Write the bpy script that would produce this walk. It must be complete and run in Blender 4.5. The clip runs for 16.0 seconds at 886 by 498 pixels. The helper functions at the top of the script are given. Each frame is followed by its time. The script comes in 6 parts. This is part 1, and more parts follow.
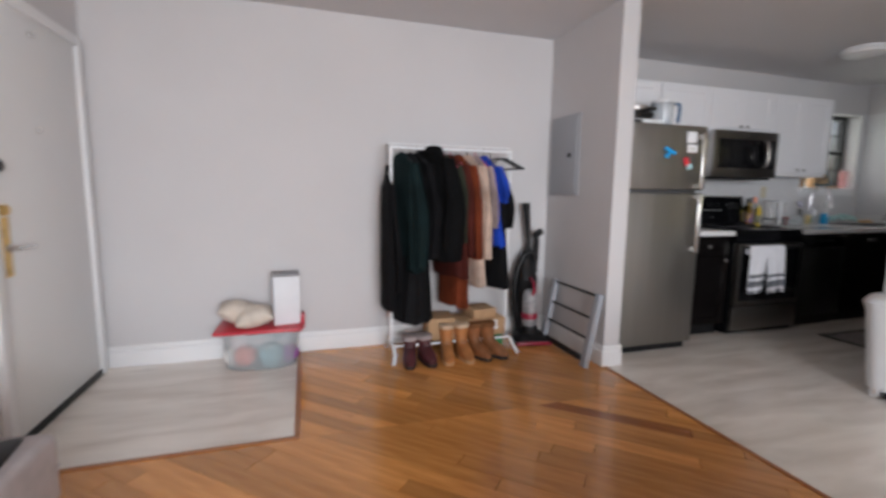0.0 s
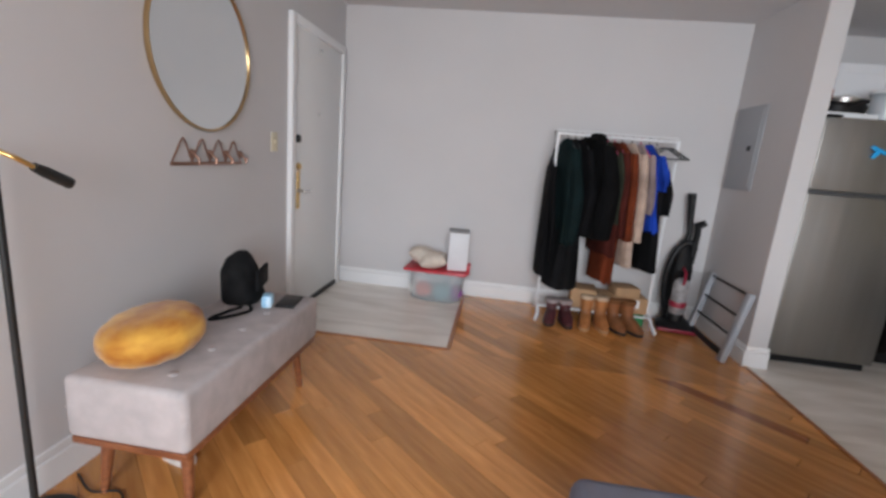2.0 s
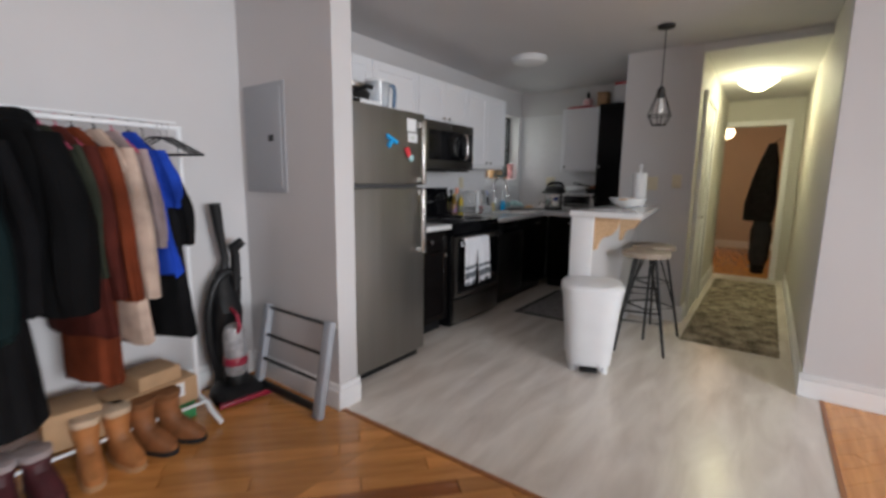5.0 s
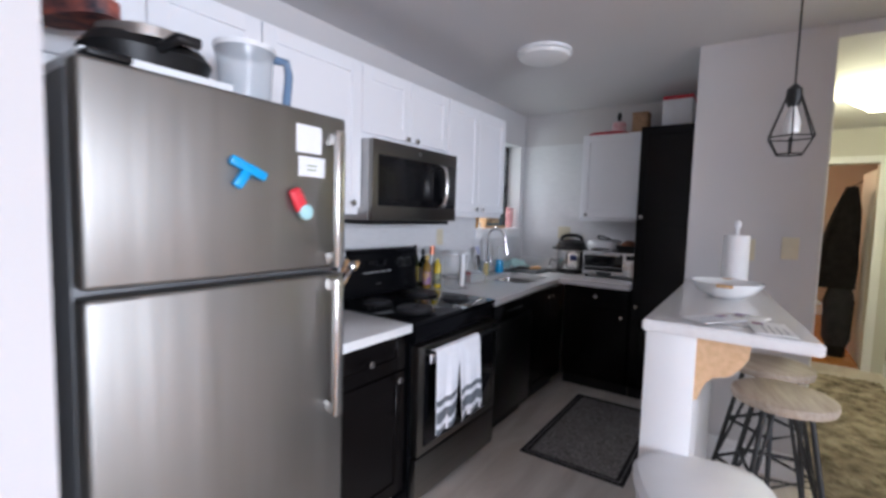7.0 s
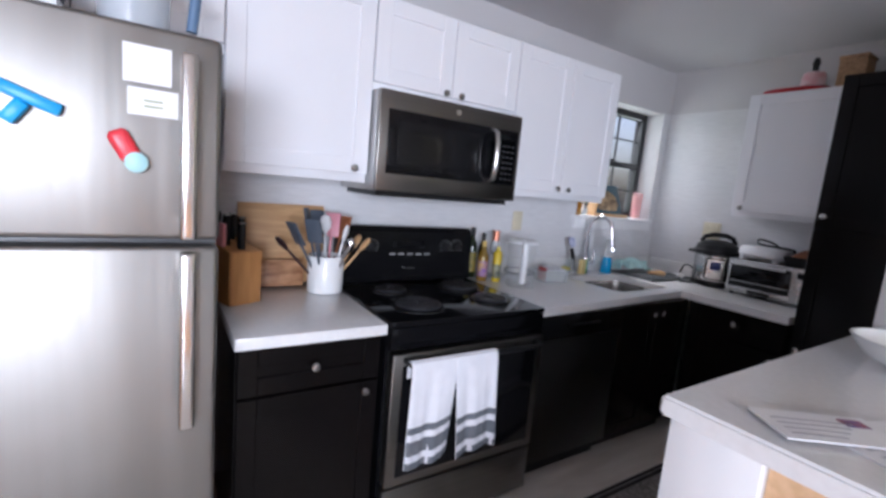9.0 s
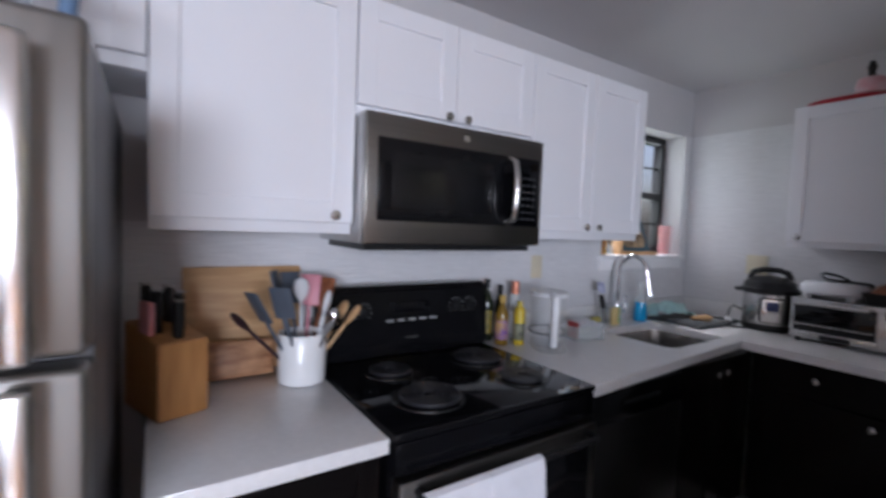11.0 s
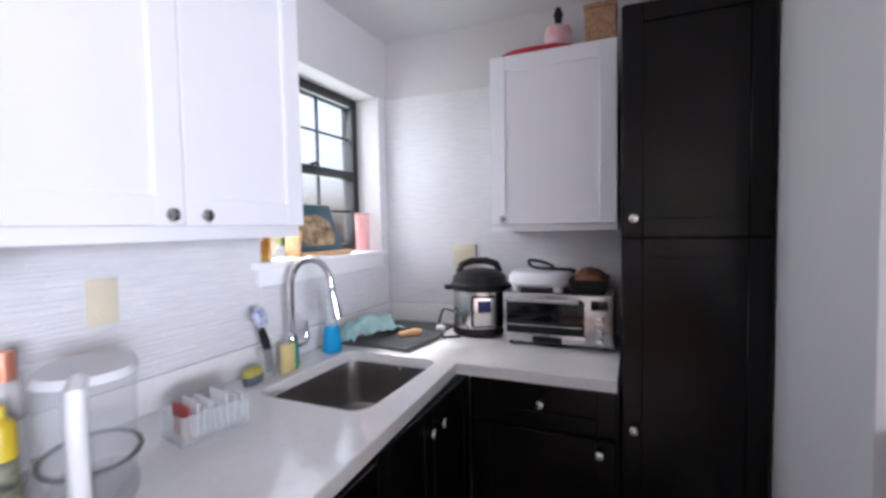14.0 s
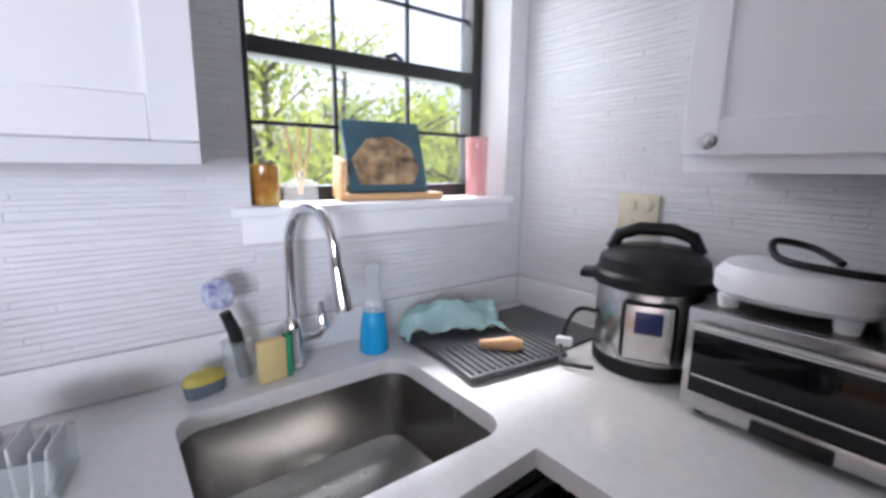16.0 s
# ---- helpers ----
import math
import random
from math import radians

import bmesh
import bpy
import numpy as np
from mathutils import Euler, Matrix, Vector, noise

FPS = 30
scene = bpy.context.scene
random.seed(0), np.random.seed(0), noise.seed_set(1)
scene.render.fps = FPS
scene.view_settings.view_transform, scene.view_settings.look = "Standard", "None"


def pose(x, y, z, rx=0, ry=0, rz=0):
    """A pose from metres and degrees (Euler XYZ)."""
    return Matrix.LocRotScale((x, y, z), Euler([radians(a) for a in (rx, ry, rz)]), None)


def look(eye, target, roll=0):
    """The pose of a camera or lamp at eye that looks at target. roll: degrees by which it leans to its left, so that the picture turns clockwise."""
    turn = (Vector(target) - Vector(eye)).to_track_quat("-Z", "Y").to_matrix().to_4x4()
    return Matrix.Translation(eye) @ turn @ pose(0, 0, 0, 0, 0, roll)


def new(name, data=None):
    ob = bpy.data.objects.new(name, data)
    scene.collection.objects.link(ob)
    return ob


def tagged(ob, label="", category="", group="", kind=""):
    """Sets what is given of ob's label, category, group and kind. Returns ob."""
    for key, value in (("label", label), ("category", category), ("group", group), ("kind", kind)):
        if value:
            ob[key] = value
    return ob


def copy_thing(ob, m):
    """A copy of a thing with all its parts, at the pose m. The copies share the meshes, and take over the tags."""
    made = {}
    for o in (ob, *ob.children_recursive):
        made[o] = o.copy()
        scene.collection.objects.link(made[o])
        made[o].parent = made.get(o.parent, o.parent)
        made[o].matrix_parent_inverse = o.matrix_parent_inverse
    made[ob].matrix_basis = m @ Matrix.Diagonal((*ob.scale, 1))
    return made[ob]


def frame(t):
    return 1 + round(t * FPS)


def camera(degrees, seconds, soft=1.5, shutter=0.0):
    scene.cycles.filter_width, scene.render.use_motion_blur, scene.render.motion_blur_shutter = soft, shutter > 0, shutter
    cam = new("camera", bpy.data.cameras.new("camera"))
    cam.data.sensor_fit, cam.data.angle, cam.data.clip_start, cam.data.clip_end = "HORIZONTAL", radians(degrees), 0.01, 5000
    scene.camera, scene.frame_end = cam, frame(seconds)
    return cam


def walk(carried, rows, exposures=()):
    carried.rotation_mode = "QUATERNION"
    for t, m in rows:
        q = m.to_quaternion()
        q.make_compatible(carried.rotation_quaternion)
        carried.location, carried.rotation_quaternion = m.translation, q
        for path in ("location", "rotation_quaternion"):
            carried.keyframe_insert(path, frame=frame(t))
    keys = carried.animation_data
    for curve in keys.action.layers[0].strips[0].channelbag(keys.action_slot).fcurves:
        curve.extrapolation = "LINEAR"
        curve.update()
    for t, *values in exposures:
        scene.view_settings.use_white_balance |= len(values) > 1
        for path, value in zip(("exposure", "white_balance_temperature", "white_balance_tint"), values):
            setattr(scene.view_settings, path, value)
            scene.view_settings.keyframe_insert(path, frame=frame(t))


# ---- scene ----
cam = camera(90.0, 16.0, soft=3.0, shutter=0.4)
PATH = [
    (0, (1.683, 1.749, 1.195), (2.269, 3.645, 0.942), 0.8),
    (0.5, (1.719, 1.616, 1.206), (1.878, 3.588, 0.913), 4.0),
    (1, (1.742, 1.47, 1.214), (1.69, 3.455, 0.974), 2.8),
    (1.5, (1.773, 1.294, 1.235), (1.591, 3.258, 0.903), 1.8),
    (2, (1.838, 1.15, 1.259), (1.614, 3.094, 0.844), 4.9),
    (2.5, (1.869, 1.099, 1.252), (2.185, 3.048, 0.931), 3.6),
    (3, (1.806, 1.197, 1.239), (2.698, 2.939, 0.829), 1.6),
    (3.5, (1.798, 1.422, 1.237), (2.891, 3.061, 0.89), 2.4),
    (4, (1.828, 1.762, 1.246), (3.127, 3.245, 0.913), 3.6),
    (4.5, (1.897, 2.091, 1.251), (3.393, 3.355, 0.843), 0.8),
    (5, (2.114, 2.462, 1.261), (3.712, 3.625, 0.959), 0.7),
    (5.2, (2.212, 2.641, 1.255), (3.867, 3.728, 0.972), 1.2),
    (7.5, (3.897, 3.312, 1.431), (5.517, 4.479, 1.316), 1.5),
    (8, (4.161, 3.278, 1.423), (5.644, 4.61, 1.257), 1.3),
    (8.5, (4.337, 3.145, 1.417), (5.495, 4.751, 1.13), 7.4),
    (10.8, (4.554, 3.557, 1.43), (5.543, 5.295, 1.373), 1.4),
    (11, (4.615, 3.602, 1.436), (5.716, 5.269, 1.337), 2.2),
    (11.5, (4.708, 3.704, 1.377), (6.005, 5.205, 1.12), 1.3),
    (12, (4.729, 3.843, 1.334), (6.327, 4.99, 0.971), -1.5),
    (12.5, (4.83, 3.888, 1.311), (6.625, 4.648, 0.863), -3.3),
    (13, (5.089, 3.917, 1.329), (6.918, 4.686, 1.079), -1.1),
    (13.5, (5.336, 3.972, 1.37), (7.161, 4.778, 1.223), -0.2),
    (14, (5.625, 4.014, 1.422), (7.458, 4.808, 1.325), -1.0),
    (14.5, (5.917, 4.025, 1.442), (7.675, 4.978, 1.44), 1.6),
    (15, (6.178, 4.139, 1.421), (7.876, 5.196, 1.415), 0.2),
    (15.5, (6.423, 4.179, 1.41), (7.914, 5.495, 1.194), -0.5),
    (16, (6.58, 4.165, 1.403), (7.775, 5.726, 1.039), 0.7),
]
EXPOSURES = [(0, 0.03, 6300, 10), (0.7, -0.05, 6250, 9), (1.5, -0.18, 6200, 8), (3, -0.2, 6250, 9), (4, -0.08, 6300, 9), (5.2, 0.04, 6300, 9), (7.3, 0.8, 5700, 13), (8.7, 0.85, 5700, 14), (11, 0.42, 5700, 15), (11.5, 0.48, 5700, 15), (12, 0.68, 5750, 16), (12.5, 1.0, 5750, 16), (13, 1.24, 5800, 16), (13.5, 1.48, 5800, 16), (14, 1.58, 5800, 16), (15, 1.65, 5800, 16), (16, 1.42, 5800, 15)]
walk(cam, [(t, look(eye, target, roll)) for t, eye, target, roll in PATH], EXPOSURES)

# ---- world and light ----
world = bpy.data.worlds.new("world")
scene.world = world
world.use_nodes = True
wn = world.node_tree.nodes
sky = wn.new("ShaderNodeTexSky")
sky.sky_type = "NISHITA"
sky.sun_disc = False
sky.sun_elevation, sky.sun_rotation = radians(58), radians(-15)
sky.dust_density, sky.air_density, sky.ozone_density = 7.0, 0.8, 0.3
world.node_tree.links.new(sky.outputs[0], wn["Background"].inputs[0])
wn["Background"].inputs[1].default_value = 0.15

sun = new("sun", bpy.data.lights.new("sun", "SUN"))
sun.data.energy, sun.data.angle, sun.data.color = 3.5, radians(10), (1.0, 0.97, 0.9)
sun.matrix_world = look((0, 0, 8), (-0.3, -1.05, 6.2))


def area(name, eye, target, w, h, power, color=(1, 1, 1)):
    ob = new(name, bpy.data.lights.new(name, "AREA"))
    ob.data.shape, ob.data.size, ob.data.size_y, ob.data.energy, ob.data.color = "RECTANGLE", w, h, power, color
    ob.matrix_world = look(eye, target)
    return ob


def bulb(name, place, power, color, radius=0.05):
    ob = new(name, bpy.data.lights.new(name, "POINT"))
    ob.data.energy, ob.data.color, ob.data.shadow_soft_size = power, color, radius
    ob.location = place
    return ob


area("window_daylight_south", (2.35, -1.40, 1.45), (2.55, 2.0, 0.35), 2.5, 1.6, 150, (0.95, 0.97, 1.0)).data.spread = radians(135)
area("window_daylight_kitchen", (7.28, 5.5, 1.72), (7.28, 3, 1.3), 0.8, 0.78, 2.9, (0.97, 1.0, 0.94))
bulb("hall_bulb", (7.8, 2.66, 2.10), 10.5, (1.0, 0.94, 0.52), 0.07)
bulb("bedroom_bulb", (11.2, 3.05, 2.15), 6, (1.0, 0.55, 0.25), 0.07)

# ---- materials ----
def mat(name, color, rough=0.5, metal=0.0, var=0.12, scale=8.0, bump=0.0, bscale=120.0, stretch=(1, 1, 1), spec=0.5, color2=None, coat=0.0, obj_random=0.0, transmission=0.0, alpha=1.0, emit=0.0, sheen=0.0):
    m = bpy.data.materials.new(name)
    m.use_nodes = True
    n, l = m.node_tree.nodes, m.node_tree.links
    b = n["Principled BSDF"]
    tc = n.new("ShaderNodeTexCoord")
    mp = n.new("ShaderNodeMapping")
    mp.inputs["Scale"].default_value = stretch
    l.new(tc.outputs["Object"], mp.inputs[0])
    nz = n.new("ShaderNodeTexNoise")
    nz.inputs["Scale"].default_value, nz.inputs["Detail"].default_value = scale, 6
    l.new(mp.outputs[0], nz.inputs["Vector"])
    ramp = n.new("ShaderNodeValToRGB")
    c2 = color2 or tuple(min(1, c * (1 + var)) for c in color)
    c1 = color if color2 else tuple(c * (1 - var) for c in color)
    ramp.color_ramp.elements[0].position, ramp.color_ramp.elements[1].position = 0.32, 0.68
    ramp.color_ramp.elements[0].color, ramp.color_ramp.elements[1].color = (*c1, 1), (*c2, 1)
    l.new(nz.outputs[0], ramp.inputs[0])
    out = ramp.outputs[0]
    if obj_random:
        oi = n.new("ShaderNodeObjectInfo")
        mr = n.new("ShaderNodeMapRange")
        mr.inputs["To Min"].default_value, mr.inputs["To Max"].default_value = 1 - obj_random, 1 + obj_random
        l.new(oi.outputs["Random"], mr.inputs["Value"])
        hsv = n.new("ShaderNodeHueSaturation")
        l.new(mr.outputs[0], hsv.inputs["Value"])
        l.new(out, hsv.inputs["Color"])
        out = hsv.outputs[0]
    l.new(out, b.inputs["Base Color"])
    rr = n.new("ShaderNodeMapRange")
    rr.inputs["To Min"].default_value, rr.inputs["To Max"].default_value = max(0.02, rough * 0.85), min(1, rough * 1.15)
    l.new(nz.outputs[0], rr.inputs["Value"])
    l.new(rr.outputs[0], b.inputs["Roughness"])
    b.inputs["Metallic"].default_value = metal
    b.inputs["Specular IOR Level"].default_value = spec
    b.inputs["Coat Weight"].default_value = coat
    b.inputs["Coat Roughness"].default_value = 0.12
    b.inputs["Transmission Weight"].default_value = transmission
    b.inputs["Alpha"].default_value = alpha
    b.inputs["Sheen Weight"].default_value = sheen
    if emit:
        b.inputs["Emission Color"].default_value = (*color, 1)
        b.inputs["Emission Strength"].default_value = emit
    if bump:
        n2 = n.new("ShaderNodeTexNoise")
        n2.inputs["Scale"].default_value, n2.inputs["Detail"].default_value = bscale, 3
        l.new(mp.outputs[0], n2.inputs["Vector"])
        bp = n.new("ShaderNodeBump")
        bp.inputs["Strength"].default_value, bp.inputs["Distance"].default_value = bump, 0.004
        l.new(n2.outputs[0], bp.inputs["Height"])
        l.new(bp.outputs[0], b.inputs["Normal"])
    return m


def wood(name, a, c, rough=0.3, coat=0.0, rnd=0.0, stretch=(1.5, 14, 14), scale=4.0):
    return mat(name, a, rough, color2=c, scale=scale, stretch=stretch, bump=0.05, bscale=30, coat=coat, obj_random=rnd)


WALL = mat("wall_paint_grey", (0.60, 0.585, 0.59), 0.75, var=0.025, scale=1.5, bump=0.12, bscale=160)
CEIL = mat("ceiling_paint", (0.66, 0.65, 0.66), 0.85, var=0.03, scale=1.2, bump=0.3, bscale=90)
HALLW = mat("hall_wall_paint", (0.62, 0.6, 0.55), 0.6, var=0.03, scale=1.5, bump=0.1, bscale=160)
BEDW = mat("bedroom_wall_paint", (0.6, 0.5, 0.42), 0.8, var=0.04, scale=2)
TRIM = mat("trim_white_paint", (0.84, 0.84, 0.85), 0.4, var=0.02, scale=3)
DOORW = mat("door_white_paint", (0.78, 0.78, 0.78), 0.5, var=0.02, scale=2, bump=0.04, bscale=60)
OAK = wood("oak_plank", (0.50, 0.205, 0.054), (0.68, 0.315, 0.092), 0.22, coat=0.3, rnd=0.26, stretch=(1.0, 9, 9), scale=3.0)
EDGE = wood("oak_edge_strip", (0.3, 0.1, 0.03), (0.4, 0.16, 0.05), 0.35)
SUB = mat("plank_joint_dark", (0.16, 0.06, 0.02), 0.8)
CABW = mat("cabinet_white_lacquer", (0.82, 0.82, 0.85), 0.3, var=0.015, scale=2)
ESP = mat("espresso_cabinet_wood", (0.005, 0.004, 0.004), 0.2, var=0.1, scale=1.5, stretch=(1, 1, 1), spec=0.18)
STEEL = mat("stainless_steel_brushed", (0.30, 0.29, 0.275), 0.45, 1.0, var=0.06, scale=2, stretch=(7, 7, 0.3), bump=1.0, bscale=1.0)
STEELB = mat("stainless_steel_bright", (0.52, 0.51, 0.5), 0.24, 1.0, var=0.05, scale=3, stretch=(0.6, 30, 30))
STEELD = mat("stainless_steel_dark", (0.23, 0.22, 0.205), 0.3, 1.0, var=0.06, scale=3, stretch=(0.6, 40, 40))
SINKM = mat("sink_steel", (0.42, 0.405, 0.39), 0.26, 1.0, var=0.08, scale=6)
CHROME = mat("chrome", (0.75, 0.75, 0.77), 0.08, 1.0, var=0.02)
NICKEL = mat("brushed_nickel", (0.66, 0.65, 0.63), 0.22, 1.0, var=0.03)
BLACKG = mat("black_glass", (0.004, 0.004, 0.005), 0.08, var=0.1, spec=0.35)
BLACK = mat("black_enamel", (0.004, 0.004, 0.005), 0.16, var=0.15, spec=0.22)
BLACKP = mat("black_plastic", (0.010, 0.010, 0.011), 0.4, var=0.2, bump=0.05, spec=0.3)
BLACKM = mat("black_metal", (0.02, 0.02, 0.02), 0.5, 0.3, var=0.2)
WHITEP = mat("white_plastic", (0.82, 0.83, 0.85), 0.35, var=0.02)
CREAM = mat("cream_plate_plastic", (0.66, 0.6, 0.45), 0.45, var=0.04)
PANEL = mat("grey_panel_paint", (0.35, 0.36, 0.385), 0.45, var=0.04, scale=4)
BRASS = mat("brass", (0.72, 0.5, 0.2), 0.28, 1.0, var=0.06)
GOLDM = mat("gold_mirror_rim", (0.5, 0.34, 0.17), 0.3, 1.0, var=0.05)
MIRROR = mat("mirror_glass", (0.74, 0.76, 0.76), 0.01, 1.0, var=0.0)
LEGW = wood("walnut_leg", (0.16, 0.05, 0.02), (0.3, 0.11, 0.045), 0.4)
PINE = wood("raw_pine", (0.62, 0.40, 0.22), (0.74, 0.5, 0.3), 0.6)
BAMBOO = wood("bamboo_block", (0.42, 0.19, 0.06), (0.56, 0.28, 0.1), 0.4, stretch=(14, 14, 1.5))
BOARDW = wood("beech_board", (0.5, 0.29, 0.13), (0.64, 0.4, 0.2), 0.5)
CARD = mat("cardboard", (0.46, 0.29, 0.16), 0.85, var=0.1, scale=10)
SEATW = wood("weathered_seat_wood", (0.28, 0.22, 0.17), (0.42, 0.35, 0.28), 0.55)


def fabric(name, c, var=0.2, rough=0.9, scale=14, bump=0.5, bscale=350, sheen=0.0):
    return mat(name, c, rough, var=var, scale=scale, bump=bump, bscale=bscale, sheen=sheen, spec=0.1)


BENCHF = fabric("bench_grey_linen", (0.46, 0.42, 0.42), 0.1)
SOFAF = fabric("sofa_slate_fabric", (0.17, 0.17, 0.21), 0.12)
VELVET = mat("mustard_velvet", (0.36, 0.12, 0.012), 0.6, color2=(0.66, 0.36, 0.06), scale=9, stretch=(1, 1, 2.2), bump=0.3, bscale=200, spec=0.15, sheen=0.3)


def quartz():
    m = mat("quartz_white", (0.78, 0.775, 0.775), 0.16, var=0.03, scale=60, coat=0.2)
    return m


QUARTZ = quartz()


def tile_floor():
    m = mat("grey_veined_floor_tile", (0.66, 0.595, 0.53), 0.24, color2=(0.87, 0.815, 0.75), scale=2.3, stretch=(0.8, 3.4, 1), bump=0.04, bscale=20)
    n, l = m.node_tree.nodes, m.node_tree.links
    mp = [x for x in n if x.type == "MAPPING"][0]
    mp.inputs["Rotation"].default_value = (0, 0, radians(38))
    nz = [x for x in n if x.type == "TEX_NOISE"][0]
    nz.inputs["Distortion"].default_value = 0.5
    return m


TILE = tile_floor()
SPLASH = mat("stacked_white_stone_tile", (0.72, 0.715, 0.73), 0.42, var=0.06, scale=18, stretch=(0.6, 1, 6), bump=0.22, bscale=70)
GROUT = mat("tile_backing", (0.5, 0.5, 0.5), 0.8)


def glass(name, tint=(1, 1, 1), rough=0.0, alpha=0.25):
    m = mat(name, tint, max(0.02, rough), var=0.0, alpha=alpha, spec=0.6)
    return m


PANE = glass("window_glass", (0.9, 0.95, 0.95), 0.0, 0.06)
CLEAR = glass("clear_glass", (0.8, 0.85, 0.85), 0.03, 0.28)
PINKG = glass("pink_glass", (0.75, 0.38, 0.38), 0.05, 0.38)
TUBP = glass("clear_tub_plastic", (0.6, 0.65, 0.68), 0.2, 0.4)

# ---- mesh tools ----
def thing(name, x, y, z, rz=0.0, label="", category="", group="", kind=""):
    ob = new(name)
    ob.empty_display_size = 0.05
    ob.matrix_basis = pose(x, y, z, 0, 0, rz)
    return tagged(ob, label, category, group, kind)


def finish(name, bm, material, parent=None, smooth=False, label="", category="", kind="", at=None):
    me = bpy.data.meshes.new(name)
    bmesh.ops.recalc_face_normals(bm, faces=bm.faces)
    bm.to_mesh(me)
    bm.free()
    me.materials.append(material)
    if smooth:
        me.polygons.foreach_set("use_smooth", [True] * len(me.polygons))
        me.set_sharp_from_angle(angle=radians(38))
    ob = new(name, me)
    if parent is not None:
        ob.parent = parent
    if at is not None:
        ob.matrix_basis = at
    return tagged(ob, label, category, "", kind)


def add_box(bm, x0, x1, y0, y1, z0, z1, bevel=0.0, seg=2, m=None):
    g = bmesh.ops.create_cube(bm, size=1)["verts"]
    for v in g:
        v.co = Vector((x0 + (v.co.x + 0.5) * (x1 - x0), y0 + (v.co.y + 0.5) * (y1 - y0), z0 + (v.co.z + 0.5) * (z1 - z0)))
    if bevel:
        es = list({e for v in g for e in v.link_edges})
        r = bmesh.ops.bevel(bm, geom=es, offset=bevel, segments=seg, profile=0.5, affect="EDGES")
        g = list({v for f in r["faces"] for v in f.verts} | {v for v in g if v.is_valid})
    if m is not None:
        bmesh.ops.transform(bm, matrix=m, verts=g)
    return g


def box(name, x0, x1, y0, y1, z0, z1, material, parent=None, bevel=0.0, seg=2, m=None, **tags):
    bm = bmesh.new()
    add_box(bm, x0, x1, y0, y1, z0, z1, bevel, seg, m)
    return finish(name, bm, material, parent, smooth=bevel > 0.0, **tags)


def add_lathe(bm, profile, n=24, m=None, cap=True):
    rings, made = [], []
    for r, z in profile:
        ring = [bm.verts.new((r * math.cos(2 * math.pi * k / n), r * math.sin(2 * math.pi * k / n), z)) for k in range(n)]
        rings.append(ring)
        made += ring
    for a, b in zip(rings, rings[1:]):
        for k in range(n):
            bm.faces.new((a[k], a[(k + 1) % n], b[(k + 1) % n], b[k]))
    if cap:
        bm.faces.new(rings[0][::-1])
        bm.faces.new(rings[-1])
    if m is not None:
        bmesh.ops.transform(bm, matrix=m, verts=made)
    return made


def lathe(name, profile, material, parent=None, n=24, m=None, cap=True, **tags):
    bm = bmesh.new()
    add_lathe(bm, profile, n, m, cap)
    return finish(name, bm, material, parent, smooth=True, **tags)


def add_tube(bm, pts, r, n=8):
    pts = [Vector(p) for p in pts]
    rings = []
    side = None
    for i, p in enumerate(pts):
        d = (pts[min(i + 1, len(pts) - 1)] - pts[max(i - 1, 0)]).normalized()
        if side is None:
            side = d.cross(Vector((0, 0, 1)) if abs(d.z) < 0.9 else Vector((1, 0, 0))).normalized()
        side = (side - d * side.dot(d)).normalized()
        up = d.cross(side)
        rad = r[i] if isinstance(r, (list, tuple)) else r
        rings.append([bm.verts.new(p + rad * (math.cos(2 * math.pi * k / n) * side + math.sin(2 * math.pi * k / n) * up)) for k in range(n)])
    for a, b in zip(rings, rings[1:]):
        for k in range(n):
            bm.faces.new((a[k], a[(k + 1) % n], b[(k + 1) % n], b[k]))
    bm.faces.new(rings[0][::-1])
    bm.faces.new(rings[-1])


def tube(name, pts, r, material, parent=None, n=10, **tags):
    bm = bmesh.new()
    add_tube(bm, pts, r, n)
    return finish(name, bm, material, parent, smooth=True, **tags)


def flow(pts, n=5):
    """Points along a smooth curve through the given ones."""
    p = [Vector(q) for q in pts]
    out = []
    for i in range(len(p) - 1):
        a, b, c, d = p[max(i - 1, 0)], p[i], p[i + 1], p[min(i + 2, len(p) - 1)]
        for k in range(n):
            f = k / n
            out.append(0.5 * (2 * b + (c - a) * f + (2 * a - 5 * b + 4 * c - d) * f * f + (3 * b - a - 3 * c + d) * f ** 3))
    return out + [p[-1]]


def arc(c, r, a0, a1, n, plane="yz"):
    out = []
    for k in range(n + 1):
        a = radians(a0 + (a1 - a0) * k / n)
        u, v = r * math.cos(a), r * math.sin(a)
        out.append({"yz": (c[0], c[1] + u, c[2] + v), "xz": (c[0] + u, c[1], c[2] + v), "xy": (c[0] + u, c[1] + v, c[2])}[plane])
    return out


def shaker(name, w, h, material, parent, at, t=0.02, rail=0.06):
    """A recessed-panel door front: width along x, height along z, its face towards -y."""
    bm = bmesh.new()
    add_box(bm, 0, rail, -t, 0, 0, h, 0.002, 1)
    add_box(bm, w - rail, w, -t, 0, 0, h, 0.002, 1)
    add_box(bm, rail, w - rail, -t, 0, 0, rail, 0.002, 1)
    add_box(bm, rail, w - rail, -t, 0, h - rail, h, 0.002, 1)
    add_box(bm, rail - 0.001, w - rail + 0.001, -t + 0.008, 0, rail - 0.001, h - rail + 0.001)
    return finish(name, bm, material, parent, smooth=True, at=at)


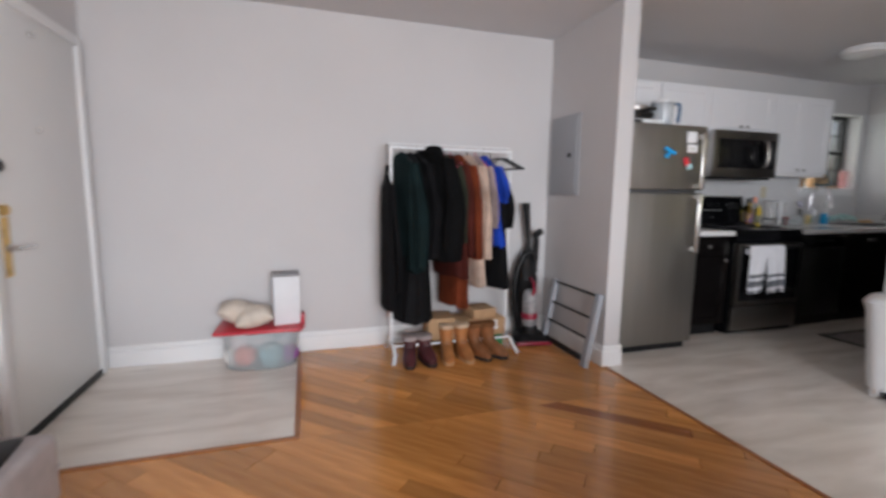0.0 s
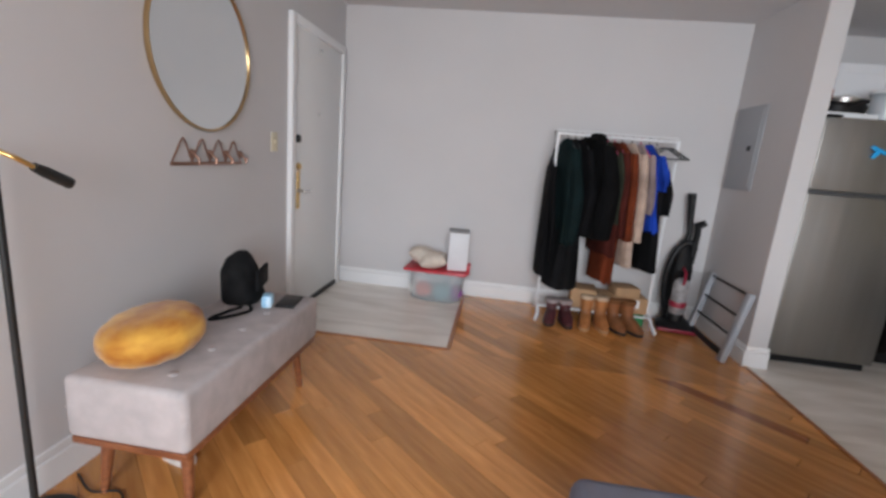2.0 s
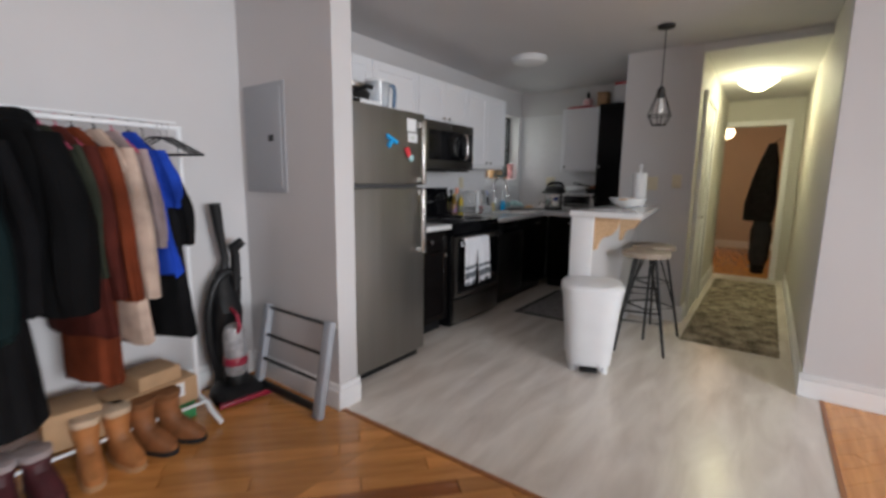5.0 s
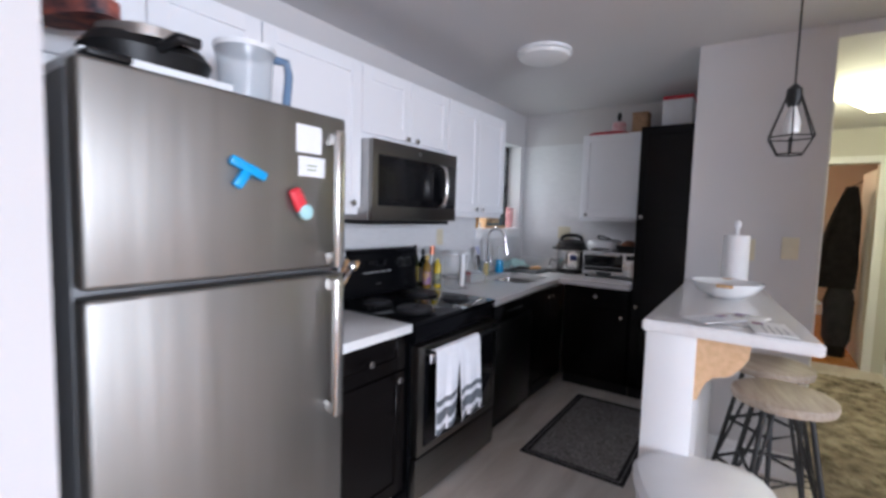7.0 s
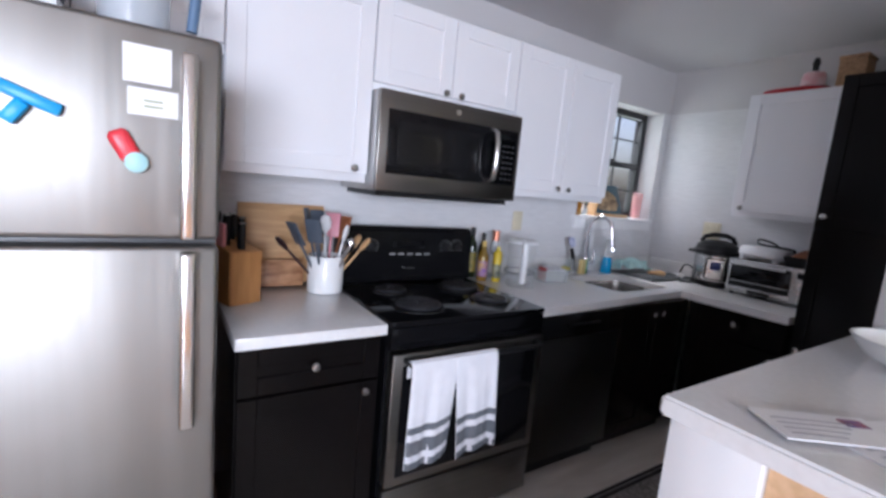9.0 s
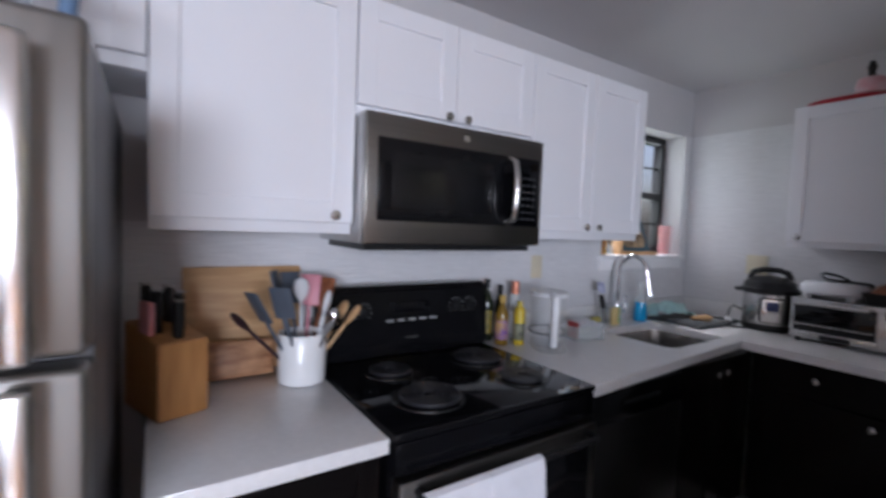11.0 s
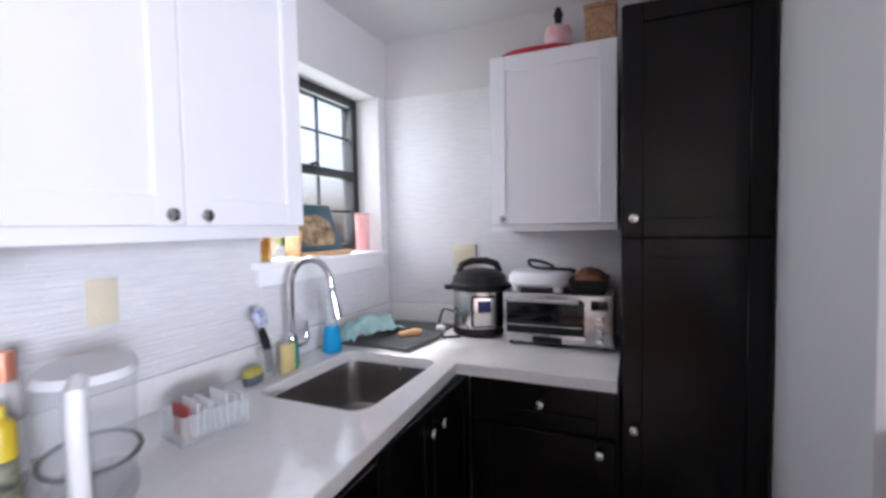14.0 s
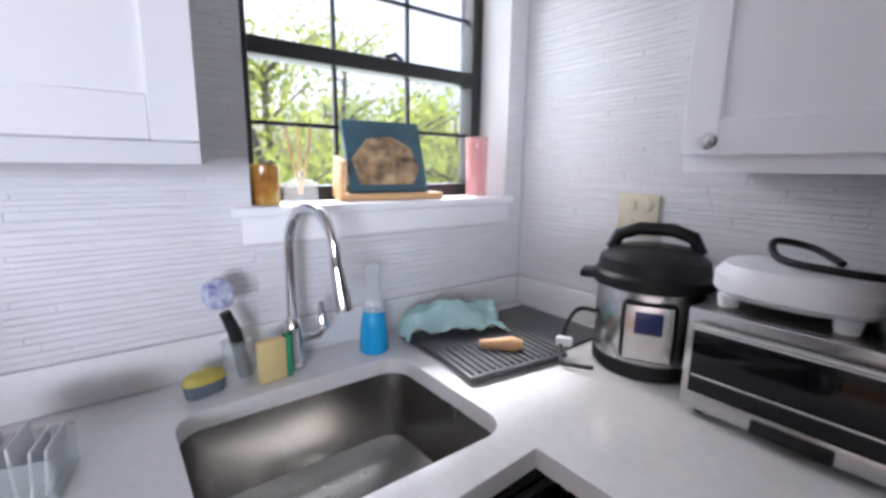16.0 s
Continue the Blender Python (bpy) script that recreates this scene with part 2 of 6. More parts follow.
def knob(parent, at):
    p = [(0.004, 0), (0.005, 0.012), (0.013, 0.017), (0.0155, 0.022), (0.012, 0.027), (0.004, 0.029)]
    return lathe("knob", p, NICKEL, parent, 16, at @ pose(0, 0, 0, 90, 0, 0), label="round brushed nickel knob")


def wall(name, x0, x1, y0, y1, z0, z1, material, **k):
    return box(name, x0, x1, y0, y1, z0, z1, material, kind="structure", **k)


# ---- structure ----
H = 2.44
# living room
wall("wall_west", 0.23, 0.38, -1.6, 5.25, 0, H, WALL)
wall("wall_back", 0.38, 3.645, 5.12, 5.25, 0, H, WALL)
wall("partition_wall", 3.645, 3.775, 4.27, 5.45, 0, H, WALL)
wall("wall_east_living", 5.45, 5.6, -1.6, 2.19, 0, H, WALL)
wall("wall_south_left", 0.38, 0.95, -1.6, -1.45, 0, H, WALL)
wall("wall_south_right", 3.75, 5.45, -1.6, -1.45, 0, H, WALL)
wall("wall_south_below", 0.95, 3.75, -1.6, -1.45, 0, 0.6, WALL)
wall("wall_south_above", 0.95, 3.75, -1.6, -1.45, 2.3, H, WALL)
south = thing("window_south", 2.35, -1.5, 0.6, label="wide white framed living room window", kind="structure")
for a in (-1.4, -0.47, 0.43, 1.35):
    box("frame", a, a + 0.05, -0.04, 0.04, 0, 1.7, TRIM, south, 0.004)
for a in (0, 1.65):
    box("frame", -1.4, 1.4, -0.035, 0.035, a, a + 0.05, TRIM, south, 0.004)
box("ceiling", 0.23, 13.2, -1.6, 5.6, H, H + 0.12, CEIL, kind="structure")
# kitchen north wall with the window hole
YW = 5.29
WX0, WX1, WZ0, WZ1 = 6.86, 7.71, 1.30, 2.12
wall("wall_kitchen_left", 3.775, WX0, YW, YW + 0.2, 0, H, WALL)
wall("wall_kitchen_right", WX1, 7.95, YW, YW + 0.2, 0, H, WALL)
wall("wall_kitchen_below", WX0, WX1, YW, YW + 0.2, 0, WZ0 - 0.02, WALL)
wall("wall_kitchen_above", WX0, WX1, YW, YW + 0.2, WZ1, H, WALL)
wall("wall_kitchen_end", 7.8, 7.95, 3.635, YW, 0, H, WALL)
# column between kitchen and hall, and the hall
wall("column_wall", 6.6, 9.45, 3.02, 3.635, 0, H, WALL)
wall("wall_hall_south", 5.6, 9.45, 2.04, 2.19, 0, H, HALLW)
wall("wall_hall_end_left", 9.45, 9.57, 3.06, 3.4, 0, H, HALLW)
wall("wall_hall_end_right", 9.45, 9.57, 1.9, 2.36, 0, H, HALLW)
wall("wall_hall_end_above", 9.45, 9.57, 2.36, 3.06, 2.03, H, HALLW)
box("ceiling_hall", 6.6, 9.45, 2.19, 3.02, 2.37, H - 0.004, CEIL, kind="structure")
wall("hall_wall_skin", 6.603, 9.44, 3.016, 3.0195, 0.0, 2.368, HALLW)
wall("bedroom_wall_far", 12.8, 12.95, 1.0, 5.0, 0, H, BEDW)
wall("bedroom_wall_north", 9.57, 12.8, 4.4, 4.5, 0, H, BEDW)
wall("bedroom_wall_south", 9.57, 12.8, 1.3, 1.4, 0, H, BEDW)
box("floor_bedroom", 9.5, 12.8, 1.4, 4.4, -0.1, 0.0, OAK, kind="structure")
# floors
box("floor_base", 0.23, 9.5, -1.6, 5.3, -0.2, -0.02, SUB, kind="structure")
box("floor_tile_kitchen", 3.665, 9.5, 2.1, 5.29, -0.02, 0.0, TILE, kind="structure")
box("floor_tile_entry", 0.38, 1.6, 3.9, 5.12, -0.02, 0.0, TILE, kind="structure")
for n, a in (("x", (3.645, 3.668, 2.08, 4.27)), ("y", (3.668, 5.45, 2.08, 2.1)), ("e", (0.38, 1.625, 3.876, 3.9)), ("f", (1.6, 1.625, 3.9, 5.12))):
    box("floor_trim_" + n, *a, -0.02, 0.004, EDGE, kind="structure")
# outdoor ground
box("ground", -60, 70, -80, 90, -3.2, -3.0, mat("grass_ground", (0.06, 0.1, 0.03), 0.9, var=0.4, scale=2), kind="structure")


def skirting(name, x0, x1, y0, y1, face):
    """A baseboard with a stepped cap; face says which side looks into the room."""
    bm = bmesh.new()
    add_box(bm, x0, x1, y0, y1, 0, 0.11, 0.002, 1)
    d = 0.007
    c = {"-y": (x0, x1, y0 + d, y1), "+y": (x0, x1, y0, y1 - d), "-x": (x0 + d, x1, y0, y1), "+x": (x0, x1 - d, y0, y1)}[face]
    add_box(bm, *c, 0.11, 0.145, 0.003, 2)
    return finish(name, bm, TRIM, smooth=True, kind="structure")


B = 0.017
skirting("baseboard_back", 0.40, 3.645 - B, 5.12 - B, 5.12, "-y")
skirting("baseboard_west", 0.38, 0.38 + B, -1.4, 4.0, "+x")
skirting("baseboard_partition", 3.645 - B, 3.645, 4.27 - B, 5.12 - B, "-x")
skirting("baseboard_partition_end", 3.645, 3.775 + B, 4.27 - B, 4.27, "-y")
skirting("baseboard_east", 5.45 - B, 5.45, -1.4, 2.19 + B, "-x")
skirting("baseboard_hall_south", 5.45, 9.4, 2.19, 2.19 + B, "+y")
skirting("baseboard_hall_north", 6.6, 6.85, 3.016 - B, 3.016, "-y")
skirting("baseboard_hall_north_far", 7.83, 9.4, 3.016 - B, 3.016, "-y")
skirting("baseboard_column", 6.6 - B, 6.6, 3.0, 3.5, "-x")
skirting("baseboard_kitchen", 5.27, 6.6, 3.596, 3.596 + B, "+y")
skirting("baseboard_kitchen_wall", 6.6, 7.2, 3.635, 3.635 + B, "+y")
skirting("baseboard_bedroom", 12.8 - B, 12.8, 1.4, 4.4, "-x")

# entry door in the west wall
door = thing("door_1", 0.38, 4.55, 0, label="white painted metal entry door with brass lock", kind="structure")
box("frame", 0, 0.035, -0.48, -0.42, 0, 2.08, TRIM, door, 0.004)
box("frame", 0, 0.035, 0.45, 0.51, 0, 2.08, TRIM, door, 0.004)
box("frame", 0, 0.035, -0.42, 0.45, 2.02, 2.08, TRIM, door, 0.004)
box("leaf", 0, 0.018, -0.42, 0.45, 0.006, 2.02, DOORW, door, 0.003)
box("lock_plate", 0.018, 0.024, -0.375, -0.325, 0.79, 1.06, BRASS, door, 0.002, label="brass lock plate")
lathe("handle", [(0.02, 0), (0.02, 0.012), (0.01, 0.016), (0.01, 0.05)], NICKEL, door, 16, pose(0.022, -0.35, 0.92, 0, 90, 0))
tube("lever", [(0.07, -0.35, 0.92), (0.07, -0.3, 0.92), (0.066, -0.24, 0.916)], 0.009, NICKEL, door)
lathe("deadbolt", [(0.026, 0), (0.026, 0.012), (0.018, 0.02)], BRASS, door, 18, pose(0.018, -0.35, 1.09, 0, 90, 0))
lathe("top_lock", [(0.028, 0), (0.028, 0.016), (0.02, 0.024)], BLACKM, door, 18, pose(0.018, -0.37, 1.285, 0, 90, 0))
lathe("peephole", [(0.014, 0), (0.014, 0.006), (0.008, 0.008)], NICKEL, door, 14, pose(0.018, 0.0, 1.48, 0, 90, 0))
box("door_stop", 0.018, 0.03, -0.02, 0.02, 1.93, 1.95, NICKEL, door, 0.002)
box("sweep", 0.019, 0.03, -0.41, 0.44, 0.002, 0.04, BLACKM, door, 0.002)

# hall doors
hd = thing("door_2", 7.3, 3.016, 0, label="white panelled hall door, closed, with lever", kind="structure")
for a, b in ((-0.46, -0.39), (0.39, 0.46)):
    box("frame", a, b, -0.03, 0, 0, 2.1, TRIM, hd, 0.003)
box("frame", -0.39, 0.39, -0.03, 0, 2.03, 2.1, TRIM, hd, 0.003)
box("leaf", -0.39, 0.39, -0.012, 0, 0.006, 2.03, DOORW, hd, 0.002)
for z0, z1 in ((0.2, 0.85), (1.0, 1.85)):
    bm = bmesh.new()
    for a in (-0.29, 0.04):
        add_box(bm, a, a + 0.25, -0.018, -0.01, z0, z1, 0.006)
    finish("panel", bm, DOORW, hd, True)
tube("lever", [(-0.33, -0.012, 0.95), (-0.33, -0.06, 0.95), (-0.22, -0.06, 0.95)], 0.009, NICKEL, hd)
ed = thing("door_3", 9.45, 2.71, 0, label="white trimmed doorway to the bedroom", kind="structure")
for a, b in ((-0.42, -0.35), (0.35, 0.42)):
    box("frame", -0.03, 0.0, a, b, 0, 2.1, TRIM, ed, 0.003)
box("frame", -0.03, 0.0, -0.35, 0.35, 2.03, 2.1, TRIM, ed, 0.003)
box("leaf", 0.13, 0.9, -0.40, -0.365, 0.006, 2.0, DOORW, ed, 0.003, label="open white bedroom door")

# ---- kitchen: peninsula ----
pen = thing("peninsula", 5.25, 3.5, 0, label="breakfast peninsula with white quartz top on grey half wall", category="peninsula")
box("half_wall", 0.02, 1.348, -0.05, 0.096, 0, 1.025, WALL, pen)
box("end_trim", 0.0, 0.02, -0.06, 0.098, 0, 1.025, TRIM, pen, 0.002)
bm = bmesh.new()
quad = [(-0.03, -0.39), (1.347, -0.24), (1.347, 0.118), (-0.03, 0.108)]
lo, hi = [bm.verts.new((x, y, 1.026)) for x, y in quad], [bm.verts.new((x, y, 1.066)) for x, y in quad]
bm.faces.new(lo[::-1])
bm.faces.new(hi)
for k in range(4):
    bm.faces.new((lo[k], lo[(k + 1) % 4], hi[(k + 1) % 4], hi[k]))
bmesh.ops.bevel(bm, geom=bm.edges[:], offset=0.006, segments=2, affect="EDGES")
finish("worktop", bm, QUARTZ, pen, True, label="white quartz top")
def corbel(x):
    bm = bmesh.new()
    prof = [(-0.051, 0), (-0.051, -0.24)] + [(-0.07 - 0.14 * (k / 8) ** 1.25, -0.235 + 0.025 * math.sin(k * 0.75) + 0.18 * k / 8) for k in range(9)] + [(-0.215, 0)]
    a = [bm.verts.new((x, y, 1.024 + z)) for y, z in prof]
    b = [bm.verts.new((x + 0.045, y, 1.024 + z)) for y, z in prof]
    bm.faces.new(a)
    bm.faces.new(b[::-1])
    for k in range(len(a)):
        bm.faces.new((a[k], a[(k + 1) % len(a)], b[(k + 1) % len(a)], b[k]))
    return finish("bracket", bm, PINE, pen, label="raw pine corbel bracket")
corbel(0.06)
corbel(0.75)

# ---- kitchen: base cabinets ----
def base_unit(name, x0, x1, fronts, yf=4.59, label="dark espresso base cabinet with shaker fronts", top=0.868):
    t = thing(name, x0, yf, 0, label=label, category="cabinet")
    w = x1 - x0
    box("body", 0, w, 0.02, YW - yf - 0.003, 0.1, top, ESP, t)
    if top < 0.8:
        box("rail", 0, w, 0.02, 0.06, top, 0.868, ESP, t)
    box("toe_kick", 0, w, 0.08, 0.1, 0, 0.1, BLACKP, t)
    for fx, fz, fw, fh, kx, kz in fronts:
        shaker("front", fw, fh, ESP, t, pose(fx, 0.018, fz))
        if kx is not None:
            knob(t, pose(kx, -0.002, kz))
    return t


base_unit("base_cabinet", 4.615, 5.105, [(0.005, 0.70, 0.48, 0.16, 0.245, 0.78), (0.005, 0.11, 0.48, 0.58, 0.43, 0.66)])
base_unit("sink_cabinet", 6.52, 7.18, [(0.005, 0.11, 0.325, 0.755, 0.29, 0.8), (0.335, 0.11, 0.32, 0.755, 0.37, 0.8)], top=0.64)
# dishwasher
dw = thing("dishwasher", 5.905, 4.59, 0, label="dark stainless dishwasher built under the counter", category="dishwasher")
box("body", 0, 0.605, 0.02, 0.6, 0.1, 0.866, BLACKP, dw)
box("door", 0.004, 0.6, -0.012, 0.02, 0.11, 0.74, mat("black_stainless", (0.05, 0.048, 0.046), 0.3, 0.9, var=0.06, scale=3), dw, 0.004)
box("panel", 0.004, 0.6, -0.016, 0.02, 0.745, 0.862, BLACK, dw, 0.004)
box("toe_kick", 0, 0.605, 0.06, 0.08, 0, 0.1, BLACKP, dw)
box("handle", 0.18, 0.42, -0.024, -0.016, 0.80, 0.815, BLACKP, dw, 0.003)

# end run facing -x
er = thing("base_cabinet", 7.18, 4.06, 0, label="dark espresso base cabinet on the end wall", category="cabinet")
box("body", 0.02, 0.615, 0.0, 0.53, 0.1, 0.868, ESP, er)
box("toe_kick", 0.08, 0.1, 0, 0.53, 0, 0.1, BLACKP, er)
RX = pose(0, 0, 0, 0, 0, -90)
shaker("front", 0.50, 0.16, ESP, er, pose(0.018, 0.51, 0.70) @ RX)
shaker("front", 0.50, 0.58, ESP, er, pose(0.018, 0.51, 0.11) @ RX)
knob(er, pose(-0.002, 0.26, 0.79) @ RX)
knob(er, pose(-0.002, 0.06, 0.645) @ RX)

pantry = thing("pantry_cabinet", 7.18, 3.64, 0, label="tall dark espresso pantry cabinet with two doors", category="cabinet")
box("body", 0.02, 0.615, 0.0, 0.415, 0.1, 2.12, ESP, pantry, 0.002)
box("toe_kick", 0.08, 0.1, 0, 0.415, 0, 0.1, BLACKP, pantry)
for z, h in ((0.11, 1.265), (1.38, 0.735)):
    shaker("door", 0.405, h, ESP, pantry, pose(0.018, 0.41, z) @ RX)
knob(pantry, pose(-0.002, 0.375, 1.44) @ RX)
knob(pantry, pose(-0.002, 0.375, 0.75) @ RX)

# worktops
def worktop():
    t = thing("worktop_long", 5.892, 4.555, 0.87, label="white quartz L-shaped countertop with sink cutout", category="countertop")
    bm = bmesh.new()
    z0, z1 = 0, 0.04
    x0, x1, xc = 0.0, 1.905, 1.26
    ya, yb = 0.0, YW - 4.555 - 0.002
    sx0, sx1, sy0, sy1 = 0.75, 1.27, 0.15, 0.56
    add_box(bm, x0, sx0, ya, yb, z0, z1)
    add_box(bm, sx1, x1, ya, yb, z0, z1)
    add_box(bm, sx0, sx1, ya, sy0, z0, z1)
    add_box(bm, sx0, sx1, sy1, yb, z0, z1)
    add_box(bm, xc, x1, -0.49, ya, z0, z1)
    # rounded inner corners of the cutout
    r = 0.06
    for cx, cy, sx, sy in ((sx0, sy0, 1, 1), (sx1, sy0, -1, 1), (sx0, sy1, 1, -1), (sx1, sy1, -1, -1)):
        pts = [(cx, cy)] + [(cx + sx * (r - r * math.cos(a)), cy + sy * (r - r * math.sin(a))) for a in [math.pi / 2 * k / 6 for k in range(7)]]
        lo, hi = [bm.verts.new((x, y, z0)) for x, y in pts], [bm.verts.new((x, y, z1)) for x, y in pts]
        bm.faces.new(hi)
        bm.faces.new(lo[::-1])
        for k in range(len(pts)):
            bm.faces.new((lo[k], lo[(k + 1) % len(pts)], hi[(k + 1) % len(pts)], hi[k]))
    bmesh.ops.remove_doubles(bm, verts=bm.verts, dist=0.0002)
    for v in bm.verts:
        if abs(v.co.y) < 0.001:
            v.co.y = 0.075 * min(1.0, v.co.x / xc)
    finish("slab", bm, QUARTZ, t, smooth=False)
    box("upstand", 0.0, x1 - 0.02, yb - 0.018, yb, 0.041, 0.14, QUARTZ, t, 0.003)
    box("upstand", x1 - 0.018, x1, -0.485, yb, 0.041, 0.14, QUARTZ, t, 0.003)
    return t


worktop()
wl = thing("worktop_short", 4.605, 4.555, 0.87, label="short white quartz countertop beside the fridge", category="countertop")
box("slab", 0, 0.505, 0, YW - 4.557, 0, 0.04, QUARTZ, wl, 0.004)
box("upstand", 0, 0.505, YW - 4.557 - 0.02, YW - 4.557, 0.041, 0.14, QUARTZ, wl, 0.003)

# sink
def sink():
    t = thing("sink", 6.902, 4.91, 0.869, label="undermount stainless steel kitchen sink", category="sink")
    bm = bmesh.new()
    rings = []
    for w, h, r, z in ((0.275, 0.215, 0.065, 0), (0.262, 0.207, 0.06, 0), (0.252, 0.198, 0.06, -0.10), (0.245, 0.19, 0.06, -0.165), (0.21, 0.155, 0.05, -0.19), (0.03, 0.03, 0.028, -0.195)):
        ring = []
        for cx, cy, a0 in ((w - r, h - r, 0), (-(w - r), h - r, 90), (-(w - r), -(h - r), 180), (w - r, -(h - r), 270)):
            for k in range(6):
                a = radians(a0 + 90 * k / 5)
                ring.append(bm.verts.new((cx + r * math.cos(a), cy + r * math.sin(a), z)))
        rings.append(ring)
    for a, b in zip(rings, rings[1:]):
        for k in range(24):
            bm.faces.new((a[k], a[(k + 1) % 24], b[(k + 1) % 24], b[k]))
    bm.faces.new(rings[-1])
    finish("basin", bm, SINKM, t, True)
    lathe("drain", [(0.04, -0.196), (0.04, -0.189), (0.03, -0.188), (0.02, -0.192)], CHROME, t, 20)


sink()

# ---- upper cabinets ----
def upper(name, x0, x1, z0, z1, doors, label="white shaker wall cabinet"):
    t = thing(name, x0, 4.95, z0, label=label, category="cabinet")
    box("body", 0, x1 - x0, 0.02, YW - 4.953, 0, z1 - z0, CABW, t, 0.001)
    for a, b, kx, kz in doors:
        shaker("door", b - a - 0.004, z1 - z0 - 0.042, CABW, t, pose(a - x0 + 0.002, 0.018, 0.034), rail=0.065)
        if kx is not None:
            knob(t, pose(kx - x0, -0.002, kz - z0))
    return t


UZ0, UZ1 = 1.402, 2.165
upper("wall_cabinet", 3.79, 4.605, 1.80, UZ1, [(3.79, 4.197, None, None), (4.197, 4.605, None, None)])
upper("wall_cabinet", 4.607, 5.155, UZ0, UZ1, [(4.607, 5.155, 5.09, 1.46)])
upper("wall_cabinet", 5.157, 5.925, 1.785, UZ1, [(5.157, 5.541, 5.50, 1.83), (5.541, 5.925, 5.582, 1.83)])
upper("wall_cabinet", 5.927, 6.71, UZ0, UZ1, [(5.927, 6.318, 6.275, 1.46), (6.318, 6.71, 6.36, 1.46)])
ec = thing("wall_cabinet", 7.485, 4.075, 1.40, label="white shaker wall cabinet on the end wall", category="cabinet")
box("body", 0.02, 0.313, 0, 0.515, 0, 0.745, CABW, ec, 0.001)
shaker("door", 0.51, 0.71, CABW, ec, pose(0.018, 0.5125, 0.03) @ RX, rail=0.065)
knob(ec, pose(-0.002, 0.455, 0.055) @ RX)

# ---- fridge ----
fr = thing("refrigerator", 3.85, 4.39, 0, label="stainless steel top-freezer refrigerator with magnets", category="refrigerator")
box("body", 0, 0.692, 0.07, 0.85, 0.02, 1.69, mat("fridge_side_grey", (0.12, 0.12, 0.125), 0.45, var=0.05), fr, 0.004)
box("grille", 0.01, 0.682, 0.06, 0.08, 0.0, 0.06, BLACKP, fr)
box("lower_door", 0, 0.692, 0, 0.065, 0.065, 1.218, STEEL, fr, 0.012, 3)
box("freezer_door", 0, 0.692, 0, 0.065, 1.235, 1.705, STEEL, fr, 0.012, 3)
for z0, z1 in ((0.77, 1.212), (1.24, 1.655)):
    bm = bmesh.new()
    add_box(bm, 0.605, 0.64, -0.058, -0.036, z0, z1, 0.009, 3)
    add_box(bm, 0.608, 0.637, -0.04, 0.0, z0 + 0.005, z0 + 0.045, 0.006, 2)
    add_box(bm, 0.608, 0.637, -0.04, 0.0, z1 - 0.045, z1 - 0.005, 0.006, 2)
    finish("handle", bm, NICKEL, fr, True)
box("hinge_cap", 0.02, 0.1, 0.0, 0.07, 1.706, 1.722, BLACKP, fr, 0.004)

# ---- range ----
rg = thing("range", 5.117, 4.545, 0, label="black electric coil range with stainless door", category="stove")
RW = 0.766
box("body", 0, RW, 0.03, 0.64, 0.02, 0.895, BLACK, rg)
box("cooktop", -0.002, RW + 0.002, 0.0, 0.66, 0.895, 0.918, BLACKG, rg, 0.006, 2)
box("oven_door", 0.01, RW - 0.01, -0.02, 0.03, 0.27, 0.80, STEELD, rg, 0.006)
box("oven_window", 0.05, RW - 0.05, -0.024, -0.019, 0.31, 0.755, BLACKG, rg, 0.002)
box("drawer", 0.01, RW - 0.01, -0.015, 0.03, 0.05, 0.255, STEELD, rg, 0.006)
box("fascia", 0.005, RW - 0.005, 0.0, 0.03, 0.81, 0.893, BLACK, rg, 0.004)
tube("handle", [(0.06, -0.02, 0.775), (0.06, -0.06, 0.775), (0.08, -0.068, 0.775), (0.686, -0.068, 0.775), (0.706, -0.06, 0.775), (0.706, -0.02, 0.775)], 0.011, BLACKP, rg)
bm = bmesh.new()
a = [bm.verts.new((x, y, z)) for x in (0.004, RW + 0.012) for y, z in ((0.60, 0.92), (0.625, 1.18), (0.64, 1.195), (0.69, 1.195), (0.69, 0.92))]
for q in ((0, 1, 2, 3, 4), (9, 8, 7, 6, 5)):
    bm.faces.new([a[k] for k in q])
for k in range(5):
    bm.faces.new((a[k], a[5 + k], a[5 + (k + 1) % 5], a[(k + 1) % 5]))
bmesh.ops.bevel(bm, geom=bm.edges[:], offset=0.008, segments=2, affect="EDGES")
finish("backguard", bm, BLACK, rg, True)
GREYP = mat("grey_print", (0.3, 0.3, 0.3), 0.5)
for kx in (0.10, 0.17, 0.60, 0.67):
    lathe("control_knob", [(0.024, 0), (0.022, 0.022), (0.014, 0.025)], BLACKP, rg, 18, pose(kx, 0.613, 1.10, 96, 0, 0))
    bm = bmesh.new()
    for k in range(9):
        q = radians(-40 + 260 * k / 8)
        add_box(bm, kx + 0.034 * math.cos(q) - 0.002, kx + 0.034 * math.cos(q) + 0.002, 0.606, 0.612, 1.10 + 0.034 * math.sin(q) - 0.002, 1.10 + 0.034 * math.sin(q) + 0.002)
    finish("dial_marks", bm, GREYP, rg, kind="stuff")
box("display", 0.30, 0.46, 0.600, 0.613, 1.09, 1.13, BLACKG, rg, 0.001)
bm = bmesh.new()
for k in range(5):
    add_box(bm, 0.27 + 0.05 * k, 0.30 + 0.05 * k, 0.602, 0.612, 1.055, 1.063)
finish("button_marks", bm, GREYP, rg, kind="stuff")
box("badge", 0.355, 0.41, 0.595, 0.604, 0.985, 0.993, NICKEL, rg)
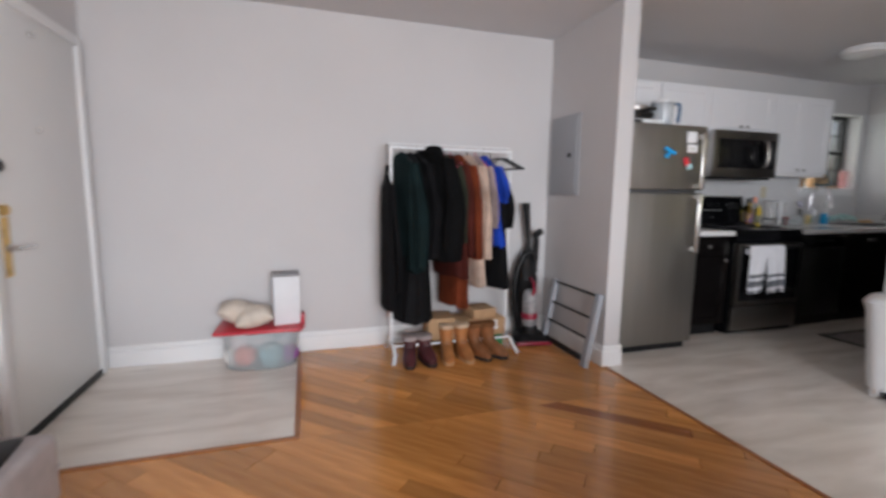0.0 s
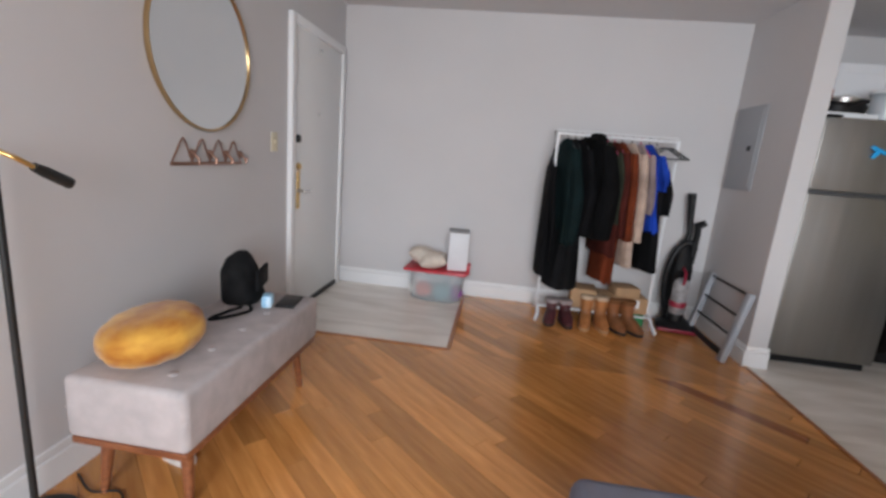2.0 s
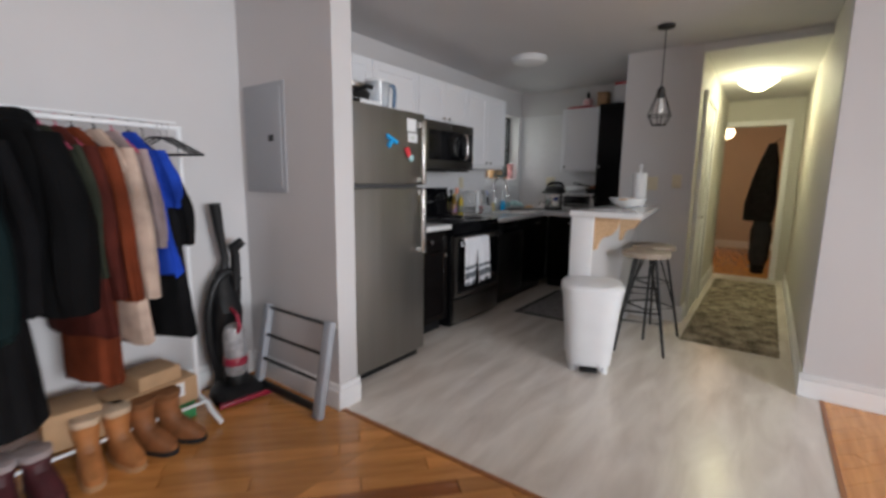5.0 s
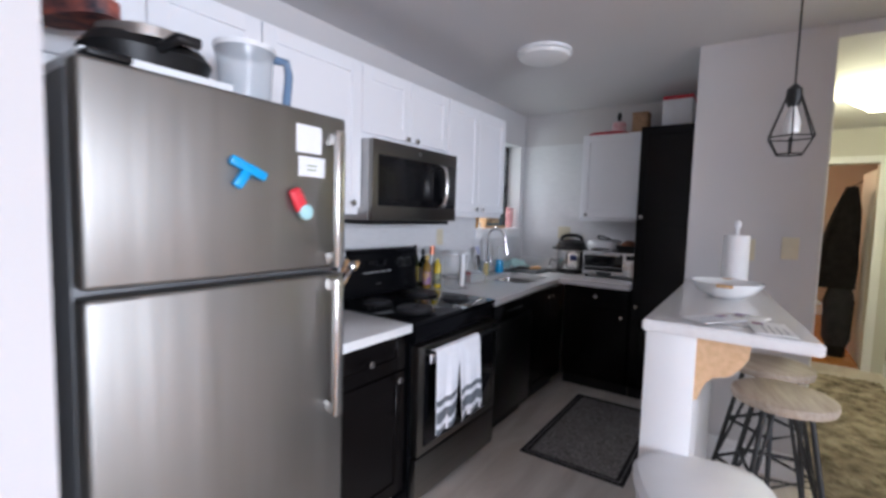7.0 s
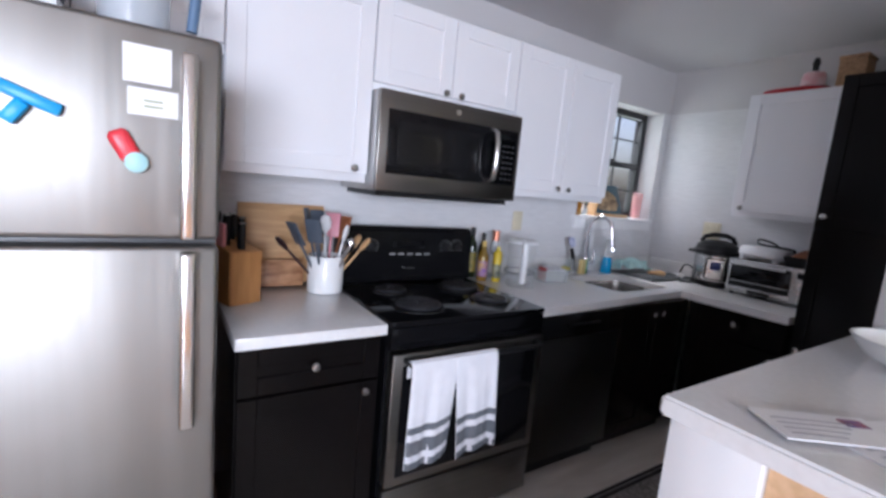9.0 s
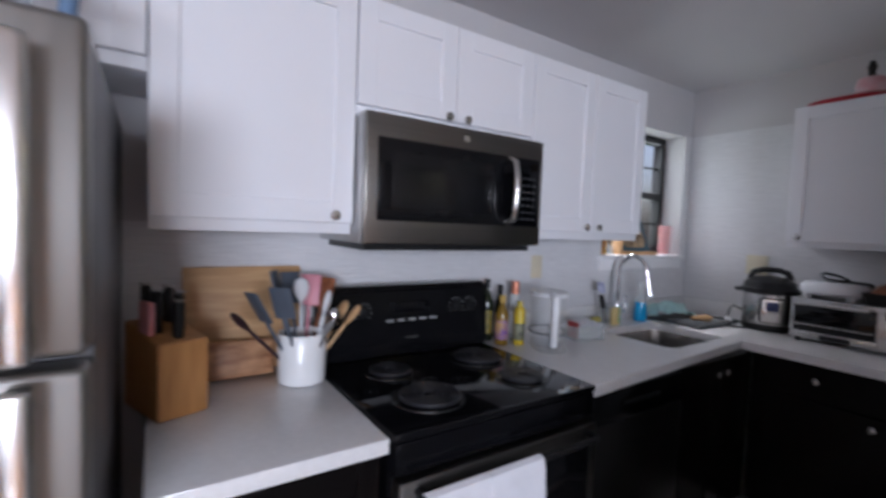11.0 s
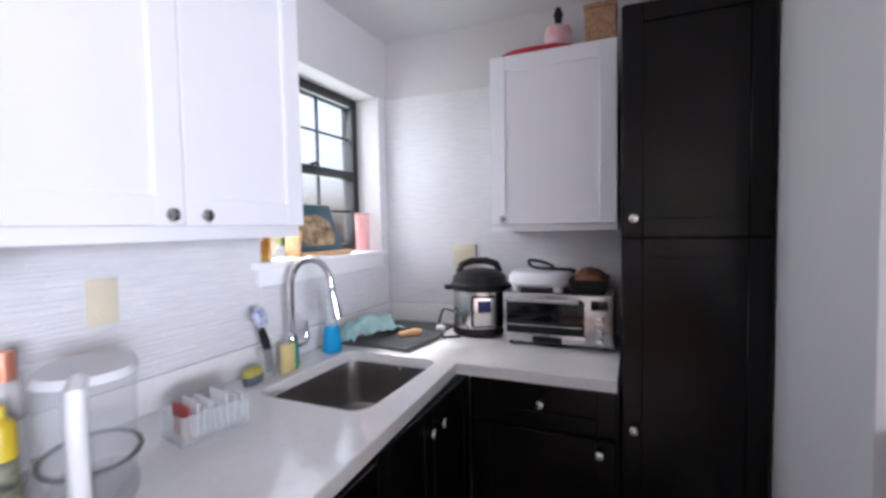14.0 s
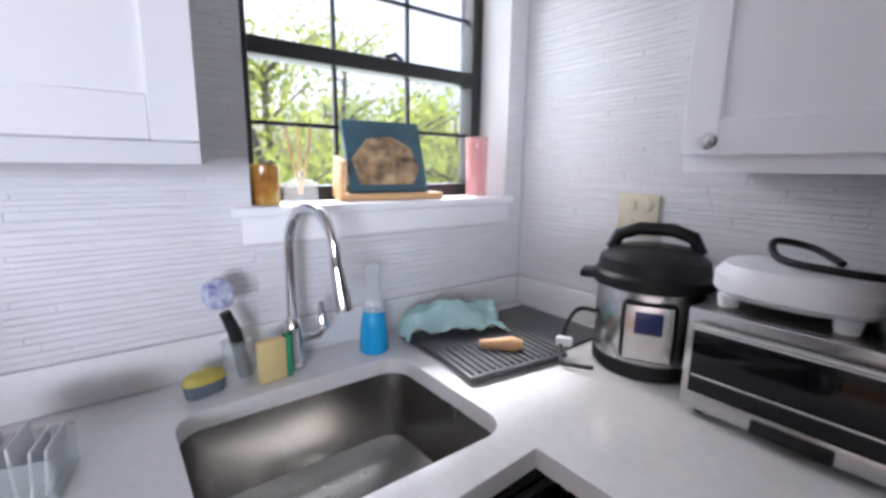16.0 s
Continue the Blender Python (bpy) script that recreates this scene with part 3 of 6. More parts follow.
COIL = mat("coil_burner_dark", (0.016, 0.016, 0.02), 0.45, 0.0, var=0.25)
BOWL = mat("black_drip_bowl", (0.012, 0.012, 0.013), 0.22, var=0.2)
for cx, cy, r in ((0.20, 0.17, 0.10), (0.20, 0.43, 0.075), (0.582, 0.43, 0.10), (0.582, 0.17, 0.075)):
    lathe("drip_bowl", [(r + 0.014, 0.918), (r + 0.012, 0.923), (r + 0.009, 0.922), (r + 0.008, 0.919)], BOWL, rg, 28, pose(cx, cy, 0))
    pts = [(cx + (0.018 + (r - 0.02) * k / 110) * math.cos(k * 0.3), cy + (0.018 + (r - 0.02) * k / 110) * math.sin(k * 0.3), 0.929) for k in range(111)]
    tube("coil", pts, 0.0072, COIL, rg, 6)

# ---- microwave ----
mw = thing("microwave", 5.16, 4.885, 1.375, label="stainless over-the-range microwave with black glass door", category="microwave")
box("body", 0, 0.755, 0.02, 0.40, 0.0, 0.41, mat("microwave_case", (0.5, 0.5, 0.5), 0.4, 0.8), mw, 0.002)
box("front", 0, 0.755, -0.012, 0.02, 0.0, 0.41, STEELD, mw, 0.006)
box("door_glass", 0.04, 0.735, -0.0165, -0.011, 0.075, 0.335, BLACKG, mw, 0.003)
box("window", 0.09, 0.50, -0.0185, -0.016, 0.115, 0.295, mat("microwave_mesh", (0.008, 0.008, 0.009), 0.2, spec=0.35), mw, 0.002)
tube("handle", [(0.575, -0.016, 0.085), (0.575, -0.05, 0.10), (0.575, -0.062, 0.15), (0.575, -0.064, 0.205), (0.575, -0.062, 0.26), (0.575, -0.05, 0.31), (0.575, -0.016, 0.325)], 0.013, NICKEL, mw, 12)
bm = bmesh.new()
for i in range(3):
    for j in range(7):
        add_box(bm, 0.645 + i * 0.027, 0.66 + i * 0.027, -0.0175, -0.0164, 0.10 + j * 0.026, 0.106 + j * 0.026)
finish("keypad_marks", bm, mat("dim_key_print", (0.07, 0.07, 0.075), 0.5), mw, kind="stuff")
box("badge", 0.365, 0.39, -0.0145, -0.0118, 0.362, 0.382, NICKEL, mw)
box("vent", 0.02, 0.735, 0.03, 0.36, -0.022, -0.001, BLACKP, mw)

# ---- kitchen window ----
win = thing("window_1", 7.285, 5.45, 1.30, label="black framed double-hung window with grilles", kind="structure")
BF = mat("black_window_frame", (0.012, 0.012, 0.013), 0.4, var=0.15)
W2 = 0.422
for a, b in ((-W2, -W2 + 0.045), (W2 - 0.045, W2)):
    box("frame", a, b, -0.03, 0.04, 0, 0.82, BF, win, 0.003)
for a, b in ((0, 0.045), (0.385, 0.43), (0.775, 0.82)):
    box("frame", -W2 + 0.045, W2 - 0.045, -0.03, 0.04, a, b, BF, win, 0.003)
for a in (-0.135, 0.12):
    for z0, z1 in ((0.045, 0.385), (0.43, 0.775)):
        box("muntin", a, a + 0.012, 0.0, 0.012, z0, z1, BF, win)
for z in (0.21, 0.60):
    box("muntin", -W2 + 0.045, W2 - 0.045, 0.001, 0.011, z, z + 0.012, BF, win)
for z0, z1 in ((0.045, 0.385), (0.43, 0.775)):
    p = box("pane", -W2 + 0.045, W2 - 0.045, 0.016, 0.02, z0, z1, PANE, win)
    p.visible_shadow = False
tube("latch", [(0.02, -0.035, 0.43), (0.05, -0.045, 0.44), (0.08, -0.035, 0.43)], 0.008, BF, win)
box("sill", -0.47, 0.44, -0.195, -0.03, -0.02, 0.004, TRIM, win, 0.004)
box("apron", -0.45, 0.425, -0.184, -0.1655, -0.085, -0.0205, TRIM, win, 0.004)

# ---- living room things ----
def shell(name, sections, material, parent, n=20, at=None, pw=0.8, **tags):
    """A closed body lofted through rings: each (z, cx, cy, rx, ry, wobble)."""
    bm = bmesh.new()
    rings = []
    for i, (z, cx, cy, rx, ry, wob) in enumerate(sections):
        ring = []
        for k in range(n):
            a = 2 * math.pi * k / n
            w = 1 + wob * math.sin(5 * a + 0.7 * i) + wob * 0.7 * math.sin(9 * a + 1.3 * i)
            c, s = math.cos(a), math.sin(a)
            ring.append(bm.verts.new((cx + rx * w * math.copysign(abs(c) ** pw, c), cy + ry * w * math.copysign(abs(s) ** pw, s), z)))
        rings.append(ring)
    for a, b in zip(rings, rings[1:]):
        for k in range(n):
            bm.faces.new((a[k], a[(k + 1) % n], b[(k + 1) % n], b[k]))
    bm.faces.new(rings[0][::-1])
    bm.faces.new(rings[-1])
    return finish(name, bm, material, parent, True, at=at, **tags)


def puff(name, w, d, h, material, parent=None, at=None, sag=0.0, seed=0, pw=0.35, **tags):
    """A soft cushion: width x, depth y, thickness z, pinched at its seam."""
    bm = bmesh.new()
    n = 18
    top, bot = {}, {}
    for i in range(n + 1):
        for j in range(n + 1):
            u, v = 2 * i / n - 1, 2 * j / n - 1
            f = max(0.0, (1 - u * u) * (1 - v * v)) ** pw
            q = noise.noise((u * 1.6 + seed, v * 1.6, seed)) * 0.12
            x, y = u * w / 2 * (1 - 0.05 * (1 - v * v)), v * d / 2 * (1 - 0.05 * (1 - u * u))
            top[i, j] = bm.verts.new((x, y, h / 2 * f * (1 + q)))
            bot[i, j] = top[i, j] if i in (0, n) or j in (0, n) else bm.verts.new((x, y, -h / 2 * f * (1 - sag)))
    for i in range(n):
        for j in range(n):
            bm.faces.new((top[i, j], top[i + 1, j], top[i + 1, j + 1], top[i, j + 1]))
            q = [bot[i, j], bot[i, j + 1], bot[i + 1, j + 1], bot[i + 1, j]]
            if len(set(q)) == 4 and not all(v in top.values() for v in q):
                bm.faces.new(q)
    return finish(name, bm, material, parent, True, at=at, **tags)


# round mirror
mr = thing("wall_mirror", 0.384, 3.22, 1.64, label="large round mirror with thin gold rim on wall", category="mirror")
lathe("rim", [(0.355, 0), (0.364, 0), (0.367, 0.01), (0.364, 0.02), (0.355, 0.02), (0.355, 0)], GOLDM, mr, 64, pose(0, 0, 0, 0, 90, 0), cap=False)
lathe("glass", [(0.356, 0.0), (0.356, 0.012)], MIRROR, mr, 64, pose(0, 0, 0, 0, 90, 0))
# hook rail
hr = thing("hook_rail", 0.383, 3.24, 1.12, label="copper wire hook rail with mountain shapes on wall", category="hooks")
COPPER = mat("copper_wire", (0.34, 0.2, 0.15), 0.4, 0.8, var=0.1)
box("rail", 0, 0.012, -0.27, 0.27, -0.008, 0.008, COPPER, hr, 0.003)
for k in range(4):
    y = -0.19 + 0.13 * k
    tube("peak", [(0.006, y - 0.075, 0.005), (0.006, y - 0.012, 0.105), (0.006, y, 0.115), (0.006, y + 0.012, 0.105), (0.006, y + 0.06, 0.005)], 0.004, COPPER, hr, 8)
    tube("hook", [(0.006, y + 0.045, 0.06), (0.03, y + 0.045, 0.045), (0.05, y + 0.045, 0.02), (0.05, y + 0.045, 0.0), (0.055, y + 0.045, 0.03)], 0.006, COPPER, hr, 8)
    lathe("disc", [(0.0, 0), (0.022, 0.002), (0.022, 0.008), (0.0, 0.01)], COPPER, hr, 16, pose(0.008, y + 0.05, 0.045, 0, 90, 0), cap=False)


def plate(x, y, z, rz, label, holes="switch", w=0.075, h=0.12):
    t = thing("wall_plate", x, y, z, rz, label=label, category="wall plate", group="cream wall plates")
    box("plate", -w / 2, w / 2, -0.006, 0, -h / 2, h / 2, CREAM, t, 0.002)
    n = max(1, round(w / 0.05))
    for i in range(n):
        cx = (i - (n - 1) / 2) * 0.046
        if holes == "switch":
            box("toggle", cx - 0.005, cx + 0.005, -0.014, -0.006, -0.012, 0.012, CREAM, t, 0.001)
        else:
            for dz in (-0.028, 0.028):
                lathe("socket", [(0.017, 0), (0.017, 0.003), (0.012, 0.0035)], CREAM, t, 16, pose(cx, -0.006, dz, 90, 0, 0))
    return t


plate(0.381, 3.89, 1.25, 90, "cream light switch plate beside the entry door")
plate(6.599, 3.365, 1.265, -90, "cream double switch plate on the column wall", w=0.14)
plate(6.599, 3.14, 1.285, -90, "cream single switch plate on the column wall")
plate(6.32, 5.282, 1.245, 0, "cream outlet plate on the backsplash", "socket")
plate(7.792, 4.83, 1.275, -90, "cream outlet plate behind the pressure cooker", "socket", w=0.12)

# bench
bn = thing("bench", 0.70, 2.77, 0, label="grey tufted upholstered bench on tapered wooden legs", category="bench")
L2 = 0.50
bm = bmesh.new()
add_box(bm, -0.17, 0.26, -L2, L2, 0.26, 0.48, 0.025, 4)
finish("cushion", bm, BENCHF, bn, True)
box("frame", -0.16, 0.25, -L2 + 0.01, L2 - 0.01, 0.235, 0.26, LEGW, bn, 0.004)
bm = bmesh.new()
for i in range(2):
    for j in range(5):
        add_lathe(bm, [(0.001, 0.486), (0.012, 0.485), (0.017, 0.481), (0.018, 0.478)], 12, pose(-0.06 + 0.2 * i, -0.4 + 0.2 * j, 0))
finish("buttons", bm, BENCHF, bn, True, kind="stuff")
tube("piping", [(-0.165, -L2 + 0.004, 0.37), (0.255, -L2 + 0.004, 0.37), (0.2585, L2 - 0.005, 0.37), (-0.165, L2 - 0.005, 0.37)], 0.003, BENCHF, bn, 6)
for x, y in ((-0.11, -0.4), (0.18, -0.4), (-0.11, 0.4), (0.18, 0.4)):
    tube("leg", [(x * 1.0, y, 0.236), (x * 1.12, y * 1.06, 0.0)], [0.024, 0.013], LEGW, bn, 12)
bm = bmesh.new()
g = {}
NA, NR = 40, 9
for k in range(NA):
    a = 2 * math.pi * k / NA
    for q in range(2 * NR - 1):
        f = (q - NR + 1) / (NR - 1)
        u = 1 - f * f
        rr_ = 0.165 * (1 - abs(f) ** 2.4) ** 0.5 if abs(f) < 1 else 0.006
        pucker = 1 + 0.02 * math.sin(9 * a) * u + 0.02 * noise.noise((math.cos(a) * 2, math.sin(a) * 2, f * 2))
        g[k, q] = bm.verts.new((rr_ * pucker * math.cos(a), rr_ * pucker * math.sin(a), 0.095 * f * (1 - 0.16 * abs(f) ** 6) + 0.004 * math.sin(13 * a) * u))
for k in range(NA):
    for q in range(2 * NR - 2):
        bm.faces.new((g[k, q], g[(k + 1) % NA, q], g[(k + 1) % NA, q + 1], g[k, q + 1]))
for q in (0, 2 * NR - 2):
    bm.faces.new([g[k, q] for k in range(NA)])
pw = finish("throw_pillow", bm, VELVET, smooth=True, at=pose(0.70, 2.46, 0.572, 6, -8, 10))
tagged(pw, "round mustard yellow velvet cushion lying on the bench", "cushion")
ss = thing("slipper", 0.70, 2.55, 0.0, 75, label="white slipper lying on the floor under the bench", category="slipper")
ss.scale = (0.7, 0.7, 0.6)
SLIP = fabric("white_slipper_cloth", (0.7, 0.66, 0.62), 0.1)
shell("sole", [(0.0, 0, 0, 0.045, 0.12, 0), (0.02, 0, 0, 0.048, 0.125, 0), (0.024, 0, 0, 0.04, 0.115, 0)], SLIP, ss)
shell("upper", [(0.022, 0, -0.05, 0.047, 0.07, 0.01), (0.05, 0, -0.05, 0.042, 0.06, 0.01), (0.065, 0, -0.035, 0.025, 0.035, 0.01)], SLIP, ss)
bg = thing("shoulder_bag", 0.64, 3.11, 0.481, 15, label="black fabric bag slumped on the bench", category="bag")
bg.scale = (0.85, 0.72, 0.70)
BAGF = fabric("black_bag_nylon", (0.012, 0.012, 0.013), 0.4, 0.7)
shell("body", [(0.0, 0, 0, 0.10, 0.15, 0.02), (0.03, 0, 0, 0.11, 0.165, 0.02), (0.14, -0.01, 0.0, 0.10, 0.165, 0.03), (0.22, -0.02, 0.01, 0.09, 0.155, 0.04), (0.29, -0.03, 0.03, 0.06, 0.12, 0.05), (0.32, -0.03, 0.07, 0.03, 0.06, 0.05)], BAGF, bg)
box("flap", 0.095, 0.115, -0.13, 0.12, 0.10, 0.24, BAGF, bg, 0.008)
tube("strap", flow([(0.06, -0.15, 0.02), (0.10, -0.26, 0.015), (0.03, -0.36, 0.012), (-0.06, -0.42, 0.01), (-0.02, -0.3, 0.01), (0.04, -0.2, 0.012)]), 0.010, BAGF, bg)
pk = thing("tissue_pack", 0.80, 3.05, 0.481, 20, label="small blue and white plastic pack on the bench", category="pack")
box("body", -0.025, 0.025, -0.04, 0.04, 0, 0.06, mat("blue_film", (0.2, 0.5, 0.75), 0.35, color2=(0.7, 0.8, 0.9), scale=25), pk, 0.012)
ph = thing("wallet", 0.87, 3.13, 0.481, 8, label="flat black wallet lying on the bench", category="wallet")
box("body", -0.045, 0.045, -0.08, 0.08, 0, 0.014, BLACKP, ph, 0.004)

# floor lamp
fl = thing("floor_lamp", 0.488, 2.19, 0, label="thin black metal reading floor lamp with arm", category="floor lamp")
lathe("base", [(0.11, 0), (0.11, 0.012), (0.10, 0.018), (0.01, 0.022)], BLACKM, fl, 32)
tube("pole", [(0, 0, 0.02), (0, 0, 1.2)], 0.010, BLACKM, fl)
tube("arm", [(0.0, 0.0, 1.2), (0.02, -0.05, 1.19), (0.09, -0.02, 1.16), (0.1, 0.03, 1.13)], 0.007, BRASS, fl)
tube("cable", flow([(0.1, 0.0, 0.008), (0.16, 0.03, 0.008), (0.2, 0.1, 0.008), (0.14, 0.16, 0.008), (0.05, 0.14, 0.008), (-0.06, 0.2, 0.008)]), 0.004, BLACKP, fl, 6)
tube("shade", [(0.1, 0.02, 1.135), (0.1, 0.05, 1.12), (0.1, 0.12, 1.085)], [0.012, 0.016, 0.017], BLACKM, fl, 14)

# storage tub with things on it
tb = thing("storage_tub", 1.37, 4.93, 0, -2, label="clear plastic storage tub with red lid, full", category="storage box")
REDP = mat("red_plastic", (0.55, 0.03, 0.05), 0.35)
shell("tub", [(0.0, 0, 0, 0.215, 0.12, 0), (0.01, 0, 0, 0.225, 0.13, 0), (0.255, 0, 0, 0.25, 0.15, 0), (0.262, 0, 0, 0.262, 0.158, 0)], TUBP, tb, 36)
bm = bmesh.new()
add_box(bm, -0.275, 0.275, -0.165, 0.165, 0.263, 0.285, 0.008, 2)
add_box(bm, 0.262, 0.285, -0.05, 0.05, 0.25, 0.345, 0.006, 2)
finish("lid", bm, REDP, tb, True)
for k, (c, x, y, z, r) in enumerate((((0.7, 0.25, 0.2), -0.10, -0.06, 0.09, 0.07), ((0.25, 0.42, 0.45), 0.06, -0.06, 0.09, 0.085), ((0.8, 0.78, 0.75), -0.18, -0.03, 0.08, 0.06), ((0.3, 0.12, 0.35), 0.18, -0.03, 0.08, 0.06), ((0.6, 0.6, 0.6), 0.0, 0.02, 0.17, 0.09), ((0.55, 0.6, 0.65), 0.14, 0.0, 0.18, 0.07), ((0.75, 0.7, 0.7), -0.14, 0.0, 0.17, 0.07))):
    shell("bundle", [(z - r * 0.9, x, y, r * 0.5, r * 0.4, 0.05), (z - r * 0.4, x, y, r, r * 0.7, 0.05), (z + r * 0.4, x, y, r, r * 0.7, 0.05), (z + r * 0.9, x, y, r * 0.5, r * 0.4, 0.05)], fabric("yarn_bundle", c), tb)
CREAMF = fabric("cream_fleece", (0.66, 0.58, 0.5), 0.12)
bl = thing("blanket", 1.27, 4.92, 0.286, label="rolled cream fleece blanket on the tub lid", category="blanket")
puff("roll", 0.30, 0.22, 0.16, CREAMF, bl, pose(-0.02, 0.02, 0.08, 0, 18, 5), seed=5, pw=0.5)
puff("roll", 0.24, 0.2, 0.14, CREAMF, bl, pose(0.06, -0.04, 0.07, 10, -8, 10), seed=8, pw=0.5)
wb = thing("white_box", 1.535, 4.95, 0.286, 6, label="tall white cardboard box standing on the tub", category="box")
box("body", -0.085, 0.085, -0.08, 0.08, 0, 0.33, mat("white_card", (0.74, 0.75, 0.78), 0.6, var=0.03), wb, 0.003)
box("lid", -0.087, 0.087, -0.082, 0.082, 0.331, 0.345, mat("grey_card", (0.3, 0.3, 0.31), 0.6, var=0.05), wb, 0.002)

# clothes rack
RXC, RY, RZ = 2.70, 4.83, 1.50
rk = thing("clothes_rack", RXC, RY, 0, label="white metal clothes rack crowded with garments", category="clothes rack")
tube("bar", [(-0.46, 0, RZ), (0.46, 0, RZ)], 0.012, WHITEP, rk)
tube("bar", [(-0.46, 0.05, RZ + 0.03), (0.46, 0.05, RZ + 0.03)], 0.006, WHITEP, rk)
for s in (-0.45, 0.45):
    tube("post", [(s, 0, 0.10), (s, 0, RZ)], 0.012, WHITEP, rk)
    tube("foot", [(s, 0.19, 0.012), (s, 0.15, 0.06), (s, 0.08, 0.10), (s, 0, 0.11), (s, -0.1, 0.10), (s, -0.16, 0.06), (s + 0.02 * s / 0.45, -0.2, 0.012)], 0.013, WHITEP, rk)
for y in (-0.10, 0.10):
    tube("rail", [(-0.45, y, 0.11), (0.45, y, 0.11)], 0.008, WHITEP, rk)


def folded(name, rings, cloth, parent, n=44, seed=0.0, deep=0.05, hem=0.02):
    """Cloth hung in upright folds: rings of (z, cx, cy, half thickness, half width), folds deepen downwards."""
    bm = bmesh.new()
    rows = []
    last = len(rings) - 1
    for i, (z, cx, cy, rx, ry) in enumerate(rings):
        f = i / last
        ring = []
        for k in range(n):
            a = 2 * math.pi * k / n
            c, s = math.cos(a), math.sin(a)
            q = noise.noise((c * 2.2 + seed, s * 2.6, f * 0.9 + seed)) * 1.3 + 0.5 * math.sin(7 * a + seed + 0.9 * f)
            w = 1 + deep * (0.25 + 2.2 * f) * q
            x = cx + rx * (w + deep * 3 * f * q) * math.copysign(abs(c) ** 0.85, c) + 0.02 * f * noise.noise((s * 2, f * 2, seed))
            ring.append(bm.verts.new((x, cy + ry * w * math.copysign(abs(s) ** 0.85, s), z + (hem * q if i == last else 0.25 * hem * q * f))))
        rows.append(ring)
    for a, b in zip(rows, rows[1:]):
        for k in range(n):
            bm.faces.new((a[k], a[(k + 1) % n], b[(k + 1) % n], b[k]))
    bm.faces.new(rows[0][::-1])
    bm.faces.new(rows[-1])
    return finish(name, bm, cloth, parent, True)


def garment(name, x, color, length, width, thick, label, sleeves=0.0, slope=0.13, flare=1.1, tw=0.0, drop=0.0, hanger=None, spread=0.25, lean=0.0, collar=0.0):
    t = thing(name, x, RY + tw * 0.02, RZ, tw * 22, label=label, category="garment", group="garments on the rack")
    cloth = fabric(name + "_cloth", color, 0.3, scale=7)
    top = -0.05 - drop
    sd = x * 7.3
    n = 11
    rings = [(top + 0.015, 0, 0, thick * 0.3, width * 0.10), (top - 0.01, 0, 0, thick * 0.5, width * 0.17), (top - slope * 0.45, 0, 0, thick * 0.7, width * 0.34), (top - slope, 0, 0, thick * 0.85, width * 0.45)]
    for k in range(1, n + 1):
        f = k / n
        rings.append((top - slope - (length - slope) * f, lean * f + 0.010 * math.sin(4 * f + sd), 0.012 * math.sin(3 * f + sd), thick * (0.85 + spread * f), width * 0.5 * (0.93 + (flare - 1) * f - 0.05 * math.sin(f * 3.1))))
    folded("body", rings, cloth, t, seed=sd)
    if collar:
        folded("collar", [(top + 0.02 + collar, 0.02, 0.0, thick * 0.3, width * 0.08), (top + 0.01 + collar, 0.01, 0, thick * 0.6, width * 0.15), (top - 0.02, 0, 0, thick * 0.85, width * 0.22), (top - 0.07, 0, 0, thick * 0.6, width * 0.22)], cloth, t, 28, sd + 2)
    if sleeves:
        for s in (-1, 1):
            w = s * width * 0.45
            rings = []
            for k in range(9):
                f = k / 8
                rings.append((top - slope * 0.5 - (sleeves + slope * 0.3) * f, 0.01 + 0.03 * f + 0.008 * math.sin(6 * f + sd), w * (0.80 + 0.34 * min(1, f * 2.2) - 0.10 * f * f), thick * (0.62 + 0.25 * math.sin(f * 2.6)) * (1 - 0.18 * f), 0.052 * (0.85 + 0.35 * math.sin(f * 2.8)) * (1 - 0.22 * f)))
            folded("sleeve", rings, cloth, t, 22, sd + s, 0.06, 0.006)
    hm = hanger or BLACKP
    tube("hanger", [(0, -width * 0.42, top - slope * 0.62), (0, -width * 0.2, top - slope * 0.2), (0, 0, top + 0.02), (0, width * 0.2, top - slope * 0.2), (0, width * 0.42, top - slope * 0.62)], 0.006, hm, t, 8)
    tube("hook", [(0, 0, top + 0.015), (0, 0, 0.0 - 0.02)] + [(0, y, z) for _, y, z in arc((0, 0.0, 0), 0.016, -60, 200, 8)], 0.0025, hm, t, 6)
    return t


PINKH = mat("pink_plastic_hanger", (0.5, 0.06, 0.14), 0.4)
garment("cardigan", 2.225, (0.007, 0.007, 0.008), 0.95, 0.26, 0.024, "thin black cardigan hung outside the rack post", 0.7, tw=0.3, drop=0.14, flare=1.0)
garment("long_coat", 2.325, (0.007, 0.015, 0.016), 0.80, 0.46, 0.06, "very dark green wool coat on a hanger", 0.66, tw=0.7, lean=0.03)
garment("skirt", 2.385, (0.009, 0.009, 0.010), 1.17, 0.34, 0.06, "long black pleated skirt on a hanger", tw=0.6, flare=1.3, spread=1.1)
garment("jacket", 2.435, (0.006, 0.006, 0.007), 0.72, 0.44, 0.05, "black wool jacket on a hanger", 0.6, tw=0.6)
garment("puffer_jacket", 2.535, (0.0045, 0.0045, 0.005), 0.76, 0.54, 0.085, "bulky black hooded winter jacket", 0.66, tw=0.8, drop=-0.04, spread=0.4, lean=0.025, collar=0.012)
garment("shirt", 2.635, (0.032, 0.036, 0.025), 0.55, 0.42, 0.028, "olive green shirt on a pink hanger", 0.5, tw=0.8, hanger=PINKH)
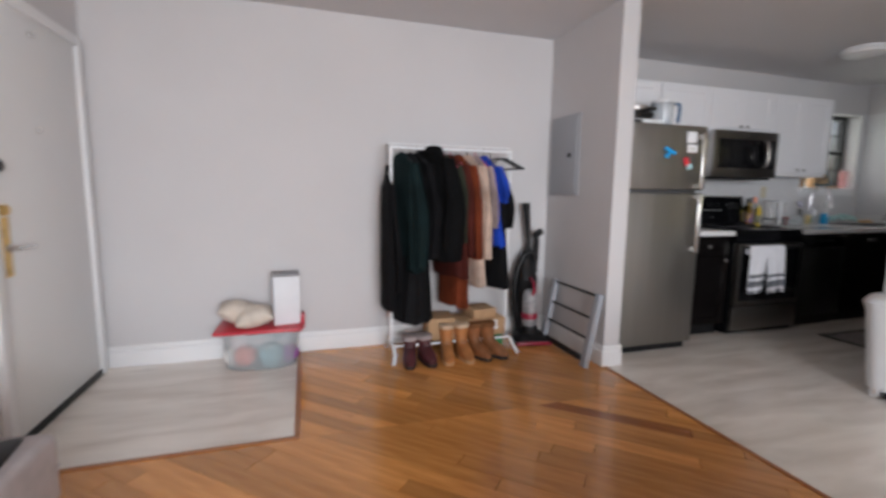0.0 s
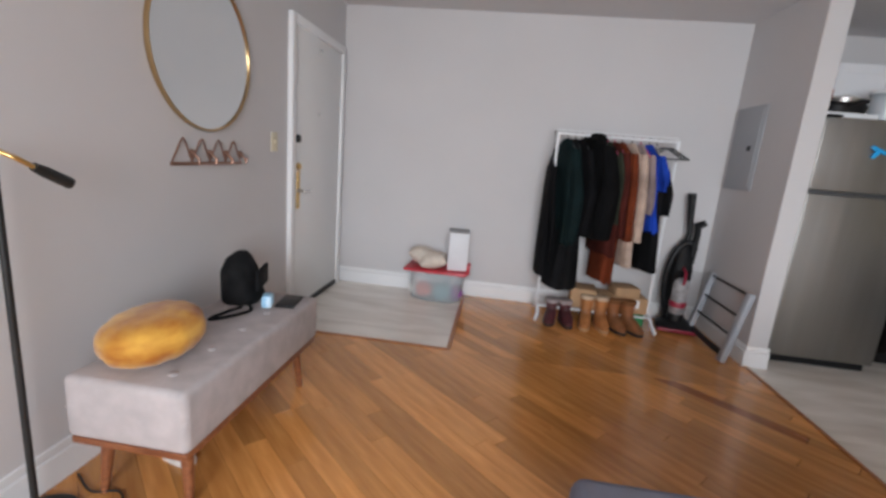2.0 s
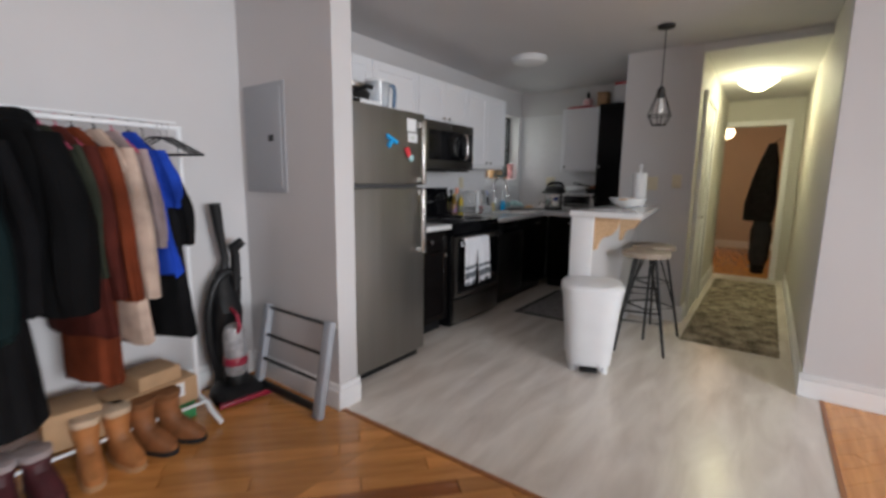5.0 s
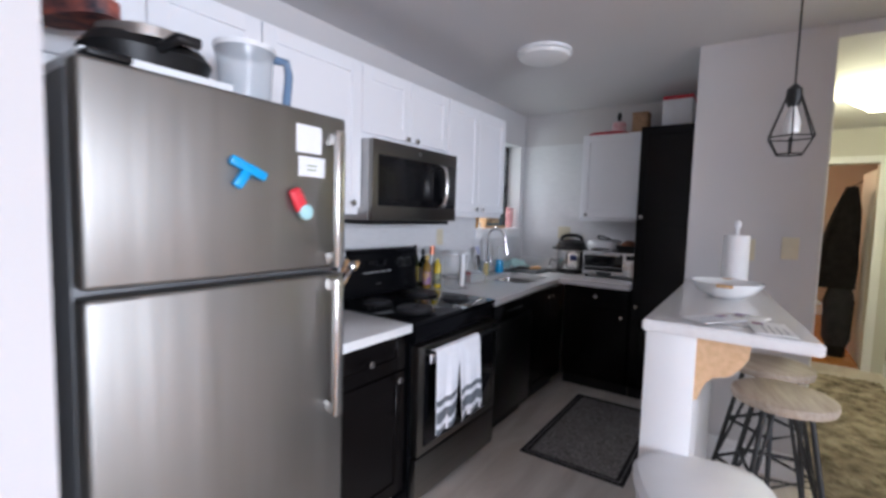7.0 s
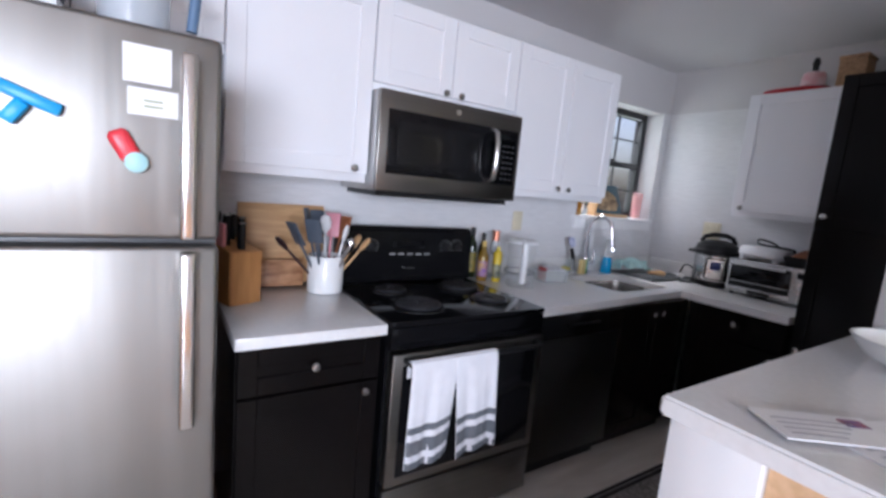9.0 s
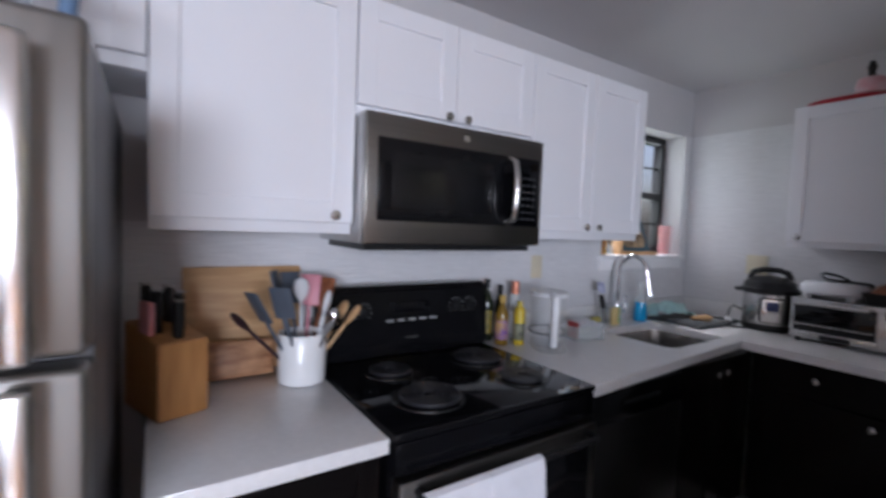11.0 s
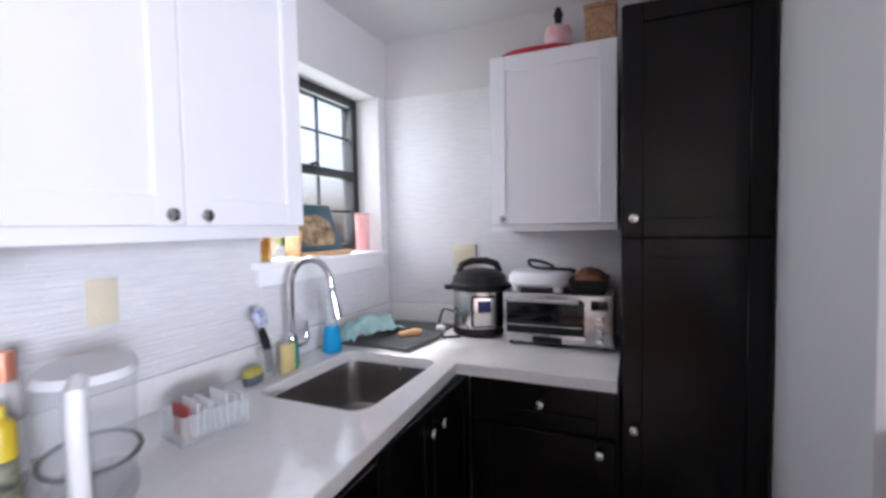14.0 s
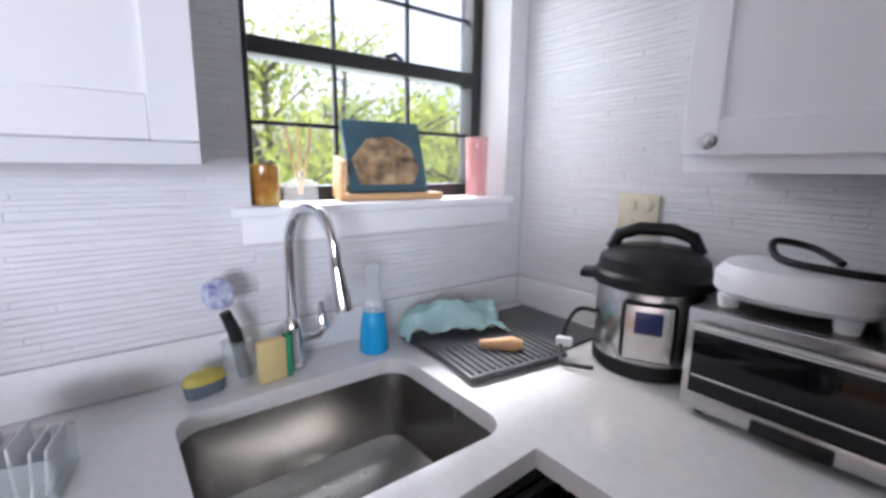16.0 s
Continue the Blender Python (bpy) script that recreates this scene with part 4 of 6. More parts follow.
garment("sweater", 2.685, (0.07, 0.016, 0.012), 0.86, 0.42, 0.042, "dark maroon knit sweater on a hanger", 0.6, tw=0.7, hanger=PINKH, lean=0.02)
garment("dress", 2.74, (0.15, 0.034, 0.014), 1.08, 0.42, 0.04, "long rust brown dress on a hanger", 0.62, tw=0.8, lean=-0.02, flare=0.9)
garment("long_cardigan", 2.815, (0.50, 0.38, 0.31), 0.92, 0.42, 0.04, "cream knitted long cardigan on a hanger", 0.62, tw=0.7, lean=0.02)
garment("blouse", 2.88, (0.34, 0.27, 0.27), 0.62, 0.36, 0.028, "pale mauve blouse on a pink hanger", 0.4, tw=0.8, hanger=PINKH)
garment("blue_shirt", 2.945, (0.016, 0.055, 0.38), 0.64, 0.38, 0.034, "bright blue short sleeved top", 0.22, tw=0.9, lean=0.02)
garment("black_top", 3.0, (0.008, 0.008, 0.009), 0.86, 0.36, 0.034, "black sleeveless top on a hanger", 0.3, tw=0.9, drop=0.1, lean=0.02)
for k in range(3):
    hg = thing("clothes_hanger", 3.045 + 0.025 * k, RY, RZ, 25, label="empty black plastic clothes hanger on bar", category="hanger", group="empty hangers")
    tube("frame", [(0, -0.2, -0.13), (0, -0.03, -0.05), (0, 0.03, -0.05), (0, 0.2, -0.13), (0, -0.2, -0.13)], 0.005, BLACKP, hg, 8)
    tube("hook", [(0, 0, -0.05), (0, 0, -0.02)] + [(0, y, z) for _, y, z in arc((0, 0.0, 0), 0.016, -60, 200, 8)], 0.0025, CHROME, hg, 6)


def carton(x, y, z, w, d, h, rz, label, tape=True):
    t = thing("cardboard_box", x, y, z, rz, label=label, category="box", group="boxes under the rack")
    box("body", -w / 2, w / 2, -d / 2, d / 2, 0, h, CARD, t, 0.004)
    if tape:
        box("label", -w * 0.1, w * 0.32, -d / 2 - 0.002, -d / 2 + 0.001, h * 0.35, h * 0.9, WHITEP, t)
    return t


carton(2.93, 4.87, 0.121, 0.38, 0.22, 0.13, 4, "brown cardboard box with white label on rack shelf")
carton(2.62, 4.86, 0.121, 0.2, 0.22, 0.16, -6, "plain brown cardboard box on rack shelf", False)
carton(2.95, 4.87, 0.253, 0.2, 0.18, 0.07, 8, "small brown cardboard box stacked on another", False)
gb = thing("green_box", 3.03, 4.92, 0.002, label="green and brown shoe box on the floor", category="box")
box("body", -0.1, 0.1, -0.1, 0.1, 0, 0.095, mat("green_print_card", (0.05, 0.28, 0.1), 0.6), gb, 0.003)


def boot(x, y, rz, color, h, group, sole=(0.03, 0.02, 0.015), cuff=None, label=""):
    t = thing("boot", x, y, 0, rz, label=label, category="boot", group=group)
    lea = mat("boot_leather", color, 0.6, var=0.3, scale=12, bump=0.1, bscale=90)
    secs = [(0.022, 0, -0.03, 0.045, 0.125, 0), (0.05, 0, -0.03, 0.046, 0.125, 0), (0.085, 0, 0.0, 0.043, 0.095, 0), (0.11, 0, 0.03, 0.042, 0.066, 0.01), (0.15, 0, 0.038, 0.044, 0.056, 0.01), (h * 0.8, 0, 0.04, 0.05, 0.06, 0.02), (h, 0, 0.04, 0.053, 0.063, 0.02)]
    shell("upper", secs, lea, t, 20)
    shell("sole", [(0.0, 0, -0.03, 0.047, 0.13, 0), (0.021, 0, -0.03, 0.049, 0.132, 0)], mat("boot_sole", sole, 0.7), t, 20)
    shell("cuff", [(h - 0.015, 0, 0.04, 0.056, 0.066, 0.02), (h + 0.012, 0, 0.04, 0.058, 0.068, 0.03), (h + 0.016, 0, 0.04, 0.045, 0.055, 0.02)], fabric("boot_cuff", cuff or tuple(c * 0.7 for c in color)), t, 20)


for x, rz in ((2.36, -12), (2.475, 8)):
    boot(x, 4.70, rz, (0.075, 0.015, 0.02), 0.17, "burgundy boots", cuff=(0.35, 0.3, 0.3), label="burgundy leather ankle boot on the floor")
for x, rz in ((2.635, -10), (2.755, 6)):
    boot(x, 4.70, rz, (0.40, 0.16, 0.05), 0.235, "tan boots", sole=(0.5, 0.3, 0.15), cuff=(0.55, 0.42, 0.3), label="tan suede winter boot on the floor")
for x, rz in ((2.86, 20), (2.975, 28)):
    boot(x, 4.70, rz, (0.26, 0.10, 0.035), 0.23, "brown boots", sole=(0.015, 0.015, 0.017), cuff=(0.2, 0.09, 0.04), label="brown boot with black rubber sole")

# vacuum cleaner
vc = thing("vacuum_cleaner", 3.40, 4.93, 0, -8, label="black upright vacuum with clear dust cup", category="vacuum")
MAROON = mat("maroon_plastic", (0.28, 0.015, 0.04), 0.35)
shell("head", [(0.005, 0, -0.06, 0.14, 0.12, 0), (0.03, 0, -0.06, 0.15, 0.13, 0), (0.06, 0, -0.05, 0.14, 0.11, 0), (0.09, 0, -0.01, 0.09, 0.07, 0)], BLACKP, vc, 28)
box("bumper", -0.15, 0.15, -0.20, -0.17, 0.012, 0.04, MAROON, vc, 0.01)
lathe("dust_cup", [(0.055, 0.14), (0.062, 0.16), (0.062, 0.38), (0.05, 0.42), (0.02, 0.44)], mat("clear_dust_cup", (0.40, 0.39, 0.40), 0.15, var=0.35, scale=16, alpha=0.8), vc, 24, pose(0, -0.05, 0))
lathe("cup_cap", [(0.064, 0.08), (0.066, 0.12), (0.06, 0.14)], BLACKP, vc, 24, pose(0, -0.05, 0))
lathe("motor_ring", [(0.067, 0.20), (0.067, 0.24), (0.064, 0.245)], MAROON, vc, 24, pose(0, -0.05, 0))
shell("spine", [(0.06, 0, 0.05, 0.09, 0.06, 0), (0.2, 0, 0.06, 0.085, 0.055, 0), (0.42, 0, 0.05, 0.085, 0.06, 0), (0.5, 0, 0.03, 0.08, 0.075, 0), (0.58, 0, 0.05, 0.072, 0.055, 0), (0.68, 0, 0.075, 0.05, 0.035, 0), (0.73, 0, 0.08, 0.03, 0.025, 0)], BLACKP, vc, 20)
tube("hose", flow([(-0.07, 0.05, 0.15), (-0.10, 0.04, 0.3), (-0.10, 0.04, 0.5), (-0.05, 0.05, 0.66), (0.03, 0.06, 0.72), (0.08, 0.05, 0.66)]), 0.025, BLACKP, vc, 12)
tube("handle", [(0, 0.08, 0.66), (0.02, 0.08, 0.8), (0.0, 0.08, 0.95), (-0.02, 0.07, 1.12)], [0.03, 0.02, 0.026, 0.032], BLACKP, vc, 12)
tube("wand", [(0.06, 0.05, 0.55), (0.07, 0.05, 0.82), (0.06, 0.05, 0.86), (0.11, 0.03, 0.9)], [0.028, 0.026, 0.032, 0.026], BLACKP, vc, 12)
tube("cup_handle", [(0, -0.11, 0.4), (0, -0.14, 0.44), (0, -0.11, 0.5), (0, -0.03, 0.52)], 0.011, MAROON, vc)

# folded grey step rack leaning on the partition
st = thing("step_stool", 3.56, 4.57, 0, label="folded grey plastic and metal step stool", category="step stool")
GREYPL = mat("light_grey_plastic", (0.36, 0.38, 0.42), 0.45, var=0.05)
for y in (-0.29, 0.27):
    bm = bmesh.new()
    add_box(bm, -0.02, 0.02, y - 0.03, y + 0.03, 0.0, 0.52, 0.008, 2, m=pose(-0.06, 0, 0.004, 0, 11, 0))
    finish("side_rail", bm, GREYPL, st, True)
for z, x in ((0.5, 0.03), (0.34, 0.0), (0.2, -0.03)):
    tube("bar", [(x, -0.29, z), (x, 0.27, z)], 0.009, BLACKM, st)
bm = bmesh.new()
add_box(bm, -0.012, 0.012, -0.27, 0.25, 0.03, 0.07, 0.004, 1, m=pose(-0.055, 0, 0, 0, 11, 0))
finish("tread", bm, BLACKM, st, True)

# breaker panel
bp = thing("breaker_panel", 3.644, 4.865, 1.185, label="grey metal electrical breaker panel on wall", category="electrical panel")
box("frame", -0.01, 0, -0.2, 0.2, 0, 0.615, PANEL, bp, 0.003)
box("door", -0.016, -0.009, -0.17, 0.17, 0.03, 0.585, PANEL, bp, 0.003)
box("latch", -0.024, -0.014, -0.10, -0.06, 0.29, 0.325, BLACKP, bp, 0.002)

# sofa
sf = thing("sofa", 2.74, 0.99, 0, label="slate grey fabric sofa with low arms", category="sofa")
box("base", -0.62, 0.68, -1.05, 1.05, 0.10, 0.30, SOFAF, sf, 0.02, 3)
box("arm", -0.68, 0.62, 0.87, 1.06, 0.10, 0.60, SOFAF, sf, 0.035, 4)
box("arm", -0.68, 0.62, -1.06, -0.87, 0.10, 0.60, SOFAF, sf, 0.035, 4)
box("back", 0.45, 0.69, -1.06, 1.0, 0.10, 0.77, SOFAF, sf, 0.05, 4)
for y in (-0.43, 0.43):
    box("seat_cushion", -0.62, 0.44, y - 0.42, y + 0.42, 0.30, 0.45, SOFAF, sf, 0.04, 4)
    bm = bmesh.new()
    add_box(bm, -0.09, 0.09, y - 0.41, y + 0.41, 0.0, 0.42, 0.06, 4, m=pose(0.36, 0, 0.43, 0, 10, 0))
    finish("back_cushion", bm, SOFAF, sf, True)
for x in (-0.58, 0.62):
    for y in (-0.98, 0.98):
        tube("leg", [(x, y, 0.1), (x, y, 0.0)], [0.025, 0.018], LEGW, sf)


def flower_cloth():
    m = mat("black_white_flower_cloth", (0.75, 0.73, 0.69), 0.85, var=0.05, bump=0.3, bscale=300)
    n, l = m.node_tree.nodes, m.node_tree.links
    tc = [x for x in n if x.type == "TEX_COORD"][0]
    flat = n.new("ShaderNodeVectorMath")
    flat.operation = "MULTIPLY"
    flat.inputs[1].default_value = (1, 1, 0)
    warp = n.new("ShaderNodeTexNoise")
    warp.inputs["Scale"].default_value = 30
    l.new(tc.outputs["Object"], warp.inputs["Vector"])
    push = n.new("ShaderNodeVectorMath")
    push.operation = "MULTIPLY_ADD"
    push.inputs[1].default_value = (0.022, 0.022, 0.022)
    l.new(warp.outputs["Color"], push.inputs[0])
    l.new(tc.outputs["Object"], push.inputs[2])
    l.new(push.outputs[0], flat.inputs[0])
    vo = n.new("ShaderNodeTexVoronoi")
    vo.inputs["Scale"].default_value, vo.inputs["Randomness"].default_value = 10.5, 0.6
    l.new(flat.outputs[0], vo.inputs["Vector"])
    df = n.new("ShaderNodeVectorMath")
    df.operation = "SUBTRACT"
    l.new(flat.outputs[0], df.inputs[0])
    l.new(vo.outputs["Position"], df.inputs[1])
    sx = n.new("ShaderNodeSeparateXYZ")
    l.new(df.outputs[0], sx.inputs[0])

    def op(kind, a, b=None):
        q = n.new("ShaderNodeMath")
        q.operation = kind
        for i, v in enumerate((a, b)):
            if v is None:
                continue
            if isinstance(v, (int, float)):
                q.inputs[i].default_value = v
            else:
                l.new(v, q.inputs[i])
        return q.outputs[0]

    ang = op("ARCTAN2", sx.outputs[1], sx.outputs[0])
    petal = op("GREATER_THAN", op("SINE", op("MULTIPLY", ang, 17.0)), -0.3)
    ln = n.new("ShaderNodeVectorMath")
    ln.operation = "LENGTH"
    l.new(df.outputs[0], ln.inputs[0])
    disc = op("MULTIPLY", op("LESS_THAN", ln.outputs["Value"], 0.062), op("GREATER_THAN", ln.outputs["Value"], 0.009))
    sep = n.new("ShaderNodeSeparateXYZ")
    l.new(tc.outputs["Object"], sep.inputs[0])
    band = op("LESS_THAN", op("ABSOLUTE", op("SUBTRACT", op("ABSOLUTE", sep.outputs[1]), 0.05)), 0.006)
    inside = op("GREATER_THAN", op("ABSOLUTE", sep.outputs[1]), 0.05)
    mask = op("MAXIMUM", op("MULTIPLY", op("MULTIPLY", petal, disc), inside), band)
    mix = n.new("ShaderNodeMix")
    mix.data_type = "RGBA"
    l.new(mask, mix.inputs["Factor"])
    old = n["Principled BSDF"].inputs["Base Color"].links[0].from_socket
    l.new(old, mix.inputs[6])
    mix.inputs[7].default_value = (0.03, 0.03, 0.035, 1)
    l.new(mix.outputs[2], n["Principled BSDF"].inputs["Base Color"])
    return m


tp = puff("throw_pillow", 0.50, 0.50, 0.20, flower_cloth(), at=pose(2.895, 1.640, 0.623, 24.0, -17.7, -53.1), seed=11)
tagged(tp, "black and white flower print cushion on the sofa", "cushion")

# ---- kitchen floor things ----
tc = thing("trash_can", 5.09, 3.37, 0, -70, label="white plastic pedal trash can", category="trash can")
shell("body", [(0.045, 0, 0, 0.135, 0.13, 0), (0.053, 0, 0, 0.147, 0.142, 0), (0.5, 0, 0, 0.19, 0.185, 0), (0.545, 0, 0, 0.195, 0.19, 0)], WHITEP, tc, 48, pw=0.6)
shell("lid", [(0.546, 0, 0, 0.20, 0.195, 0), (0.58, 0, 0, 0.205, 0.20, 0), (0.60, 0, 0, 0.19, 0.185, 0), (0.612, 0, 0, 0.14, 0.135, 0), (0.614, 0, 0, 0.02, 0.02, 0)], WHITEP, tc, 48, pw=0.6)
shell("foot", [(0.0, -0.10, 0.0, 0.035, 0.12, 0), (0.05, -0.10, 0, 0.03, 0.1, 0)], WHITEP, tc)
shell("foot", [(0.0, 0.10, 0.0, 0.035, 0.12, 0), (0.05, 0.10, 0, 0.03, 0.1, 0)], WHITEP, tc)
box("pedal", -0.055, 0.055, -0.175, -0.08, 0.022, 0.035, BLACKM, tc, 0.005)
tube("pedal_arch", [(x, -0.135, z) for x, _, z in arc((0, 0, 0.02), 0.075, 0, 180, 10, "xz")], 0.008, mat("grey_plastic", (0.55, 0.55, 0.57), 0.5), tc)


def stool(x, y, rz, place):
    t = thing("bar_stool", x, y, 0, rz, label="round wooden bar stool on black metal legs", category="bar stool", group="bar stools at the peninsula")
    lathe("seat", [(0.15, 0.715), (0.168, 0.72), (0.172, 0.735), (0.17, 0.752), (0.16, 0.758)], SEATW, t, 40)
    for k in range(4):
        a = radians(45 + 90 * k)
        c, s = math.cos(a), math.sin(a)
        tube("leg", [(0.10 * c, 0.10 * s, 0.715), (0.24 * c, 0.24 * s, 0.0)], 0.010, BLACKM, t)
        tube("brace", [(0.04 * c, 0.04 * s, 0.70), (0.20 * c, 0.20 * s, 0.22)], 0.007, BLACKM, t)
    for r, z in ((0.195, 0.24), (0.155, 0.45)):
        q = [(r * math.cos(radians(45 + 90 * k)), r * math.sin(radians(45 + 90 * k)), z) for k in range(5)]
        tube("ring", q, 0.008, BLACKM, t)
    return t


s1 = stool(5.70, 3.17, 12, None)
copy_thing(s1, pose(6.13, 3.20, 0, 0, 0, 50))

# kitchen rug
kr = thing("kitchen_rug", 6.5, 4.08, 0.0, label="grey patterned runner rug with dark border", category="rug")
RUGP = mat("rug_pattern_grey", (0.13, 0.12, 0.12), 0.95, color2=(0.42, 0.39, 0.37), scale=26, bump=0.5, bscale=250)
[x for x in RUGP.node_tree.nodes if x.type == "TEX_NOISE"][0].inputs["Distortion"].default_value = 2.5
box("border", -0.55, 0.55, -0.30, 0.30, 0.001, 0.006, fabric("rug_border_dark", (0.05, 0.047, 0.05)), kr, 0.002)
box("field", -0.50, 0.50, -0.25, 0.25, 0.006, 0.009, RUGP, kr, 0.001)
tube("line", [(-0.525, -0.275, 0.007), (0.525, -0.275, 0.007), (0.525, 0.275, 0.007), (-0.525, 0.275, 0.007), (-0.525, -0.275, 0.007)], 0.004, fabric("rug_line_pale", (0.25, 0.24, 0.24)), kr, 6)
# hall rug
hg = thing("hall_rug", 7.55, 2.61, 0.0, label="shaggy brown and cream runner rug in hall", category="rug")
SHAG = mat("shag_wool", (0.10, 0.075, 0.05), 0.98, color2=(0.42, 0.36, 0.27), scale=9, bump=1.0, bscale=120)
bm = bmesh.new()
nx, ny = 110, 36
g = {}
for i in range(nx + 1):
    for j in range(ny + 1):
        x, y = -1.47 + 2.94 * i / nx, -0.33 + 0.66 * j / ny
        e = i in (0, nx) or j in (0, ny)
        g[i, j] = bm.verts.new((x + random.uniform(-0.008, 0.008), y + random.uniform(-0.008, 0.008), 0.002 if e else 0.02 + random.uniform(-0.008, 0.008)))
for i in range(nx):
    for j in range(ny):
        bm.faces.new((g[i, j], g[i + 1, j], g[i + 1, j + 1], g[i, j + 1]))
finish("pile", bm, SHAG, hg, False)

# ---- lamps ----
pd = thing("pendant_lamp", 5.95, 3.205, H, label="black wire cage pendant lamp over the peninsula", category="pendant lamp")
lathe("canopy", [(0.06, -0.001), (0.06, -0.02), (0.03, -0.028), (0.006, -0.03)], BLACKM, pd, 28)
tube("cord", [(0, 0, -0.028), (0, 0, -0.46)], 0.004, BLACKM, pd, 8)
lathe("socket", [(0.01, -0.44), (0.028, -0.46), (0.03, -0.50), (0.02, -0.53)], BLACKM, pd, 18)
for k in range(6):
    a = radians(60 * k)
    c, s = math.cos(a), math.sin(a)
    tube("wire", [(0.025 * c, 0.025 * s, -0.48), (0.088 * c, 0.088 * s, -0.66), (0.05 * c, 0.05 * s, -0.73)], 0.0035, BLACKM, pd, 6)
for r, z in ((0.088, -0.66), (0.05, -0.73)):
    tube("hoop", [(r * math.cos(radians(60 * k)), r * math.sin(radians(60 * k)), z) for k in range(7)], 0.0035, BLACKM, pd, 6)
lathe("bulb", [(0.012, -0.53), (0.018, -0.55), (0.032, -0.60), (0.028, -0.64), (0.01, -0.655)], mat("frosted_bulb", (0.75, 0.75, 0.74), 0.3, var=0.02), pd, 20)
kl = thing("ceiling_lamp", 6.2, 4.44, H, label="white round flush kitchen ceiling light, off", category="ceiling lamp")
lathe("pan", [(0.165, -0.001), (0.17, -0.02), (0.16, -0.026)], WHITEP, kl, 40)
lathe("diffuser", [(0.158, -0.024), (0.15, -0.045), (0.11, -0.06), (0.05, -0.066), (0.01, -0.067)], mat("opal_diffuser", (0.8, 0.8, 0.8), 0.4, var=0.02), kl, 40)
GLOWY = mat("lit_glass_warm", (1.0, 0.93, 0.68), 0.4, emit=9.0, var=0.0)
GLOWO = mat("lit_glass_orange", (1.0, 0.72, 0.4), 0.4, emit=7.0, var=0.0)
hl = thing("ceiling_lamp", 7.8, 2.66, 2.37, label="lit frosted glass flush hall ceiling light", category="ceiling lamp")
lathe("base", [(0.10, -0.001), (0.10, -0.02), (0.05, -0.03), (0.03, -0.05)], NICKEL, hl, 32)
sh = lathe("shade", [(0.165, -0.05), (0.17, -0.065), (0.13, -0.10), (0.07, -0.135), (0.06, -0.15), (0.02, -0.158)], GLOWY, hl, 40)
sh.visible_shadow = False
bl2 = thing("ceiling_lamp", 11.2, 3.15, H, label="lit orange globe ceiling light in bedroom", category="ceiling lamp")
lathe("base", [(0.07, -0.001), (0.07, -0.03), (0.05, -0.2)], BRASS, bl2, 24)
sh = lathe("globe", [(0.05, -0.2), (0.1, -0.24), (0.13, -0.31), (0.1, -0.38), (0.03, -0.41)], GLOWO, bl2, 28)
sh.visible_shadow = False
# bedroom doorway things
hc = thing("hanging_coats", 9.95, 2.50, 0.0, label="dark coats and bags hanging inside bedroom doorway", category="garment")
COATD = fabric("dark_coat_wool", (0.014, 0.012, 0.012), 0.4)
shell("coat", [(0.75, 0, 0.05, 0.12, 0.17, 0.06), (1.0, 0, 0.05, 0.13, 0.18, 0.06), (1.3, 0, 0.03, 0.12, 0.15, 0.05), (1.6, 0, 0.0, 0.09, 0.11, 0.04), (1.84, 0, -0.02, 0.05, 0.05, 0.03)], COATD, hc, 24)
shell("bag", [(0.12, 0, 0.0, 0.10, 0.09, 0.02), (0.2, 0, 0.0, 0.12, 0.12, 0.03), (0.6, 0, 0.0, 0.12, 0.13, 0.03), (0.78, 0, 0.0, 0.1, 0.09, 0.03)], fabric("dark_grey_bag", (0.03, 0.03, 0.033)), hc, 24)
tube("rod", [(0, -0.02, 1.84), (0, -0.105, 1.9)], 0.006, BLACKM, hc)
shell("foot_stack", [(0.0, 0, 0.0, 0.09, 0.08, 0.02), (0.125, 0, 0.0, 0.10, 0.09, 0.02)], COATD, hc, 20)

# ---- on the peninsula ----
CER = mat("white_ceramic", (0.82, 0.82, 0.82), 0.2, var=0.02)
bw = thing("serving_bowl", 5.98, 3.395, 1.067, label="wide white ceramic bowl with wooden handles", category="bowl")
bw.scale = (0.92, 0.92, 1.0)
lathe("bowl", [(0.06, 0), (0.07, 0.002), (0.125, 0.03), (0.155, 0.065), (0.16, 0.075), (0.152, 0.075), (0.118, 0.034), (0.06, 0.01), (0.005, 0.009)], CER, bw, 44)
for s in (-1, 1):
    box("rim_handle", s * 0.165 - 0.018, s * 0.165 + 0.018, -0.035, 0.035, 0.062, 0.075, BOARDW, bw, 0.005)
pt = thing("paper_towel", 6.26, 3.375, 1.067, label="white paper towel roll on upright holder", category="paper towel")
lathe("base", [(0.075, 0), (0.075, 0.008), (0.01, 0.012)], WHITEP, pt, 28)
lathe("roll", [(0.02, 0.012), (0.056, 0.012), (0.058, 0.02), (0.058, 0.275), (0.056, 0.285), (0.02, 0.285)], mat("paper_white", (0.84, 0.84, 0.85), 0.9, var=0.02, bump=0.3, bscale=150), pt, 32)
lathe("finial", [(0.008, 0.285), (0.008, 0.32), (0.016, 0.33), (0.016, 0.35), (0.006, 0.36)], WHITEP, pt, 18)
PAPER = mat("printed_paper", (0.72, 0.72, 0.74), 0.7, var=0.04, scale=20)
INK = mat("grey_ink", (0.42, 0.42, 0.46), 0.7)
